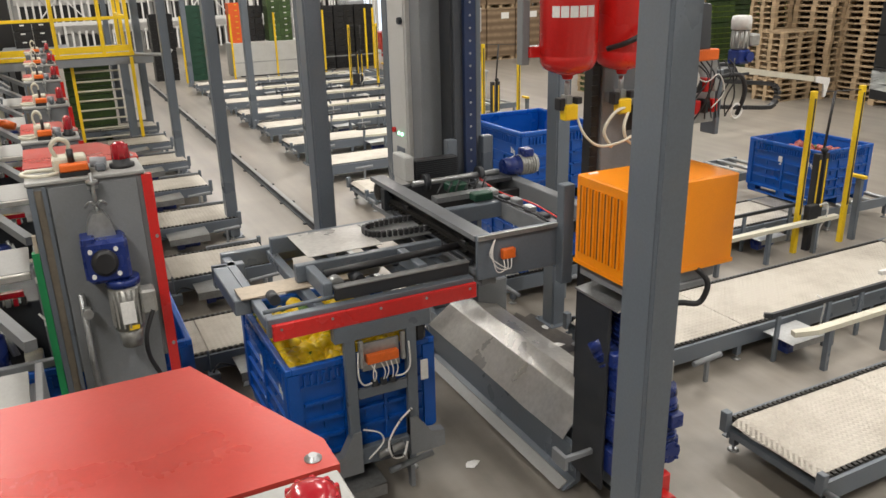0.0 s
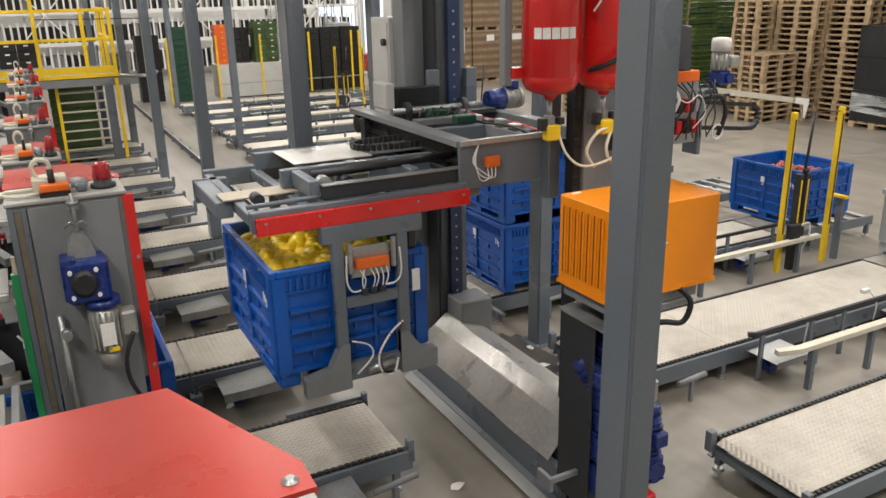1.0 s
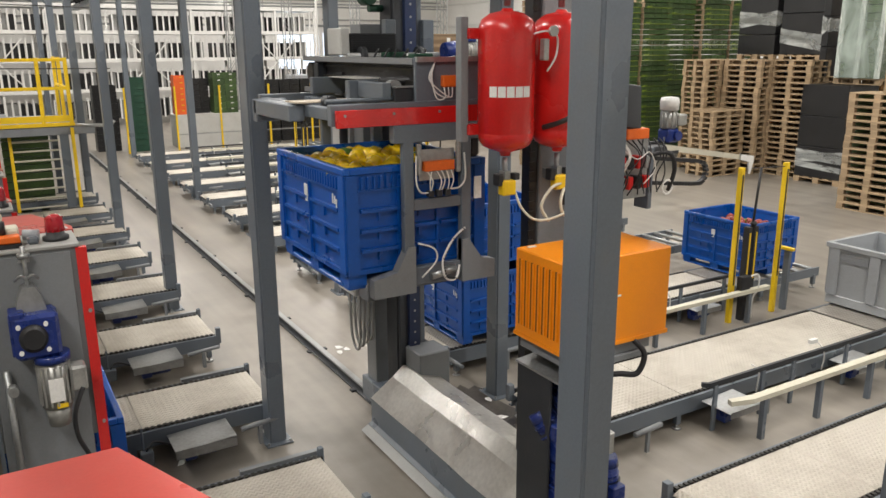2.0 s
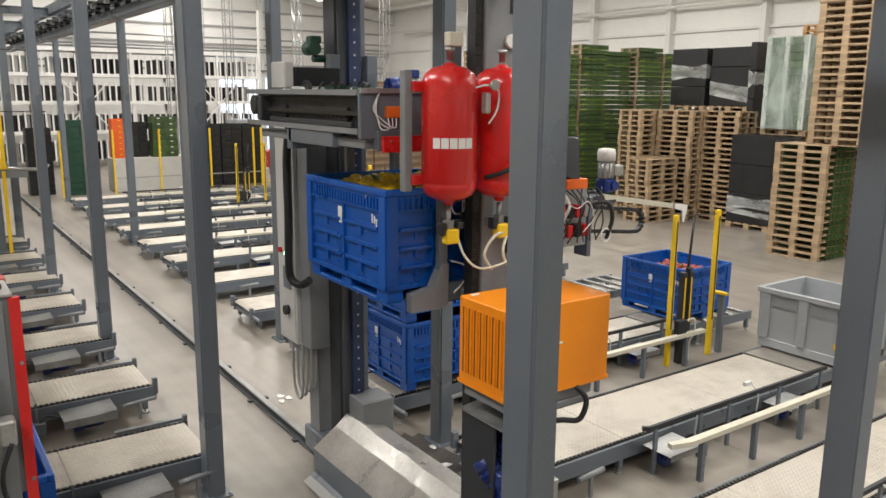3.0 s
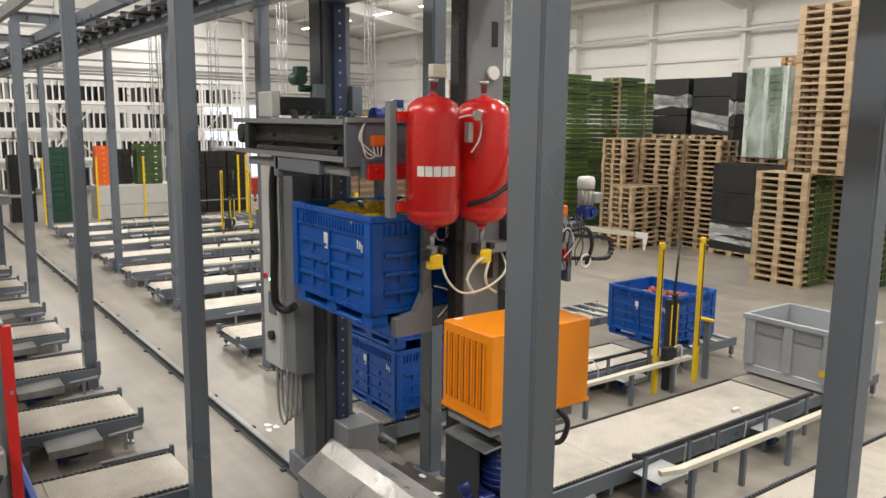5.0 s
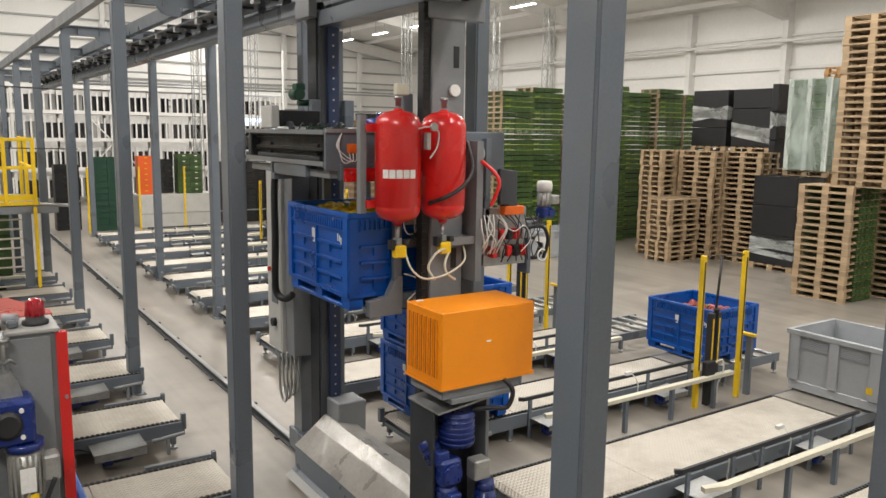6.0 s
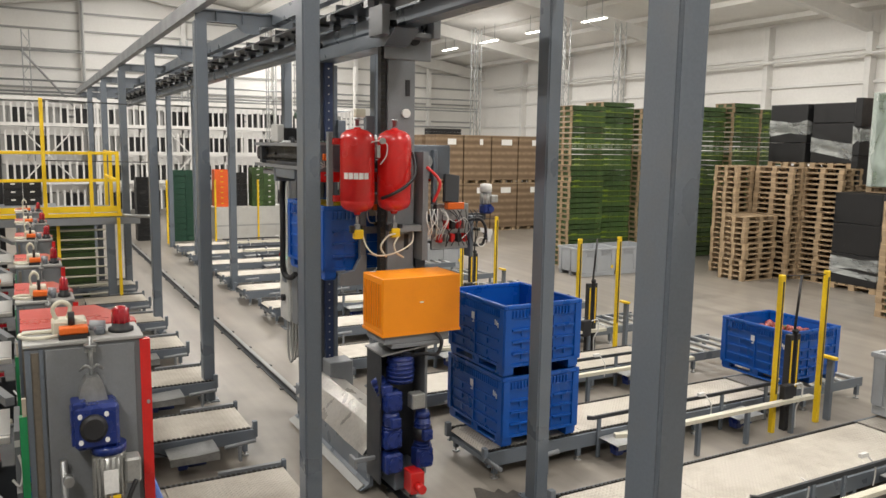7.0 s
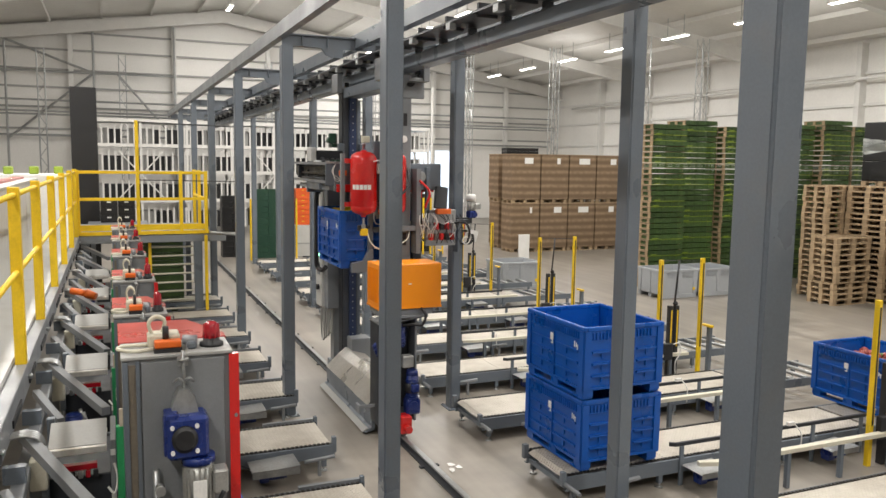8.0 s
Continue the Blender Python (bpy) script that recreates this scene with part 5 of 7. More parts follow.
def carriage():
    """The part that climbs the masts; built at its upper stop."""
    t = thing("lift_carriage", tuple(CB), "grey steel lift carriage with telescopic rails", "lift carriage")
    P = lambda n, bm, m, label="", parent=None: at_crane(n, bm, m, parent or t, label)
    bm = bmesh.new()
    prism(bm, [(2.25, 3.2), (2.37, 3.2), (2.37, 3.47), (2.25, 3.47), (2.25, 3.435), (2.262, 3.435), (2.262, 3.455), (2.358, 3.455), (2.358, 3.215), (2.262, 3.215), (2.262, 3.235), (2.25, 3.235)], "y", 4.1, 5.92)
    P("outer_beam", bm, "midgrey")
    P("inner_slide", B((2.325, 4.15, 3.225, 2.357, 5.86, 3.45)), "black", "black greased inner slide")
    P("inner_rail", B((2.295, 4.15, 3.31, 2.325, 5.8, 3.335), (2.295, 4.15, 3.395, 2.325, 5.8, 3.41)), "chain")
    P("chain_cover", B((2.265, 4.2, 3.236, 2.295, 5.5, 3.27), bevel=0.004), "dark")
    bm = bmesh.new()
    lathe(bm, (2.325, 5.84, 3.35), [(0.05, -0.05), (0.075, -0.05), (0.075, 0.0), (0.03, 0.0)], 18, "x")
    P("end_roller", bm, "chain")
    P("lower_beam", B((2.3, 4.1, 3.11, 2.42, 5.75, 3.17), bevel=0.006), "midgrey")
    bm = bmesh.new()
    for k in range(26):
        cyl(bm, (2.268, 4.3 + 0.06 * k, 3.3), (2.325, 4.3 + 0.06 * k, 3.3), 0.009, seg=6)
    P("roller_chain", bm, "chain")["kind"] = "stuff"
    P("near_plate", B((2.25, 4.06, 3.17, 2.98, 4.09, 3.48), bevel=0.006), "steel")
    P("near_plate_lip", B((2.25, 4.04, 3.45, 2.98, 4.06, 3.48)), "galv")
    for x in (2.95, 3.38):
        P("carriage_beam", B((x - 0.05, 4.06, 3.28, x + 0.05, 5.75, 3.42), bevel=0.006), "midgrey")
    P("far_beam", B((2.25, 5.62, 3.24, 3.45, 5.7, 3.42), bevel=0.006), "dark")
    P("mid_beam", B((2.45, 4.85, 3.3, 3.0, 4.93, 3.42), bevel=0.006), "steel")
    for y in (4.32, 5.28):
        P("slide_rail", B((2.3, y, 3.27, 3.4, y + 0.06, 3.36), bevel=0.004), "black", "black greased slide rail")
    for y in (3.98, 5.66):
        P("mast_shoe", B((2.86, y, 3.05, 2.95, y + 0.08, 3.75), (3.2, y, 3.05, 3.3, y + 0.08, 3.75), bevel=0.006), "steel")
    cbx = P("connector_box", B((2.42, 4.02, 3.3, 2.52, 4.058, 3.37), bevel=0.006), "orange_box", "orange connector block")
    bm = bmesh.new()
    for k in range(3):
        hose(bm, [(2.43 + 0.03 * k, 4.03, 3.3), (2.42 + 0.02 * k, 4.0, 3.24), (2.36, 4.0, 3.24 + 0.03 * k), (2.34 - 0.01 * k, 4.02, 3.36), (2.38, 4.05, 3.45)], 0.004, 6, 5)
    P("looped_cable", bm, "white", "", cbx)
    # drive on top
    P("drive_plate", B((2.9, 5.35, 3.42, 3.3, 5.66, 3.45)), "dark")
    bm = bmesh.new()
    cyl(bm, (2.45, 5.5, 3.47), (3.25, 5.5, 3.47), 0.025, seg=10)
    P("drive_shaft", bm, "galv")
    for x in (2.55, 3.05):
        bm = bmesh.new()
        cyl(bm, (x, 5.5, 3.47), (x + 0.04, 5.5, 3.47), 0.07, seg=16)
        P("pulley", bm, "dark")
    bm = bmesh.new()
    cyl(bm, (3.45, 5.5, 3.5), (3.62, 5.5, 3.5), 0.085, seg=14)
    for k in range(6):
        cyl(bm, (3.46 + 0.025 * k, 5.5, 3.5), (3.468 + 0.025 * k, 5.5, 3.5), 0.092, seg=14)
    P("drive_motor", bm, "motor_grey")
    bm = bmesh.new()
    cyl(bm, (3.3, 5.5, 3.5), (3.45, 5.5, 3.5), 0.07, 0.09, seg=14)
    box(bm, 3.48, 5.44, 3.57, 3.58, 5.56, 3.64, bevel=0.01)
    P("drive_gearbox", bm, "motor_blue")
    P("valve_block", B((2.65, 5.2, 3.43, 2.8, 5.34, 3.5), bevel=0.008), "crate_dark", "green valve block")
    P("valve_block", B((2.7, 4.9, 3.43, 2.86, 5.0, 3.49), bevel=0.008), "crate_dark", "green valve block")
    P("cable_tray", B((2.45, 5.05, 3.42, 2.95, 5.15, 3.46)), "galv")
    bm = bmesh.new()
    rr = random.Random(4)
    for k in range(6):
        hose(bm, [(2.5 + 0.08 * k, 5.15, 3.46), (2.55 + 0.08 * k, 5.2 + rr.uniform(-.05, .05), 3.52), (2.62 + 0.08 * k, 5.3, 3.5)], 0.008, 5, 4)
    P("cable_loop", bm, "black")["kind"] = "stuff"
    for k in range(7):
        y = 4.3 + 0.18 * k
        P("valve_module", B((2.92, y, 3.421, 2.98, y + 0.1, 3.45 + 0.012 * (k % 3)), bevel=0.006), ("dark", "galv", "midgrey")[k % 3])
    bm = bmesh.new()
    hose(bm, [(2.9, 4.15, 3.43), (2.88, 4.5, 3.46), (2.9, 4.9, 3.43), (2.86, 5.3, 3.46), (2.9, 5.6, 3.45)], 0.009, 12, 5)
    P("black_cable", bm, "black")
    bm = bmesh.new()
    hose(bm, [(3.0, 4.15, 3.43), (3.02, 4.6, 3.45), (2.99, 5.0, 3.44), (3.02, 5.4, 3.46)], 0.006, 12, 5)
    P("red_cable", bm, "red")
    # hanging energy chain between carriage and cabinet
    bm = bmesh.new()
    pts = [(2.62, 5.95, 3.2), (2.6, 5.98, 2.9), (2.6, 5.98, 2.4), (2.6, 6.0, 2.0), (2.62, 6.0, 1.86), (2.66, 5.9, 1.82), (2.7, 5.8, 1.88)]
    hose(bm, pts, 0.035, 6, 8)
    P("energy_chain", bm, "black", "black energy chain loop")
    P("electrics_box", B((2.42, 5.56, 3.475, 2.5, 5.82, 3.68), bevel=0.01), "cabinet", "pale grey switch box")
    P("resistor_body", B((2.51, 5.56, 3.475, 2.9, 5.66, 3.64), bevel=0.01), "black", "black finned brake resistor")
    for k in range(9):
        P("resistor_fin", B((2.515, 5.548, 3.49 + 0.017 * k, 2.895, 5.56, 3.498 + 0.017 * k)), "dark")
    return t


def gripper():
    """The sliding frame that hangs from the carriage and holds the bin; built drawn in."""
    t = thing("bin_gripper", tuple(CB), "sliding steel bin gripper with a red edge bar", "gripper")
    P = lambda n, bm, m, label="", parent=None: at_crane(n, bm, m, parent or t, label)
    X0 = 2.38
    P("red_bar", B((X0, 4.0, 3.09, X0 + 1.34, 4.03, 3.19), bevel=0.003), "red", "red edge bar with screws")
    for k in range(5):
        bm = bmesh.new()
        cyl(bm, (X0 + 0.05 + 0.31 * k, 3.995, 3.16), (X0 + 0.05 + 0.31 * k, 4.0, 3.16), 0.009, seg=6)
        P("screw", bm, "galv")
    for y in (4.035, 5.3):
        P("long_beam", B((X0 - 0.02, y, 3.1, X0 + 1.34, y + 0.06, 3.22), bevel=0.005), "steel")
    for x in (0.0, 0.32, 0.62, 1.0, 1.28):
        P("cross_member", B((X0 - 0.02 + x, 4.095, 3.13, X0 + 0.04 + x, 5.3, 3.2), bevel=0.005), "steel")
    P("walk_plate", B((X0 - 0.08, 4.42, 3.21, X0 + 0.72, 4.62, 3.218)), "plywood", "worn plywood strip")
    P("silver_plate", B((X0 + 0.42, 4.62, 3.335, X0 + 0.95, 5.12, 3.34)), "stainless", "zinc plated cover")
    P("chain_plate", B((X0 + 0.955, 4.66, 3.335, X0 + 1.34, 5.12, 3.341)), "galv")
    for y in (4.1, 5.18):
        P("slide_bar", B((X0 + 0.42, y, 3.22, X0 + 1.34, y + 0.035, 3.3), bevel=0.004), "dark")
        P("slide_top", B((X0 + 0.42, y - 0.01, 3.3, X0 + 1.34, y + 0.05, 3.311), bevel=0.003), "galv")
    for y in (4.5, 5.12):
        P("inner_beam", B((X0 + 0.3, y, 3.22, X0 + 1.34, y + 0.06, 3.335), bevel=0.005), "steel")
    for x in (0.36, 1.0):
        P("inner_cross", B((X0 + x, 4.14, 3.23, X0 + x + 0.06, 4.5, 3.33), bevel=0.005), "steel")
    bm = bmesh.new()
    cyl(bm, (X0 + 0.42, 4.3, 3.33), (X0 + 1.36, 4.3, 3.35), 0.026, seg=12)
    P("slide_rod", bm, "black", "black greased slide rod")
    bm = bmesh.new()
    lathe(bm, (X0 + 0.46, 4.2, 3.3), [(0.045, -0.03), (0.045, 0.03), (0.02, 0.035)], 14, "y")
    P("guide_wheel", bm, "galv")
    P("end_tube", B((X0 - 0.12, 4.45, 3.1, X0 - 0.02, 5.15, 3.2), (X0 - 0.12, 5.1, 3.05, X0 + 0.1, 5.18, 3.2), bevel=0.006), "steel")
    bm = bmesh.new()
    cyl(bm, (X0 - 0.02, 4.12, 3.235), (X0 + 0.62, 4.16, 3.235), 0.014, seg=8)
    P("tie_rod", bm, "steel")
    bm = bmesh.new()
    cyl(bm, (X0 + 0.62, 4.2, 3.28), (X0 + 0.62, 4.32, 3.28), 0.04, seg=12)
    P("roller", bm, "dark")
    bm = bmesh.new()
    cyl(bm, (X0 + 0.1, 4.3, 3.22), (X0 + 0.1, 4.4, 3.22), 0.035, seg=12)
    P("roller", bm, "dark")
    P("air_cylinder", B((X0 + 0.6, 4.34, 3.24, X0 + 0.82, 4.42, 3.31), bevel=0.02), "motor_grey")
    # energy chain lying in a loop
    bm = bmesh.new()
    loop = [(X0 + dx, y, 3.366) for dx, y in ((1.34, 4.72), (1.15, 4.72), (0.99, 4.745), (0.93, 4.79), (0.91, 4.86), (0.93, 4.93), (0.99, 4.975), (1.15, 5.0), (1.34, 5.0))]
    for k in range(len(loop) - 1):
        a, b = Vector(loop[k]), Vector(loop[k + 1])
        n = max(1, int((b - a).length / 0.035))
        for i in range(n):
            c = a.lerp(b, (i + 0.5) / n)
            box(bm, c.x - 0.013, c.y - 0.016, c.z - 0.022, c.x + 0.013, c.y + 0.016, c.z + 0.018)
    P("energy_chain", bm, "black", "black energy chain lying in a loop")["kind"] = "stuff"
    # hanging frame in front of the bin, with clamp jaw
    P("hanger_head", B((X0 + 0.36, 4.0, 2.98, X0 + 1.0, 4.07, 3.09), bevel=0.006), "steel")
    for x in (0.42, 0.83):
        P("hanger_bar", B((X0 + x, 4.0, 2.18, X0 + x + 0.07, 4.05, 2.99), bevel=0.005), "steel")
    P("tie_plate", B((X0 + 0.49, 4.01, 2.56, X0 + 0.83, 4.04, 2.63), bevel=0.004), "steel")
    tb = P("terminal_block", B((X0 + 0.56, 3.985, 2.8, X0 + 0.77, 4.03, 2.86), bevel=0.004), "orange_box", "orange terminal block")
    P("terminal_rail", B((X0 + 0.54, 4.03, 2.74, X0 + 0.79, 4.045, 2.93)), "galv", "", tb)
    bm = bmesh.new()
    rr = random.Random(2)
    for k in range(6):
        x = X0 + 0.58 + 0.034 * k
        hose(bm, [(x, 4.0, 2.8), (x + rr.uniform(-0.03, 0.03), 3.975, 2.74), (x + rr.uniform(-0.02, 0.02), 3.99, 2.67)], 0.0045, 5, 4)
    hose(bm, [(X0 + 0.5, 3.99, 2.9), (X0 + 0.49, 3.975, 2.75), (X0 + 0.52, 3.975, 2.68), (X0 + 0.58, 3.99, 2.67)], 0.006, 6, 5)
    hose(bm, [(X0 + 0.84, 3.99, 2.9), (X0 + 0.84, 3.975, 2.75), (X0 + 0.8, 3.975, 2.69), (X0 + 0.74, 3.99, 2.68)], 0.006, 6, 5)
    P("wire_loom", bm, "white", "", tb)["kind"] = "stuff"
    for k in range(3):
        P("plug", B((X0 + 0.58 + 0.06 * k, 3.98, 2.64, X0 + 0.62 + 0.06 * k, 4.02, 2.68), bevel=0.004), "dark", "", tb)
    for x in (0.51, 0.79):
        P("side_cylinder", B((X0 + x, 3.99, 2.78, X0 + x + 0.03, 4.02, 2.97), bevel=0.006), "galv")
    bm = bmesh.new()
    prism(bm, [(X0 + 0.2, 2.04), (X0 + 0.2, 2.16), (X0 + 0.36, 2.19), (X0 + 0.44, 2.34), (X0 + 0.49, 2.34), (X0 + 0.49, 2.04)], "y", 3.99, 4.06)
    P("jaw_plate", bm, "midgrey", "grey clamp jaw")
    bm = bmesh.new()
    prism(bm, [(X0 + 0.83, 2.06), (X0 + 0.83, 2.34), (X0 + 0.88, 2.34), (X0 + 0.98, 2.2), (X0 + 1.08, 2.18), (X0 + 1.08, 2.06)], "y", 3.99, 4.06)
    P("jaw_plate", bm, "midgrey", "grey clamp jaw")
    P("jaw_beam", B((X0 + 0.49, 4.01, 2.08, X0 + 0.83, 4.06, 2.2), bevel=0.005), "steel")
    P("jaw_tongue", B((X0 + 0.3, 4.06, 2.055, X0 + 0.98, 4.6, 2.075)), "steel")
    bm = bmesh.new()
    cyl(bm, (X0 + 0.6, 4.0, 2.13), (X0 + 0.78, 4.0, 2.16), 0.028, seg=10)
    P("jaw_cylinder", bm, "galv")
    bm = bmesh.new()
    hose(bm, [(X0 + 0.84, 3.98, 2.42), (X0 + 0.74, 3.96, 2.36), (X0 + 0.66, 3.95, 2.24), (X0 + 0.68, 3.95, 2.12), (X0 + 0.76, 3.96, 2.1), (X0 + 0.8, 3.98, 2.18)], 0.008, 7, 7)
    sp = P("spiral_hose", bm, "white")
    bm = bmesh.new()
    line = [Vector((X0 + a, b, c)) for a, b, c in ((0.84, 3.98, 2.42), (0.74, 3.96, 2.36), (0.66, 3.95, 2.24), (0.68, 3.95, 2.12), (0.76, 3.96, 2.1))]
    for a, b in zip(line, line[1:]):
        for k in range(6):
            q = a.lerp(b, (k + 0.5) / 6)
            cyl(bm, q, q + (b - a).normalized() * 0.008, 0.0095, seg=6)
    P("spiral_stripe", bm, "black", "", sp)["kind"] = "stuff"
    bm = bmesh.new()
    hose(bm, [(X0 + 0.5, 3.98, 2.36), (X0 + 0.6, 3.96, 2.32), (X0 + 0.62, 3.96, 2.24), (X0 + 0.52, 3.97, 2.14)], 0.006, 6, 5)
    P("thin_wire", bm, "white")
    P("tag", B((X0 + 0.92, 3.99, 2.6, X0 + 0.97, 4.0, 2.74)), "white")
    P("hose_bundle", B((X0 + 0.9, 4.02, 2.86, X0 + 0.98, 4.06, 3.06), bevel=0.02), "black")
    # rear jaw
    for x in (0.42, 0.83):
        P("hanger_bar", B((X0 + x, 5.28, 2.18, X0 + x + 0.07, 5.33, 3.1), bevel=0.005), "steel")
    P("jaw_beam", B((X0 + 0.3, 5.26, 2.06, X0 + 0.98, 5.31, 2.18), bevel=0.005), "steel")
    return t


def transfer_arm():
    """A sliding bar with a hanging end bracket on the crane's outer side; built run out."""
    t = thing("transfer_arm", tuple(CB), "sliding aluminium arm with a hanging end bracket", "arm")
    P = lambda n, bm, m, label="", parent=None: at_crane(n, bm, m, parent or t, label)
    bm = bmesh.new()
    prism(bm, [(4.16, 2.69), (5.33, 2.505), (5.33, 2.545), (4.16, 2.735)], "y", 4.05, 4.09)
    P("bar", bm, "cream", "pale aluminium bar")
    bm = bmesh.new()
    prism(bm, [(5.2, 2.57), (5.36, 2.545), (5.36, 2.505), (5.33, 2.4), (5.31, 2.4), (5.3, 2.5), (5.2, 2.525)], "y", 4.035, 4.05)
    P("end_bracket", bm, "white", "white end bracket")
    P("chain_tray", B((4.16, 4.045, 2.63, 4.5, 4.1, 2.65)), "dark")
    return t


def arm_chain():
    t = thing("energy_chain", tuple(CB), "black energy chain looped below a sliding arm", "energy chain")
    bm = bmesh.new()
    path = [(4.1 + 0.07 * k, 2.625 - 0.0085 * k) for k in range(10)]
    cx, cz, r = 4.76, 2.455, 0.085
    path += [(cx + r * math.cos(a), cz + r * math.sin(a)) for a in (1.2, 0.8, 0.4, 0, -0.4, -0.8, -1.2, -1.5)]
    path += [(4.74 - 0.065 * k, 2.368 + 0.007 * k) for k in range(1, 11)]
    for (xa, za), (xb, zb) in zip(path, path[1:]):
        n = max(1, int(math.hypot(xb - xa, zb - za) / 0.022))
        for i in range(n):
            u = (i + 0.5) / n
            x, z = xa + (xb - xa) * u, za + (zb - za) * u
            m = pose(x, 4.07, z, 0, -math.degrees(math.atan2(zb - za, xb - xa)), 0)
            box(bm, -0.013, -0.02, -0.014, 0.013, 0.02, 0.014, m=m)
    at_crane("chain_link_run", bm, "black", t)["kind"] = "stuff"
    return t


arm_ob, arm_chain_ob = transfer_arm(), arm_chain()
crane_ob, carriage_ob, gripper_ob = crane(), carriage(), gripper()
BIN0 = Vector((2.94, 4.67, 2.085))
moving_bin = pallet_bin(pose(*BIN0), "blue plastic pallet bin full of yellow peppers, held by the gripper")
fruit_fill(moving_bin, 400, 0.67, ["pepper_yellow", "leaf"], 0.05, "pepper_fill", 7, 0.88, 1.04, 0.06)

# ---- bin handling machines on the near side ----


def machine_top(t, Q):
    """Connector box, ring cable, orange module, beacon on the lid's front strip."""
    def P(n, bm, m, label="", parent=None):
        bmesh.ops.translate(bm, verts=bm.verts, vec=(-0.055, 0.0, 0.2))
        return Q(n, bm, m, label, parent)
    P("junction_box", B((-0.1, 0.14, 2.10, 0.12, 0.3, 2.19), bevel=0.012), "cream")
    P("module", B((-0.06, 0.04, 2.125, 0.12, 0.13, 2.165), bevel=0.006), "orange_box", "orange plug module")
    P("module_base", B((-0.065, 0.03, 2.1, 0.125, 0.135, 2.125)), "black")
    bm = bmesh.new()
    cyl(bm, (0.02, 0.13, 2.16), (0.02, 0.13, 2.24), 0.022, seg=8)
    P("plug", bm, "black")
    bm = bmesh.new()
    hose(bm, [(-0.06, 0.22, 2.17), (-0.09, 0.2, 2.25), (-0.04, 0.2, 2.29), (0.02, 0.21, 2.26), (0.0, 0.23, 2.18)], 0.014)
    P("loop_cable", bm, "cream")
    bm = bmesh.new()
    hose(bm, [(-0.06, 0.1, 2.115), (-0.2, 0.07, 2.115), (-0.3, 0.16, 2.115), (-0.26, 0.24, 2.115), (-0.1, 0.23, 2.115)], 0.011)
    P("flat_cable", bm, "cream")
    bm = bmesh.new()
    cyl(bm, (0.14, 0.2, 2.14), (0.24, 0.18, 2.135), 0.03, seg=10)
    P("gland", bm, "greybin")
    P("sensor_box", B((0.16, 0.08, 2.1, 0.23, 0.16, 2.145), bevel=0.012), "steel")
    bm = bmesh.new()
    lathe(bm, (0.34, 0.17, 2.1), [(0.085, 0.0), (0.085, 0.02), (0.06, 0.025), (0.06, 0.05)], 18)
    b = P("beacon_base", bm, "black")
    bm = bmesh.new()
    lathe(bm, (0.34, 0.17, 2.15), [(0.058, 0.0), (0.06, 0.05), (0.052, 0.08), (0.03, 0.097), (0.008, 0.1)], 18)
    for k in range(10):
        a = k * math.pi / 5
        c, s = math.cos(a), math.sin(a)
        cyl(bm, (0.34 + 0.057 * c, 0.17 + 0.057 * s, 2.15), (0.34 + 0.05 * c, 0.17 + 0.05 * s, 2.232), 0.007, seg=5)
    P("beacon_lens", bm, "lens_red", "ribbed red beacon lens", b)


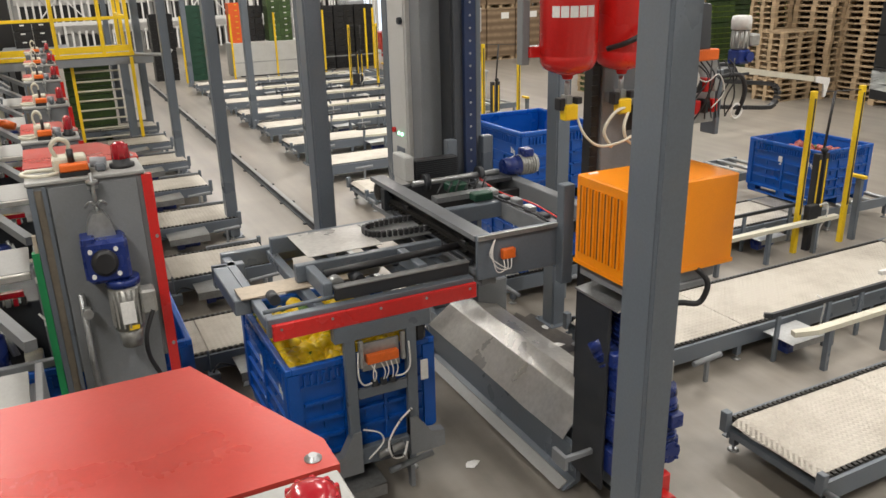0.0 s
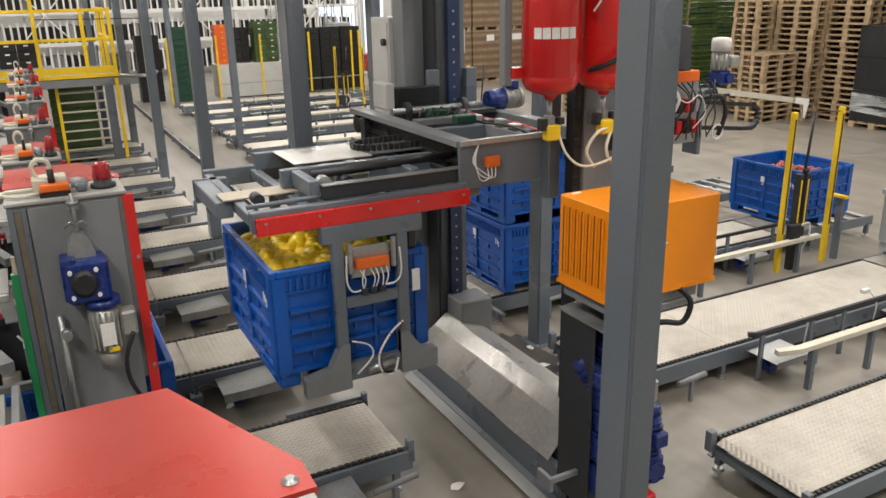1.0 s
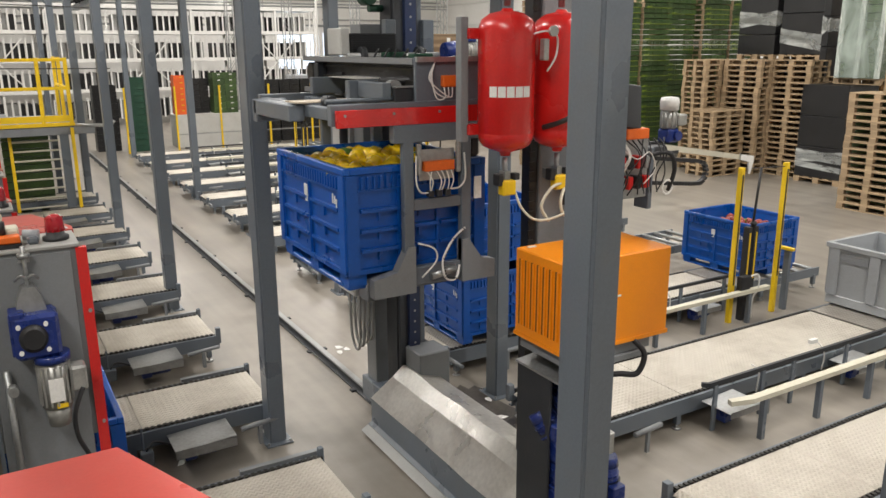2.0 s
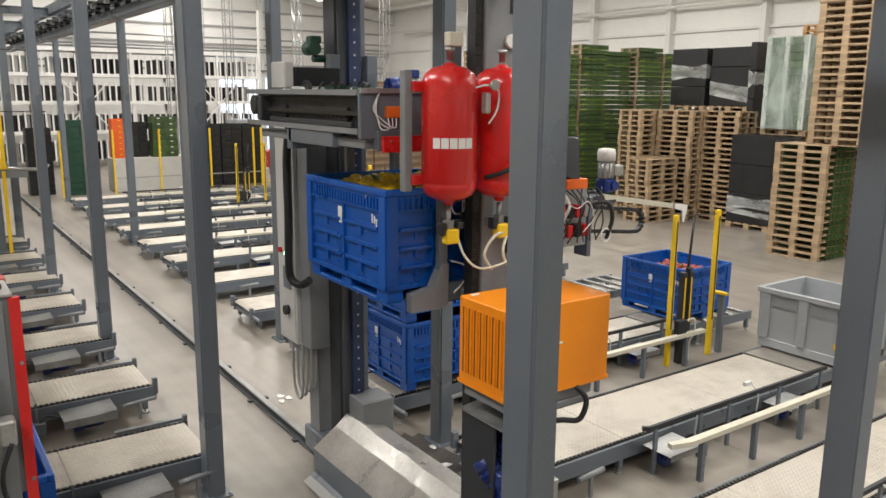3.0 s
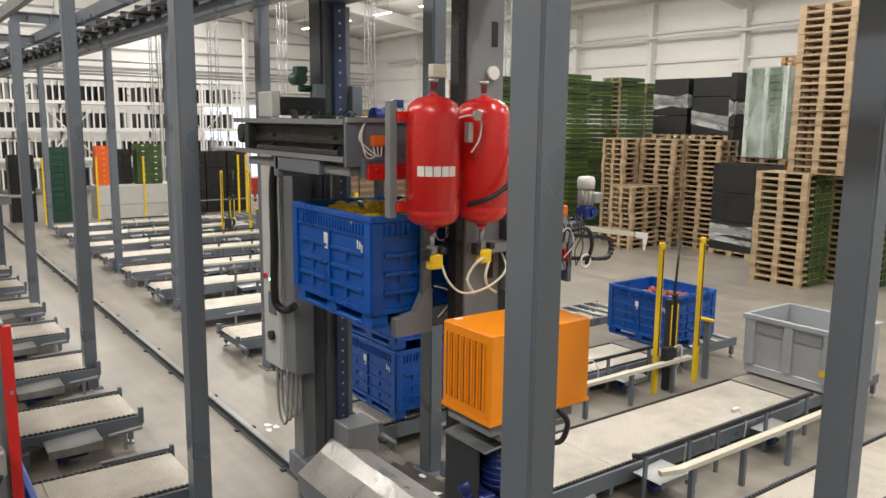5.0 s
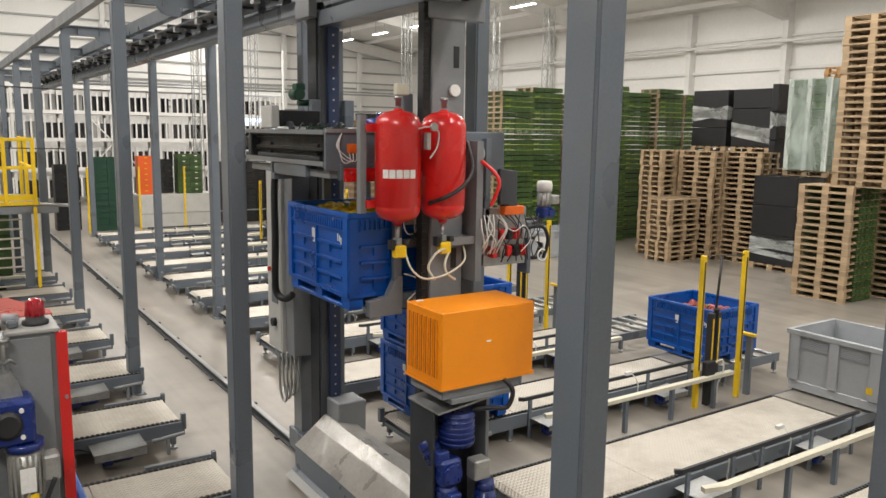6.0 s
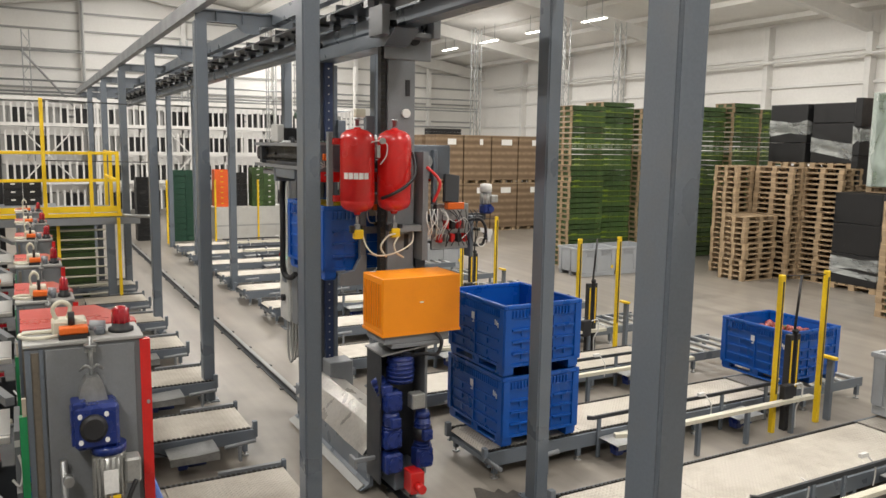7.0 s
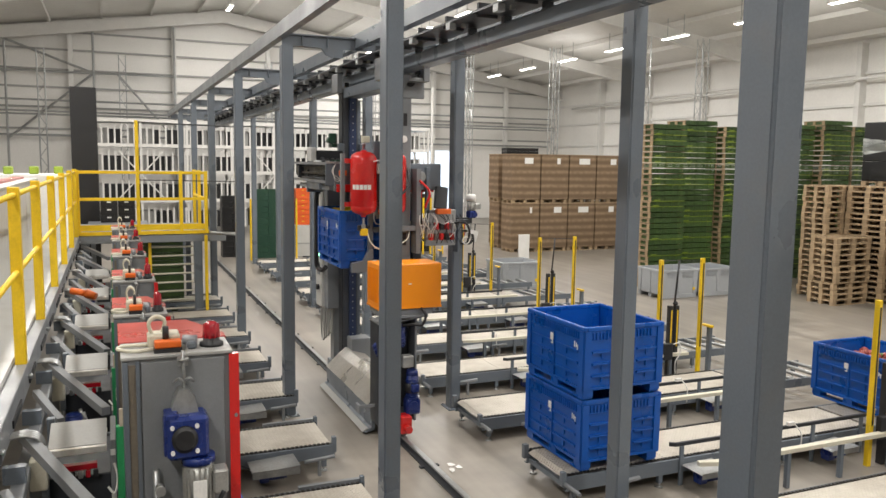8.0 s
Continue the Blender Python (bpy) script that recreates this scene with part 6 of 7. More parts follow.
def bin_machine(x, y, z, label, wide=1.0, deep=1.0):
    """A tall grey housing with a red lid and red and green edges; its base is at the front."""
    t = thing("bin_machine", pose(x, y, z) @ Matrix.Diagonal((wide, deep, 1, 1)), label, "machine", "bin handling machines")

    def P(n, bm, m, label="", parent=None):
        return part(n, bm, m, parent or t, label)
    X0, X1, D, H = -0.33, 0.40, 1.07, 2.28
    bm = bmesh.new()
    prism(bm, [(X0, 0.0), (X1, 0.0), (X1, D - 0.55), (X1 - 0.22, D), (X0, D)], "z", 1.12, H)
    P("housing", bm, "midgrey")
    P("front_panel", B((X0 + 0.12, -0.012, 0.3, X1 - 0.05, -0.002, H - 0.02), bevel=0.003), "midgrey")
    P("front_channel", B((X0, -0.02, 0.3, X0 + 0.035, 0.0, H - 0.01), (X0 + 0.085, -0.02, 0.3, X0 + 0.11, 0.0, H - 0.01)), "steel")
    P("front_slot", B((X0 + 0.036, -0.008, 0.3, X0 + 0.084, -0.001, H - 0.03)), "slot", "worn brown slide strip")
    P("top_strip", B((X0 - 0.01, -0.02, H, X1 + 0.01, 0.4, H + 0.02), bevel=0.004), "strip")
    bm = bmesh.new()
    prism(bm, [(X0 - 0.02, 0.41), (X1 + 0.02, 0.41), (X1 + 0.02, D - 0.54), (X1 - 0.21, D + 0.02), (X0 - 0.02, D + 0.02)], "z", H, H + 0.024)
    lid = P("lid", bm, "redlid", "red powder coated lid with a cut corner")
    bm = bmesh.new()
    lathe(bm, (X1 - 0.03, 0.46, H + 0.024), [(0.022, 0.0), (0.022, 0.003), (0.011, 0.004), (0.011, 0.012)], 12)
    P("lid_screw", bm, "galv", "", lid)
    P("red_edge", B((X1 + 0.002, -0.03, 0.3, X1 + 0.05, 0.03, H - 0.005), (X1 - 0.02, -0.03, 0.3, X1 + 0.002, -0.014, H - 0.005)), "red", "red guard edge")
    P("green_edge", B((X0 - 0.05, -0.02, 0.3, X0 - 0.004, 0.03, 1.9)), "green", "green guard edge")
    P("pale_edge", B((X0 - 0.03, -0.01, 1.9, X0 - 0.006, 0.02, 2.0)), "plywood")
    bm = bmesh.new()
    for z in (0.6, 1.2, 1.9):
        lathe(bm, (X1 + 0.025, -0.03, z), [(0.012, -0.008), (0.012, 0.0), (0.004, 0.0)], 8, "y")
    P("edge_screws", bm, "galv")["kind"] = "stuff"
    machine_top(t, P)
    # spindle with gearbox and motor on the front
    plain = P

    def P(n, bm, m, label="", parent=None):
        bmesh.ops.scale(bm, verts=bm.verts, vec=(1.15, 1.1, 1.05), space=Matrix.Translation((-0.1, 0.0, -1.5)))
        bmesh.ops.translate(bm, verts=bm.verts, vec=(-0.025, 0.0, 0.345))
        return plain(n, bm, m, label, parent)
    bm = bmesh.new()
    cyl(bm, (0.09, -0.06, 1.72), (0.09, -0.06, 1.96), 0.012, seg=8)
    cyl(bm, (0.09, -0.06, 1.9), (0.09, -0.06, 1.92), 0.035, seg=8)
    box(bm, 0.06, -0.05, 1.87, 0.12, -0.01, 1.89)
    P("spindle", bm, "galv")
    bm = bmesh.new()
    prism(bm, [(0.01, 1.62), (0.17, 1.62), (0.15, 1.7), (0.12, 1.75), (0.06, 1.75), (0.03, 1.7)], "y", -0.12, -0.01)
    hose(bm, [(0.03, -0.06, 1.78), (0.06, -0.09, 1.81), (0.09, -0.07, 1.79), (0.12, -0.09, 1.81), (0.15, -0.06, 1.78)], 0.008)
    P("bearing_block", bm, "galv")
    bm = bmesh.new()
    box(bm, -0.02, -0.2, 1.38, 0.22, -0.012, 1.62, bevel=0.02)
    box(bm, -0.03, -0.19, 1.6, 0.05, -0.05, 1.64, bevel=0.008)
    box(bm, -0.035, -0.17, 1.4, -0.015, -0.05, 1.6, bevel=0.006)
    g = P("gearbox", bm, "motor_blue", "dark blue worm gearbox")
    bm = bmesh.new()
    lathe(bm, (0.08, -0.2, 1.5), [(0.055, -0.028), (0.06, -0.02), (0.075, -0.012), (0.075, 0.0)], 20, "y")
    P("gear_cap", bm, "black", "", g)
    bm = bmesh.new()
    for sx in (-1, 1):
        for sz in (-1, 1):
            cyl(bm, (0.08 + sx * 0.07, -0.2, 1.5 + sz * 0.07), (0.08 + sx * 0.07, -0.215, 1.5 + sz * 0.07), 0.013, seg=8)
    P("cap_bolts", bm, "paper", "", g)["kind"] = "stuff"
    bm = bmesh.new()
    cyl(bm, (0.16, -0.12, 1.38), (0.16, -0.12, 1.34), 0.1, seg=18)
    P("motor_flange", bm, "motor_blue", "", g)
    bm = bmesh.new()
    cyl(bm, (0.16, -0.12, 1.34), (0.16, -0.12, 1.08), 0.085, seg=18)
    for k in range(16):
        a = 2 * math.pi * k / 16
        c, s = math.cos(a), math.sin(a)
        cyl(bm, (0.16 + 0.088 * c, -0.12 + 0.088 * s, 1.32), (0.16 + 0.088 * c, -0.12 + 0.088 * s, 1.1), 0.008, seg=4)
    box(bm, 0.24, -0.2, 1.16, 0.33, -0.08, 1.3, bevel=0.012)
    m = P("motor", bm, "motor_grey", "grey finned electric motor")
    bm = bmesh.new()
    cyl(bm, (0.16, -0.12, 1.08), (0.16, -0.12, 0.97), 0.075, 0.06, seg=16)
    P("motor_tail", bm, "motor_grey", "", m)
    P("rating_plate", B((0.12, -0.217, 1.13, 0.2, -0.212, 1.26), bevel=0.001), "paper", "", m)
    P("warning_label", B((0.15, -0.213, 1.09, 0.21, -0.209, 1.115)), "yellow", "", m)
    bm = bmesh.new()
    hose(bm, [(0.3, -0.2, 1.18), (0.24, -0.22, 1.05), (0.24, -0.2, 0.9), (0.3, -0.16, 0.72), (0.32, -0.1, 0.5)], 0.014)
    P("motor_cable", bm, "black")
    bm = bmesh.new()
    cyl(bm, (-0.08, -0.06, 0.5), (-0.08, -0.06, 1.3), 0.02, seg=8)
    lathe(bm, (-0.06, -0.1, 1.2), [(0.03, -0.04), (0.03, 0.02), (0.02, 0.03)], 10, "y")
    P("guide_rod", bm, "galv")
    for y0 in (0.15, D - 0.2):
        plain("side_arm", B(((-0.79 - x) / wide, y0, 1.13, X0 + 0.01, y0 + 0.05, 1.18), bevel=0.005), "midgrey")
    plain("front_foot", B((X0 + 0.2, -0.05, 0.3, X1 - 0.2, 0.0, 0.34), bevel=0.005), "steel")
    return t


bin_machine(0.0, 1.02, 0.0, "grey bin machine with a red lid and red beacon")
bin_machine(0.027, 4.62, 0.055, "grey bin machine with red lid, blue gearbox and motor", 0.83, 0.9)
for y in (6.2, 8.0, 10.1, 12.05, 14.0):
    bin_machine(-0.115, y, 0.0, "narrow grey bin machine with a red lid, in a row", 0.52, 0.75)


# ---- walkway with its frame and the feed units beside the machines ----
def walkway():
    t = thing("walkway", (-1.0, 8.0, 0), "raised steel walkway with a slotted edge beam and braces", "walkway")

    def P(n, bm, m, label=""):
        bmesh.ops.translate(bm, verts=bm.verts, vec=(1.0, -8.0, 0))
        return part(n, bm, m, t, label)
    P("deck", B((-2.6, -1.5, 1.9, -1.0, 17.0, 1.96)), "cabinet", "pale walkway deck")
    P("edge_beam", B((-1.0, -1.5, 1.72, -0.9, 17.0, 1.92), bevel=0.006), "midgrey")
    P("lower_beam", B((-0.86, -1.5, 1.52, -0.78, 17.0, 1.6), bevel=0.006), "midgrey")
    for k in range(14):
        y = 1.0 + 1.1 * k
        P("beam_slot", B((-0.899, y, 1.76, -0.888, y + 0.5, 1.81)), "black")
        P("slot_bracket", B((-0.9, y + 0.55, 1.6, -0.78, y + 0.61, 1.7)), "steel")
    for k in range(8):
        y = 1.85 + 1.96 * k
        P("column", B((-0.86, y, 0.0, -0.78, y + 0.08, 1.52), bevel=0.005), "midgrey")
        bm = bmesh.new()
        cyl(bm, (-0.85, y + 1.65, 1.7), (-0.36, y + 0.4, 1.58), 0.045, seg=4)
        P("brace", bm, "midgrey", "grey diagonal brace")
        bm = bmesh.new()
        cyl(bm, (-0.85, y + 0.66, 1.7), (-0.66, y + 0.2, 1.6), 0.035, seg=4)
        P("short_brace", bm, "midgrey", "short grey diagonal brace")
    return t


walkway()


def feed_unit(y):
    t = thing("feed_unit", (-0.53, y, 0.08), "small grey feed unit with a silver cover and blue motor", "feed unit", "feed units along the walkway")

    def P(n, bm, m, label=""):
        return part(n, bm, m, t, label)
    P("body", B((-0.2, 0.05, 0.4, 0.2, 0.8, 1.36), bevel=0.006), "dark")
    for k in range(6):
        P("terminal", B((-0.13 + 0.045 * k, -0.0, 1.36, -0.1 + 0.045 * k, 0.05, 1.41), bevel=0.004), ("galv", "lens_red", "black")[k % 3])
    P("side_bracket", B((-0.2, -0.06, 1.25, -0.16, 0.02, 1.6), (-0.2, 0.5, 1.2, -0.15, 0.56, 1.62), bevel=0.004), "steel")
    P("lower_tray", B((-0.18, -0.12, 0.82, 0.2, 0.06, 0.85), bevel=0.003), "galv")
    P("switch_box", B((0.05, -0.08, 0.86, 0.16, 0.0, 1.05), bevel=0.008), "cream")
    bm = bmesh.new()
    prism(bm, [(0.0, 1.56), (0.34, 1.62), (0.34, 1.64), (0.0, 1.58)], "x", -0.16, 0.18)
    P("sloped_cover", bm, "strip", "zinc plated sloped cover")
    P("cover_front", B((-0.18, -0.03, 1.53, 0.18, 0.02, 1.575), bevel=0.004), "stainless")
    P("red_label", B((-0.1, -0.004, 1.42, 0.12, 0.046, 1.455)), "lens_red")
    P("side_plate", B((0.2, -0.02, 0.4, 0.235, 0.5, 1.6), bevel=0.004), "midgrey")
    bm = bmesh.new()
    cyl(bm, (-0.1, -0.06, 0.95), (-0.1, -0.06, 1.2), 0.07, seg=14)
    lathe(bm, (-0.1, -0.06, 1.2), [(0.07, 0.0), (0.06, 0.02), (0.02, 0.025)], 14)
    P("motor", bm, "motor_blue")
    bm = bmesh.new()
    cyl(bm, (0.0, -0.05, 1.05), (-0.05, -0.05, 1.25), 0.015, seg=8)
    cyl(bm, (0.02, -0.05, 1.05), (-0.02, -0.05, 1.22), 0.012, seg=8)
    P("lever", bm, "galv")
    P("control_box", B((-0.26, -0.1, 1.35, -0.16, 0.0, 1.55), bevel=0.01), "cream")
    bm = bmesh.new()
    for k in range(4):
        hose(bm, [(-0.42, 0.02 + 0.035 * k, 1.66), (-0.28, 0.02 + 0.035 * k, 1.67), (-0.2, 0.02 + 0.035 * k, 1.62), (-0.18, 0.02 + 0.035 * k, 1.45), (-0.18, 0.02 + 0.035 * k, 1.0)], 0.012, 6, 5)
    P("pipe_bundle", bm, "galv", "bent conduit pipes")["kind"] = "stuff"
    bm = bmesh.new()
    hose(bm, [(0.22, -0.03, 1.45), (0.24, -0.06, 1.36), (0.22, -0.06, 1.26), (0.18, -0.04, 1.3)], 0.008)
    P("side_hose", bm, "white")
    for z in (0.9, 1.2, 1.5):
        P("sticker", B((0.2, -0.026, z, 0.23, -0.02, z + 0.04)), "paper")
    for x in (-0.18, 0.14):
        P("foot", B((x, 0.1, -0.08, x + 0.05, 0.15, 0.41)), "steel")
    return t


fu = feed_unit(1.3)
for k in range(1, 7):
    copy_thing(fu, pose(-0.53, 1.3 + 1.96 * k, 0.08))
bm = bmesh.new()
cyl(bm, (-0.62, 11.0, 1.72), (-0.5, 10.95, 1.68), 0.06, 0.045, seg=14)
cyl(bm, (-0.8, 11.08, 1.75), (-0.62, 11.0, 1.72), 0.045, seg=12)
solo("drive_motor", bm, "orange_box", "orange capped drive motor above a feed unit", "motor")


def railing():
    t = thing("yellow_railing", (-0.95, 8, 1.96), "yellow painted steel guard railing along the walkway", "railing")

    def P(n, bm, m, label=""):
        bmesh.ops.translate(bm, verts=bm.verts, vec=(0.95, -8.0, -1.96))
        return part(n, bm, m, t, label)
    for y in (3.0, 4.8, 6.5, 8.3, 10.4, 12.6, 14.9, 16.9):
        P("post", B((-0.985, y - 0.04, 1.75, -0.905, y + 0.04, 3.26), bevel=0.006), "yellow")
        bm = bmesh.new()
        lathe(bm, (-0.89, y, 1.8), [(0.02, 0.0), (0.02, 0.03), (0.008, 0.03)], 8)
        P("anchor_bolt", bm, "galv")
    for z in (3.2, 2.62):
        bm = bmesh.new()
        cyl(bm, (-0.945, 2.5, z), (-0.945, 17.0, z), 0.022, seg=10)
        P("rail", bm, "yellow")
    # cross railing at the walkway's end, with a tall gate post
    for x in (-0.9, 0.22, 1.05, 1.55):
        P("post", B((x - 0.035, 16.97, 1.96, x + 0.035, 17.03, 3.24 if x != 0.22 else 4.25), bevel=0.005), "yellow")
    for z in (3.2, 2.66):
        P("rail", B((-0.95, 16.98, z - 0.03, 1.58, 17.02, z + 0.03), bevel=0.004), "yellow")
    P("kick_plate", B((-0.95, 16.985, 2.02, 1.58, 17.015, 2.14)), "yellow")
    for z in (4.22, 3.05):
        bm = bmesh.new()
        cyl(bm, (0.22, 17.0, z), (2.4, 17.3, z - 0.04), 0.01, seg=6)
        P("gate_rod", bm, "black")
    for y in (18.2, 19.3):
        P("post", B((1.5, y - 0.03, 1.96, 1.57, y + 0.03, 3.24), bevel=0.005), "yellow")
    for z in (3.2, 2.66):
        P("rail", B((1.51, 17.0, z - 0.025, 1.56, 19.4, z + 0.025), bevel=0.004), "yellow")
    return t


railing()


def crossing():
    t = thing("crossing_deck", (0.3, 17.5, 0), "grey steel crossing deck on legs with yellow edging", "platform")

    def P(n, bm, m, label=""):
        bmesh.ops.translate(bm, verts=bm.verts, vec=(-0.3, -17.5, 0))
        return part(n, bm, m, t, label)
    P("deck", B((-0.95, 17.05, 1.92, 1.6, 19.4, 1.98), bevel=0.004), "midgrey")
    P("edge_beam", B((-0.95, 17.0, 1.76, 1.95, 17.06, 1.92), bevel=0.006), "midgrey")
    P("deck_edging", B((-0.95, 16.98, 1.93, 1.6, 17.05, 2.0)), "yellow")
    P("leg", B((1.3, 17.0, 0.0, 1.46, 17.12, 1.78), (1.24, 16.95, 0.0, 1.52, 17.17, 0.02), bevel=0.005), "steel")
    P("leg", B((-0.9, 19.2, 0.0, -0.78, 19.32, 1.94)), "steel")
    P("leg", B((1.3, 19.2, 0.0, 1.42, 19.32, 1.94)), "steel")
    bm = bmesh.new()
    cyl(bm, (1.6, 17.02, 1.94), (2.25, 17.0, 1.9), 0.035, seg=10)
    cyl(bm, (2.25, 17.0, 1.9), (2.33, 17.0, 2.0), 0.035, seg=10)
    P("rail_end", bm, "galv")
    P("yellow_strip", B((1.5, 16.9, 0.0, 1.56, 16.98, 1.9)), "yellow")
    # gate of horizontal tubes below the deck
    for k in range(8):
        bm = bmesh.new()
        z = 0.3 + 0.19 * k
        cyl(bm, (0.45, 17.3, z), (1.3, 17.3, z), 0.02, seg=8)
        P("gate_tube", bm, "cream")
    P("gate_post", B((0.4, 17.27, 0.0, 0.46, 17.33, 1.8)), "yellow")
    return t


crossing()


def green_panels():
    t = thing("green_panel_stack", (0.75, 18.68, 0), "green plastic panels stacked under the crossing deck", "panels")
    me = mesh_of(B((-0.45, -0.075, 0.0, 0.45, 0.075, 0.155), bevel=0.008), "green_panel", "crate_green")
    for k in range(10):
        share("green_panel", me, t, pose(0, 0, 0.17 * k))


green_panels()


def enclosure():
    """Long pale machine housing beyond the railing."""
    t = thing("machine_housing", (-2.2, 8, 1.96), "long cream machine housing beside the walkway", "machine housing")
    k = 0
    for y0 in range(-1, 15, 2):
        part("panel", B((-1.4, y0 - 8 + 0.01, 0.0, 0.75, y0 - 8 + 1.985, 1.14), bevel=0.008), "cabinet", t)
    part("top_cover", B((-1.4, -9, 1.14, 0.77, 6.9, 1.17), bevel=0.004), "cabinet", t)
    part("top_trim", B((0.45, -8.6, 1.17, 0.6, 6.5, 1.2)), "redlid", t)
    return t


enclosure()
for k, x in enumerate((-2.5, -2.1, -1.7, -1.3)):
    solo("roof_sensor", B((x, 16.0 + 0.3 * k, 3.16, x + 0.16, 16.14 + 0.3 * k, 3.31), bevel=0.02), "crate_lime", "small lime green box on the machine housing", "box", "small lime boxes")
solo("support_box", B((-2.6, 15.8, 1.96, -1.0, 17.6, 3.16)), "wall", "cream cabinet at the end of the housing", "cabinet")
solo("black_pillar", B((-1.12, 20.4, 0.0, -0.55, 20.9, 5.14), bevel=0.01), "crate_black", "tall black covered pillar", "pillar")


def crate_stack(name, x, y, z0, cols, rows, mat_, label, group, w=0.4, d=0.6, h=0.2, spots=None):
    t = thing(name, (x, y, z0), label, "crates", group)
    bm = bmesh.new()
    ring_shell(bm, w - 0.01, d - 0.01, 0.0, h - 0.01, 0.015)
    for s in (-1, 1):
        for z in (0.03, h - 0.04):
            a, b = sorted((s * (d / 2 - 0.008), s * (d / 2 + 0.004)))
            box(bm, -w / 2 + 0.01, a, z, w / 2 - 0.01, b, z + 0.022)
        for u in (-0.35, 0.0, 0.35):
            a, b = sorted((s * (d / 2 - 0.008), s * (d / 2 + 0.002)))
            box(bm, u * w - 0.01, a, 0.02, u * w + 0.01, b, h - 0.03)
    me = mesh_of(bm, "crate", mat_)
    hole = mesh_of(B((-0.045, -0.003, -0.015, 0.045, 0.003, 0.015)), "hand_hole", spots) if spots else None
    for i in range(cols):
        for k in range(rows):
            c = share("crate", me, t, pose(w * (i - (cols - 1) / 2), 0, h * k))
            if hole:
                share("hand_hole", hole, c, pose(0, -d / 2 - 0.003, h - 0.06))
    return t


crate_stack("crate_stack", -0.15, 20.0, 1.98, 2, 3, "crate_black", "black plastic crates on the crossing deck", "crate stacks", 0.38, 0.5, 0.18, "paper")
solo("crossing_shelf", B((-0.8, 19.5, 1.88, 0.5, 20.3, 1.975), (-0.75, 19.6, 0, -0.65, 19.7, 1.88), (0.35, 19.6, 0, 0.45, 19.7, 1.88)), "midgrey", "grey shelf carrying black crates", "shelf")
crate_stack("crate_stack", 4.85, 28.2, 0, 2, 12, "crate_dark", "tall stack of dark green plastic crates", "crate stacks", 0.42, 0.6, 0.205, "crate_dark")
crate_stack("crate_stack", 6.15, 28.4, 1.15, 1, 7, "crate_orange", "orange plastic crates stacked on a grey block", "crate stacks", 0.5, 0.5, 0.19, "yellow")
crate_stack("crate_stack", 7.65, 28.4, 1.15, 2, 7, "crate_green", "green plastic crates stacked on a grey block", "crate stacks", 0.42, 0.6, 0.2, "paper")
crate_stack("crate_stack", 6.85, 28.8, 1.15, 2, 6, "crate_black", "black plastic crates stacked on a grey block", "crate stacks", 0.3, 0.6, 0.2)
solo("grey_block", B((5.85, 28.0, 0, 8.6, 29.0, 1.145), bevel=0.02), "cabinet", "pale grey low wall block carrying crates", "block")
for x in (9.3, 10.1, 10.9):
    crate_stack("crate_stack", x, 28.6, 0, 2, 11, "crate_black", "tall stack of black plastic crates", "crate stacks", 0.38, 0.6, 0.205)
crate_stack("crate_stack", 3.7, 28.8, 0, 2, 11, "crate_black", "tall stack of black plastic crates", "crate stacks", 0.38, 0.6, 0.2)
for x in (4.15, 5.75, 7.25, 8.35, 9.0, 10.6, 10.9, 11.4):
    solo("marker_post", B((x - 0.03, 27.4, 0, x + 0.03, 27.46, 2.15), bevel=0.004), "yellow", "yellow painted steel marker post", "post", "marker posts")
solo("marker_rail", B((5.75, 27.42, 0.52, 11.4, 27.44, 0.56)), "galv", "thin horizontal rail between the marker posts", "rail")


# ---- flow racks along the far wall ----
def flow_rack():
    t = thing("flow_rack", (7.0, 38.0, 0), "white steel flow rack with filled levels", "rack")
    for x in [-8 + 2.0 * k for k in range(9)]:
        part("upright", B((x - 0.05, -0.05, 0.0, x + 0.05, 0.05, 5.2)), "whitesteel", t)
        part("upright", B((x - 0.05, 1.9, 0.0, x + 0.05, 2.0, 5.2)), "whitesteel", t)
    for z in (1.5, 2.8, 4.0, 5.1):
        part("level_beam", B((-8.05, -0.1, z, 8.05, -0.05, z + 0.15)), "whitesteel", t)
        part("roller_deck", B((-8.0, 0.05, z, 8.0, 1.9, z + 0.05)), "galv", t)
    carton = mesh_of(B((-0.1, 0.3, 0.0, 0.1, 1.2, 0.8), bevel=0.01), "rack_box", "strip")
    dark = mesh_of(B((-0.1, 0.3, 0.0, 0.1, 1.2, 0.76), bevel=0.01), "rack_box", "crate_black")
    frame_ = mesh_of(B((0.1, 0.0, 0.0, 0.17, 0.04, 0.95)), "lane_guide", "whitesteel")
    rng = random.Random(11)
    for z in (0.3, 1.55, 2.85, 4.05):
        for k in range(58):
            x = -7.75 + 0.27 * k
            share("lane_guide", frame_, t, pose(x, 0.0, z))
            r = rng.random()
            if r < 0.94:
                share("rack_box", carton if r < 0.36 else dark, t, pose(x + rng.uniform(-0.02, 0.02), rng.uniform(-0.05, 0.3), z))
    for s in (-1, 1):
        bm = bmesh.new()
        for x0 in (-6.0, 0.0, 6.0):
            cyl(bm, (x0 - s * 0.95, -0.12, 1.7), (x0 + s * 0.95, -0.12, 3.8), 0.03, seg=6)
        part("brace", bm, "whitesteel", t)
    return t


flow_rack()


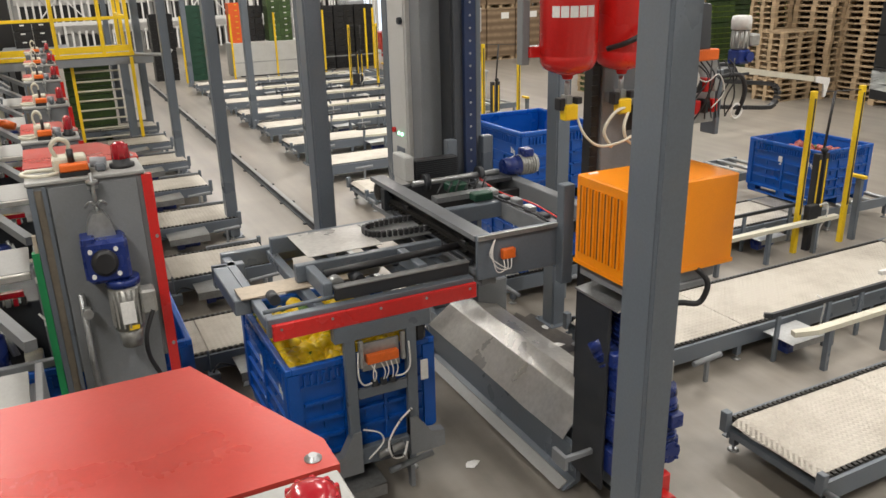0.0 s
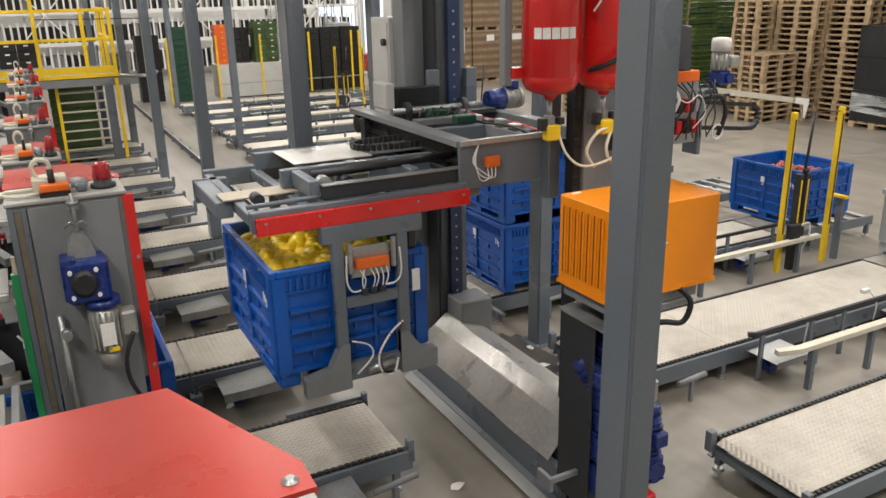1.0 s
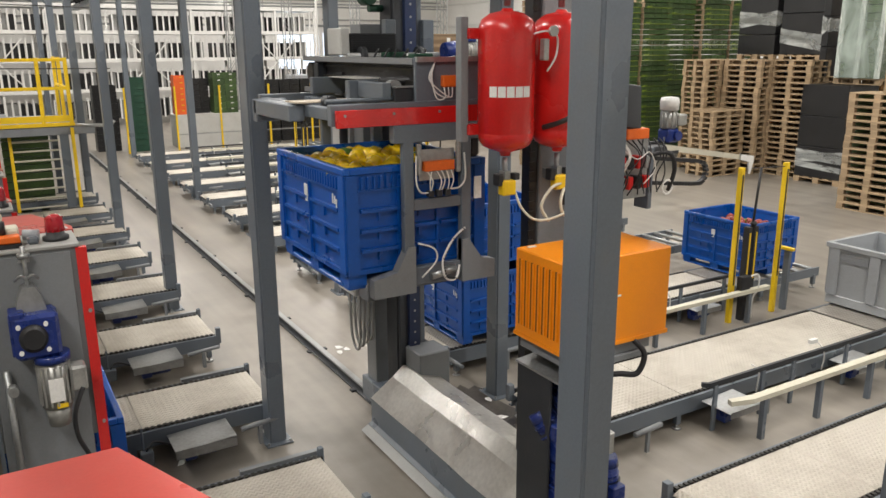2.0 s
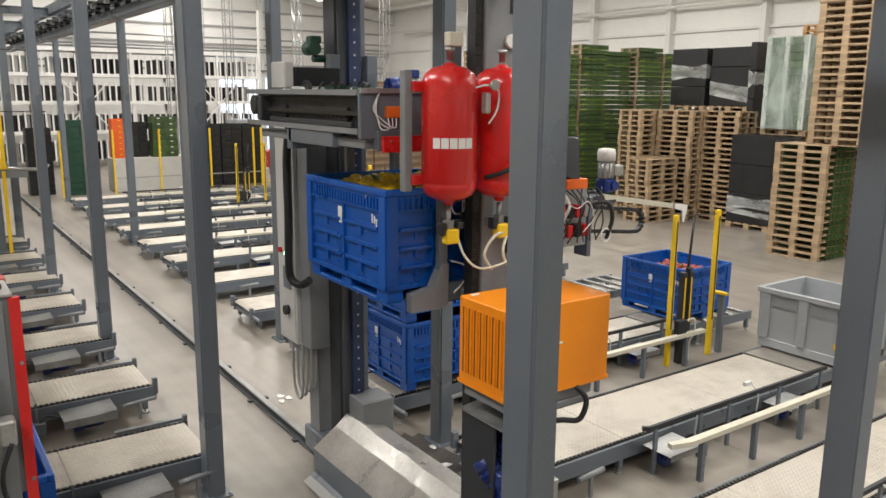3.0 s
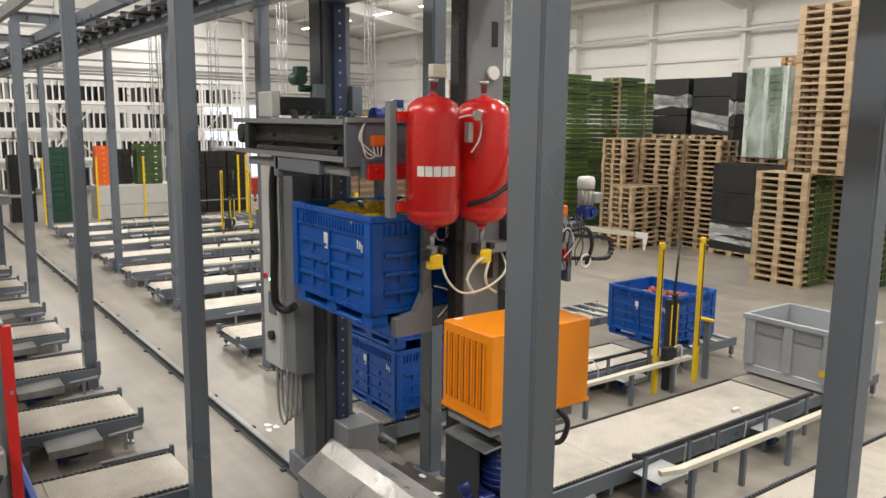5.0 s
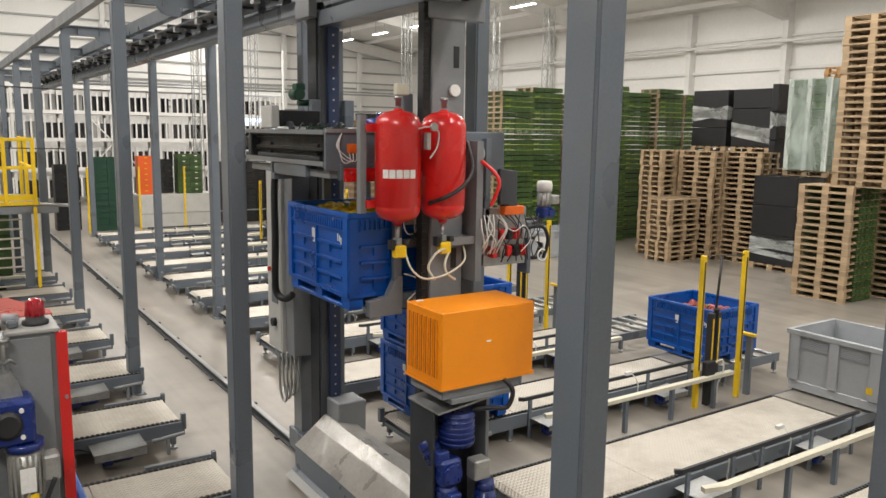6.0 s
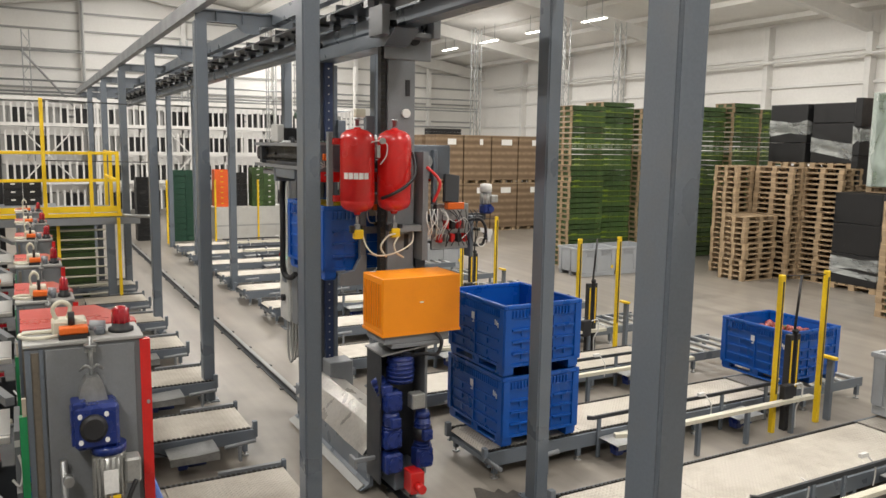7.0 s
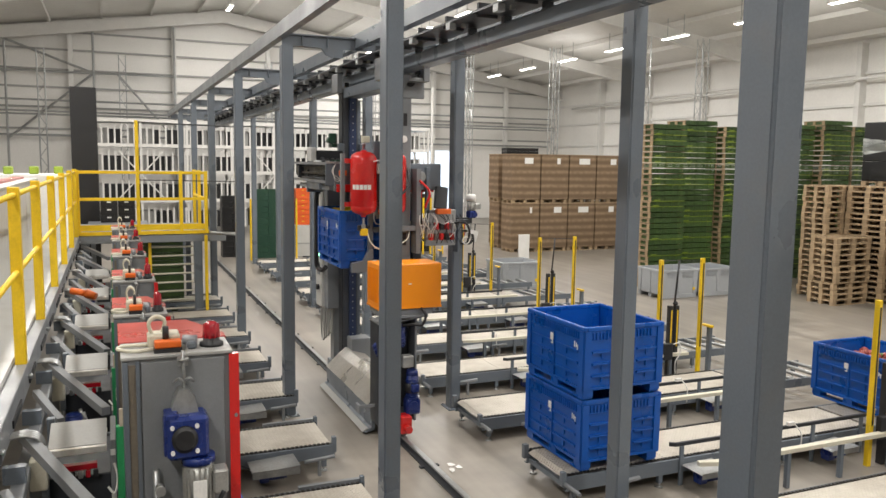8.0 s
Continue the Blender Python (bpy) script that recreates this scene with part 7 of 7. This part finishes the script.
def truss_tower(x, y, h, name="light_truss"):
    t = thing(name, (x, y, 0), "slender silver lattice mast", "lattice mast", "lattice masts")
    bm = bmesh.new()
    for sx in (-0.16, 0.16):
        for sy in (-0.16, 0.16):
            cyl(bm, (sx, sy, 0), (sx, sy, h), 0.022, seg=6)
    part("chord_set", bm, "galv", t, kind="stuff")
    bm = bmesh.new()
    n = int(h / 0.5)
    for k in range(n):
        s = 1 if k % 2 else -1
        for sy in (-0.16, 0.16):
            cyl(bm, (-0.16 * s, sy, 0.5 * k), (0.16 * s, sy, 0.5 * k + 0.5), 0.01, seg=5)
        for sx in (-0.16, 0.16):
            cyl(bm, (sx, -0.16 * s, 0.5 * k), (sx, 0.16 * s, 0.5 * k + 0.5), 0.01, seg=5)
    part("lacing", bm, "galv", t, kind="stuff")
    return t


for x, y in ((12.0, 33.5), (15.2, 33.5), (18.0, 30.5), (19.6, 26.2), (22.0, 25.6), (13.2, 41.0), (9.4, 33.0), (7.6, 42.5), (-3.2, 42.0), (0.4, 43.0)):
    truss_tower(x, y, 8.6)
bm = bmesh.new()
for z in (6.2, 6.35, 6.9):
    cyl(bm, (-12, 43.6, z - 0.6), (26.0, 43.6, z - 0.6), 0.05, seg=6)
solo("pipe_run", bm, "galv", "silver pipes running along the far wall", "pipes", kind="structure")
bm = bmesh.new()
for xa, za, xb, zb in ((-5.0, 9.3, -0.95, 7.8), (-8.0, 10.2 - 1.3, -5.0, 7.7), (-4.95, 4.4, -0.95, 7.8), (-12.0, 7.7, 3.0, 7.85), (-4.95, 0.2, -4.95, 9.2), (-0.95, 0.2, -0.95, 9.9), (3.0, 0.2, 3.0, 10.4), (0.2, 7.8, 3.0, 4.5), (-6.2, 4.6, 26, 4.6)):
    cyl(bm, (xa, 44.5, za), (xb, 44.5, zb), 0.06, seg=6)
solo("wall_bracing", bm, "galv", "crossed steel bracing on the far wall", "bracing", kind="structure")
for x in (8.9, 9.2, 11.8):
    bm = bmesh.new()
    cyl(bm, (x, 29.6, 0), (x, 29.6, 6.5), 0.05, seg=8)
    solo("service_pipe", bm, "whitesteel", "white vertical service pipe from floor to roof", "pipe", "service pipes", "structure")


# ---- stock on pallets ----
def pallet_meshes(material):
    """Boards of a 1.2 by 0.8 pallet: runner with blocks, cross board, deck board."""
    bm = bmesh.new()
    box(bm, -0.6, -0.05, 0.0, 0.6, 0.05, 0.022)
    for x in (-0.53, 0.0, 0.53):
        box(bm, x - 0.07, -0.05, 0.02, x + 0.07, 0.05, 0.1)
    runner = mesh_of(bm, "runner", material)
    cross = mesh_of(B((-0.07, -0.4, 0.1, 0.07, 0.4, 0.122)), "cross_board", material)
    return runner, cross, mesh_of(B((-0.6, -0.055, 0.122, 0.6, 0.055, 0.144)), "deck_board", material)


PALLET, PALLET2 = pallet_meshes("wood"), pallet_meshes("woodred")


def add_pallet(t, m, meshes=PALLET):
    runner, cross, deck = meshes
    p = share("pallet", runner, t, m)
    for y in (-0.35, 0.35):
        share("runner", runner, p, pose(0, y, 0))
    for x in (-0.53, 0.0, 0.53):
        share("cross_board", cross, p, pose(x, 0, 0))
    for y in (-0.345, -0.17, 0.0, 0.17, 0.345):
        share("deck_board", deck, p, pose(0, y, 0))
    return p


def pallet_stack(x, y, n, turn=0, z0=0.0, meshes=PALLET, seed=1, label="stack of empty pale wooden pallets on the floor"):
    t = thing("pallet_stack", (x, y, z0), label, "pallets", "stacks of wooden pallets")
    rng = random.Random(seed)
    for k in range(n):
        add_pallet(t, pose(rng.uniform(-0.02, 0.02), rng.uniform(-0.02, 0.02), 0.144 * k, 0, 0, turn + rng.uniform(-1.2, 1.2)), meshes)
    return t


def tray_mesh():
    bm = bmesh.new()
    box(bm, -0.59, -0.395, 0.02, 0.585, 0.395, 0.062, bevel=0.004)
    box(bm, -0.59, -0.39, 0.068, 0.585, 0.39, 0.108, bevel=0.004)
    box(bm, -0.58, -0.385, 0.114, 0.58, 0.385, 0.146, bevel=0.004)
    for x in (-0.4, -0.15, 0.15, 0.4):
        box(bm, x - 0.03, -0.4, 0.02, x + 0.03, -0.39, 0.145)
    return mesh_of(bm, "green_tray", "crate_green")


TRAY = tray_mesh()
LIME = mesh_of(B((-0.585, -0.402, 0.0, 0.58, -0.39, 0.014), (-0.5, -0.404, 0.03, -0.3, -0.396, 0.05)), "lime_edge", "crate_lime")
WOODEND = mesh_of(B((-0.625, -0.4, 0.0, -0.59, 0.4, 0.022), (-0.625, -0.4, 0.12, -0.59, 0.4, 0.142), (-0.62, -0.39, 0.022, -0.6, -0.29, 0.12), (-0.62, -0.05, 0.022, -0.6, 0.05, 0.12), (-0.62, 0.29, 0.022, -0.6, 0.39, 0.12)), "wood_end", "wood")


def green_stack(x, y, n, turn=0, z0=0.0, seed=1):
    t = thing("green_tray_stack", (x, y, z0), "tall stack of green plastic trays with wooden pallet ends", "stack", "stacks of green trays")
    rng = random.Random(seed)
    for k in range(n):
        j = pose(rng.uniform(-0.015, 0.015), rng.uniform(-0.012, 0.012), 0.155 * k, 0, 0, turn + rng.uniform(-0.7, 0.7))
        share("green_tray", TRAY, t, j)
        share("wood_end", WOODEND, t, j)
        if rng.random() < 0.45:
            share("lime_edge", LIME, t, j)
    return t


for k in range(7):
    green_stack(14.25 + 1.3 * k, 18.2 + (0.25 if k % 3 == 1 else 0), 30 + (k % 2) + (1 if k > 2 else 0), 0, 0, 20 + k)
pallet_stack(17.1, 14.4, 12, 0, 0, PALLET, 1)
pallet_stack(17.75, 15.35, 21, 0, 0, PALLET, 2)
pallet_stack(18.2, 14.3, 21, 90, 0, PALLET, 6)
pallet_stack(18.7, 13.2, 21, 90, 0, PALLET, 3)
pallet_stack(20.0, 13.4, 21, 90, 0, PALLET, 9)
pallet_stack(21.0, 11.9, 37, 0, 0, PALLET2, 4, "tall stack of orange tinted wooden pallets")
pallet_stack(22.2, 12.6, 37, 0, 0, PALLET2, 5, "tall stack of orange tinted wooden pallets")
# nearer stack: wooden pallets facing the aisle, green trays on its side, more pallets on top


def mixed_stack(x, y, n, z0, seed, green=True):
    t = thing("pallet_stack", (x, y, z0), "stack of wooden pallets with green trays between them" if green else "tall stack of wooden pallets on another stack", "pallets", "stacks of wooden pallets")
    rng = random.Random(seed)
    for k in range(n):
        j = pose(rng.uniform(-0.015, 0.015), rng.uniform(-0.01, 0.01), 0.144 * k, 0, 0, 90 + rng.uniform(-0.8, 0.8))
        add_pallet(t, j)
        if green:
            share("green_tray", TRAY, t, pose(0.25, 0, 0.144 * k + 0.002, 0, 0, 0) @ Matrix.Diagonal((0.6, 1.6, 0.9, 1)))
    return t


mixed_stack(16.05, 9.2, 17, 0.0, 31)
mixed_stack(16.15, 8.55, 24, 17 * 0.144, 32, False)
mixed_stack(17.4, 8.3, 40, 0.0, 33)


def wrapped_block(x0, y0, z0, x1, y1, z1, label, base=True):
    t = thing("wrapped_load", ((x0 + x1) / 2, (y0 + y1) / 2, z0), label, "wrapped load", "wrapped loads")
    w, d, h = x1 - x0, y1 - y0, z1 - z0
    n = 3
    for k in range(n):
        part("black_block", B((-w / 2, -d / 2, 0.15 + (h - 0.15) * k / n, w / 2, d / 2, 0.15 + (h - 0.15) * (k + 1) / n - 0.008), bevel=0.012), "crate_black", t)
    add_pallet(t, Matrix.Diagonal((w / 1.2, d / 0.8, 1, 1)))
    rng = random.Random(int(x0 * 10))
    for k in range(3):
        za = 0.3 + (h - 0.5) * rng.random()
        zb = za + rng.uniform(0.12, 0.3)
        bm = bmesh.new()
        sl = rng.uniform(-0.2, 0.2)
        q = 0.008
        pts = [(-w / 2 - q, d / 2 + q, sl * 0.4), (-w / 2 - q, -d / 2 - q, -sl), (w / 2 + q, -d / 2 - q, sl)]
        lo = [bm.verts.new((a, b, za + c)) for a, b, c in pts]
        hi = [bm.verts.new((a, b, zb + c)) for a, b, c in pts]
        for i in range(2):
            bm.faces.new((lo[i], lo[i + 1], hi[i + 1], hi[i]))
        part("film_band", bm, "film", t, "torn band of clear stretch film")
    return t


wrapped_block(18.0, 11.3, 0.0, 19.2, 12.55, 2.45, "black crates wrapped in stretch film on a pallet")
wrapped_block(18.9, 14.2, 3.0, 20.2, 15.4, 4.75, "black crates wrapped in stretch film, stacked high")
wrapped_block(19.0, 12.85, 3.0, 20.2, 14.1, 4.75, "black crates wrapped in stretch film, stacked high")
wrapped_block(18.9, 12.62, 2.46, 20.0, 12.82, 4.85, "black crates wrapped in stretch film, stacked high")
solo("load_platform", B((18.95, 13.0, 0, 20.2, 15.4, 2.99), bevel=0.02), "crate_black", "black crates under the wrapped loads", "crates")


def film_tower():
    t = thing("film_wrapped_stack", (18.85, 11.45, 2.46), "tall green stack wrapped in pale film with corner boards", "wrapped load")
    add_pallet(t, pose(0, 0, 0, 0, 0, 90))
    for k in range(12):
        part("green_layer", B((-0.42, -0.5, 0.15 + 0.19 * k, 0.42, 0.5, 0.15 + 0.19 * k + 0.175), bevel=0.01), "crate_green", t)
    for x, y in ((-0.44, -0.52), (-0.44, 0.0), (-0.44, 0.5), (0.4, -0.52)):
        part("corner_board", B((x - 0.02, y - 0.06, 0.15, x + 0.02, y + 0.06, 2.45)), "strap", t)
    bm = bmesh.new()
    box(bm, -0.47, -0.55, 0.16, 0.47, 0.55, 2.44)
    part("film", bm, "film_green", t, "pale clear film")
    return t


film_tower()


def carton_block(x, y, z0, label):
    t = thing("carton_load", (x, y, z0), label, "cartons", "carton loads")
    add_pallet(t, Matrix())
    part("carton_block", B((-0.62, -0.44, 0.15, 0.62, 0.44, 1.9), bevel=0.01), "carton", t)
    part("top_sheet", B((-0.63, -0.45, 1.9, 0.63, 0.45, 1.93)), "kraft", t)
    rng = random.Random(int(x * 7 + z0 * 3))
    part("load_label", B((-0.2 + rng.uniform(0, 0.4), -0.446, 1.55, 0.0 + rng.uniform(0.2, 0.4), -0.442, 1.78)), "paper", t)
    return t


for tier in (0, 1):
    for k in range(4):
        carton_block(14.75 + 1.3 * k, 27.4, 1.94 * tier, "brown cartons strapped on a pallet with a white label")
    for k in range(3):
        carton_block(15.0 + 1.3 * k, 29.0 + 0.1 * tier, 1.94 * tier, "brown cartons strapped on a pallet with a white label")
    carton_block(20.0, 27.9, 1.94 * tier, "brown cartons strapped on a pallet with a white label")
crate_stack("crate_stack", 15.6, 29.1, 3.872, 3, 2, "crate_black", "black crates lying on the cartons", "crate stacks", 0.5, 0.5, 0.14)
solo("blue_machine", B((12.2, 34.0, 0, 13.6, 35.2, 1.7), (12.3, 34.1, 1.7, 13.2, 35.0, 2.2), bevel=0.05), "greybin", "pale blue grey machine near the far wall", "machine")
solo("red_cart", B((12.6, 31.0, 0.3, 14.0, 32.0, 1.0), (12.7, 31.1, 0, 12.8, 31.2, 0.3), (13.8, 31.1, 0, 13.9, 31.2, 0.3), (12.7, 31.8, 0, 12.8, 31.9, 0.3), (13.8, 31.8, 0, 13.9, 31.9, 0.3), bevel=0.02), "redlid", "red low trolley near the cartons", "trolley")
solo("white_sign", B((12.9, 24.0, 0.0, 13.3, 24.1, 1.0), bevel=0.01), "paper", "white board standing on the floor", "board")


# oily patches on the floor beside the rail
def oil_patch(x, y, rx, ry, seed):
    rng = random.Random(seed)
    bm = bmesh.new()
    n = 26
    vs = [bm.verts.new((rx * rng.uniform(0.72, 1.1) * math.cos(2 * math.pi * k / n), ry * rng.uniform(0.72, 1.1) * math.sin(2 * math.pi * k / n), 0.0)) for k in range(n)]
    bm.faces.new(vs)
    r = bmesh.ops.extrude_face_region(bm, geom=bm.faces[:])
    bmesh.ops.translate(bm, verts=[v for v in r["geom"] if isinstance(v, bmesh.types.BMVert)], vec=(0, 0, 0.003))
    bmesh.ops.recalc_face_normals(bm, faces=bm.faces)
    solo("oil_stain", bm, "stain", "dark oily stain on the concrete floor", "stain", "oil stains", "structure", at=pose(x, y, 0.0005))


oil_patch(3.8, 5.75, 0.34, 0.62, 1)
oil_patch(3.55, 5.2, 0.3, 0.5, 4)

# litter on the floor
rng = random.Random(21)
for x, y in ((3.31, 7.77), (3.25, 7.88), (3.2, 7.72), (3.88, 5.42), (3.98, 5.8), (2.24, 4.15), (1.08, 6.14)):
    bm = bmesh.new()
    n = 7
    vs = [bm.verts.new((0.06 * rng.uniform(0.6, 1.2) * math.cos(2 * math.pi * k / n), 0.045 * rng.uniform(0.6, 1.2) * math.sin(2 * math.pi * k / n), 0.004 + rng.uniform(0, 0.012))) for k in range(n)]
    bm.faces.new(vs)
    bmesh.ops.solidify(bm, geom=bm.faces[:], thickness=0.002)
    solo("paper_scrap", bm, "paper", "crumpled white paper scrap on the floor", "scrap", "paper scraps", at=pose(x, y, 0, 0, 0, rng.uniform(0, 180)))


# ---- what moves ----
# seconds, crane along the rail, carriage height below its upper stop, gripper reach to the machine side
MOVES = [
    (0.0, 0, -1.70, -1.51), (0.25, 0, -1.57, -1.50), (0.5, 0, -1.40, -1.48), (0.75, 0, -1.18, -1.46), (1.0, 0, -0.955, -1.43),
    (1.25, 0, -0.73, -1.32), (1.5, 0, -0.50, -1.14), (1.7, 0, -0.33, -0.96), (2.0, 0, -0.12, -0.67), (2.3, 0, -0.025, -0.36),
    (2.6, 0, 0, -0.1), (2.85, 0, 0, 0), (3.5, 0, 0, 0), (4.5, 0, 0, 0), (4.8, 0.03, 0, 0), (5.2, 0.22, 0, 0), (5.6, 0.58, 0, 0),
    (5.8, 0.82, 0, 0), (6.0, 1.09, 0, 0), (6.5, 2.08, 0, 0), (7.0, 3.22, 0, 0), (7.5, 4.46, 0, 0), (8.0, 5.64, 0, 0)]


def motions():
    walk(crane_ob, [(t, Matrix.Translation(CB + Vector((0, d, 0)))) for t, d, z, x in MOVES])
    walk(carriage_ob, [(t, Matrix.Translation(CB + Vector((0, d, z)))) for t, d, z, x in MOVES])
    walk(gripper_ob, [(t, Matrix.Translation(CB + Vector((x, d, z)))) for t, d, z, x in MOVES])
    # the outer arm runs in before the crane drives off
    arm = {4.8: -0.06, 5.2: -0.45, 5.6: -0.85}
    walk(arm_ob, [(t, Matrix.Translation(CB + Vector((arm.get(t, 0.0 if t < 4.8 else -0.95), d, 0)))) for t, d, z, x in MOVES])
    walk(arm_chain_ob, [(t, Matrix.Translation(CB + Vector((0.52 * arm.get(t, 0.0 if t < 4.8 else -0.95), d, 0)))) for t, d, z, x in MOVES])
    walk(moving_bin, [(t, Matrix.Translation(BIN0 + Vector((x, d, z)))) for t, d, z, x in MOVES])


motions()
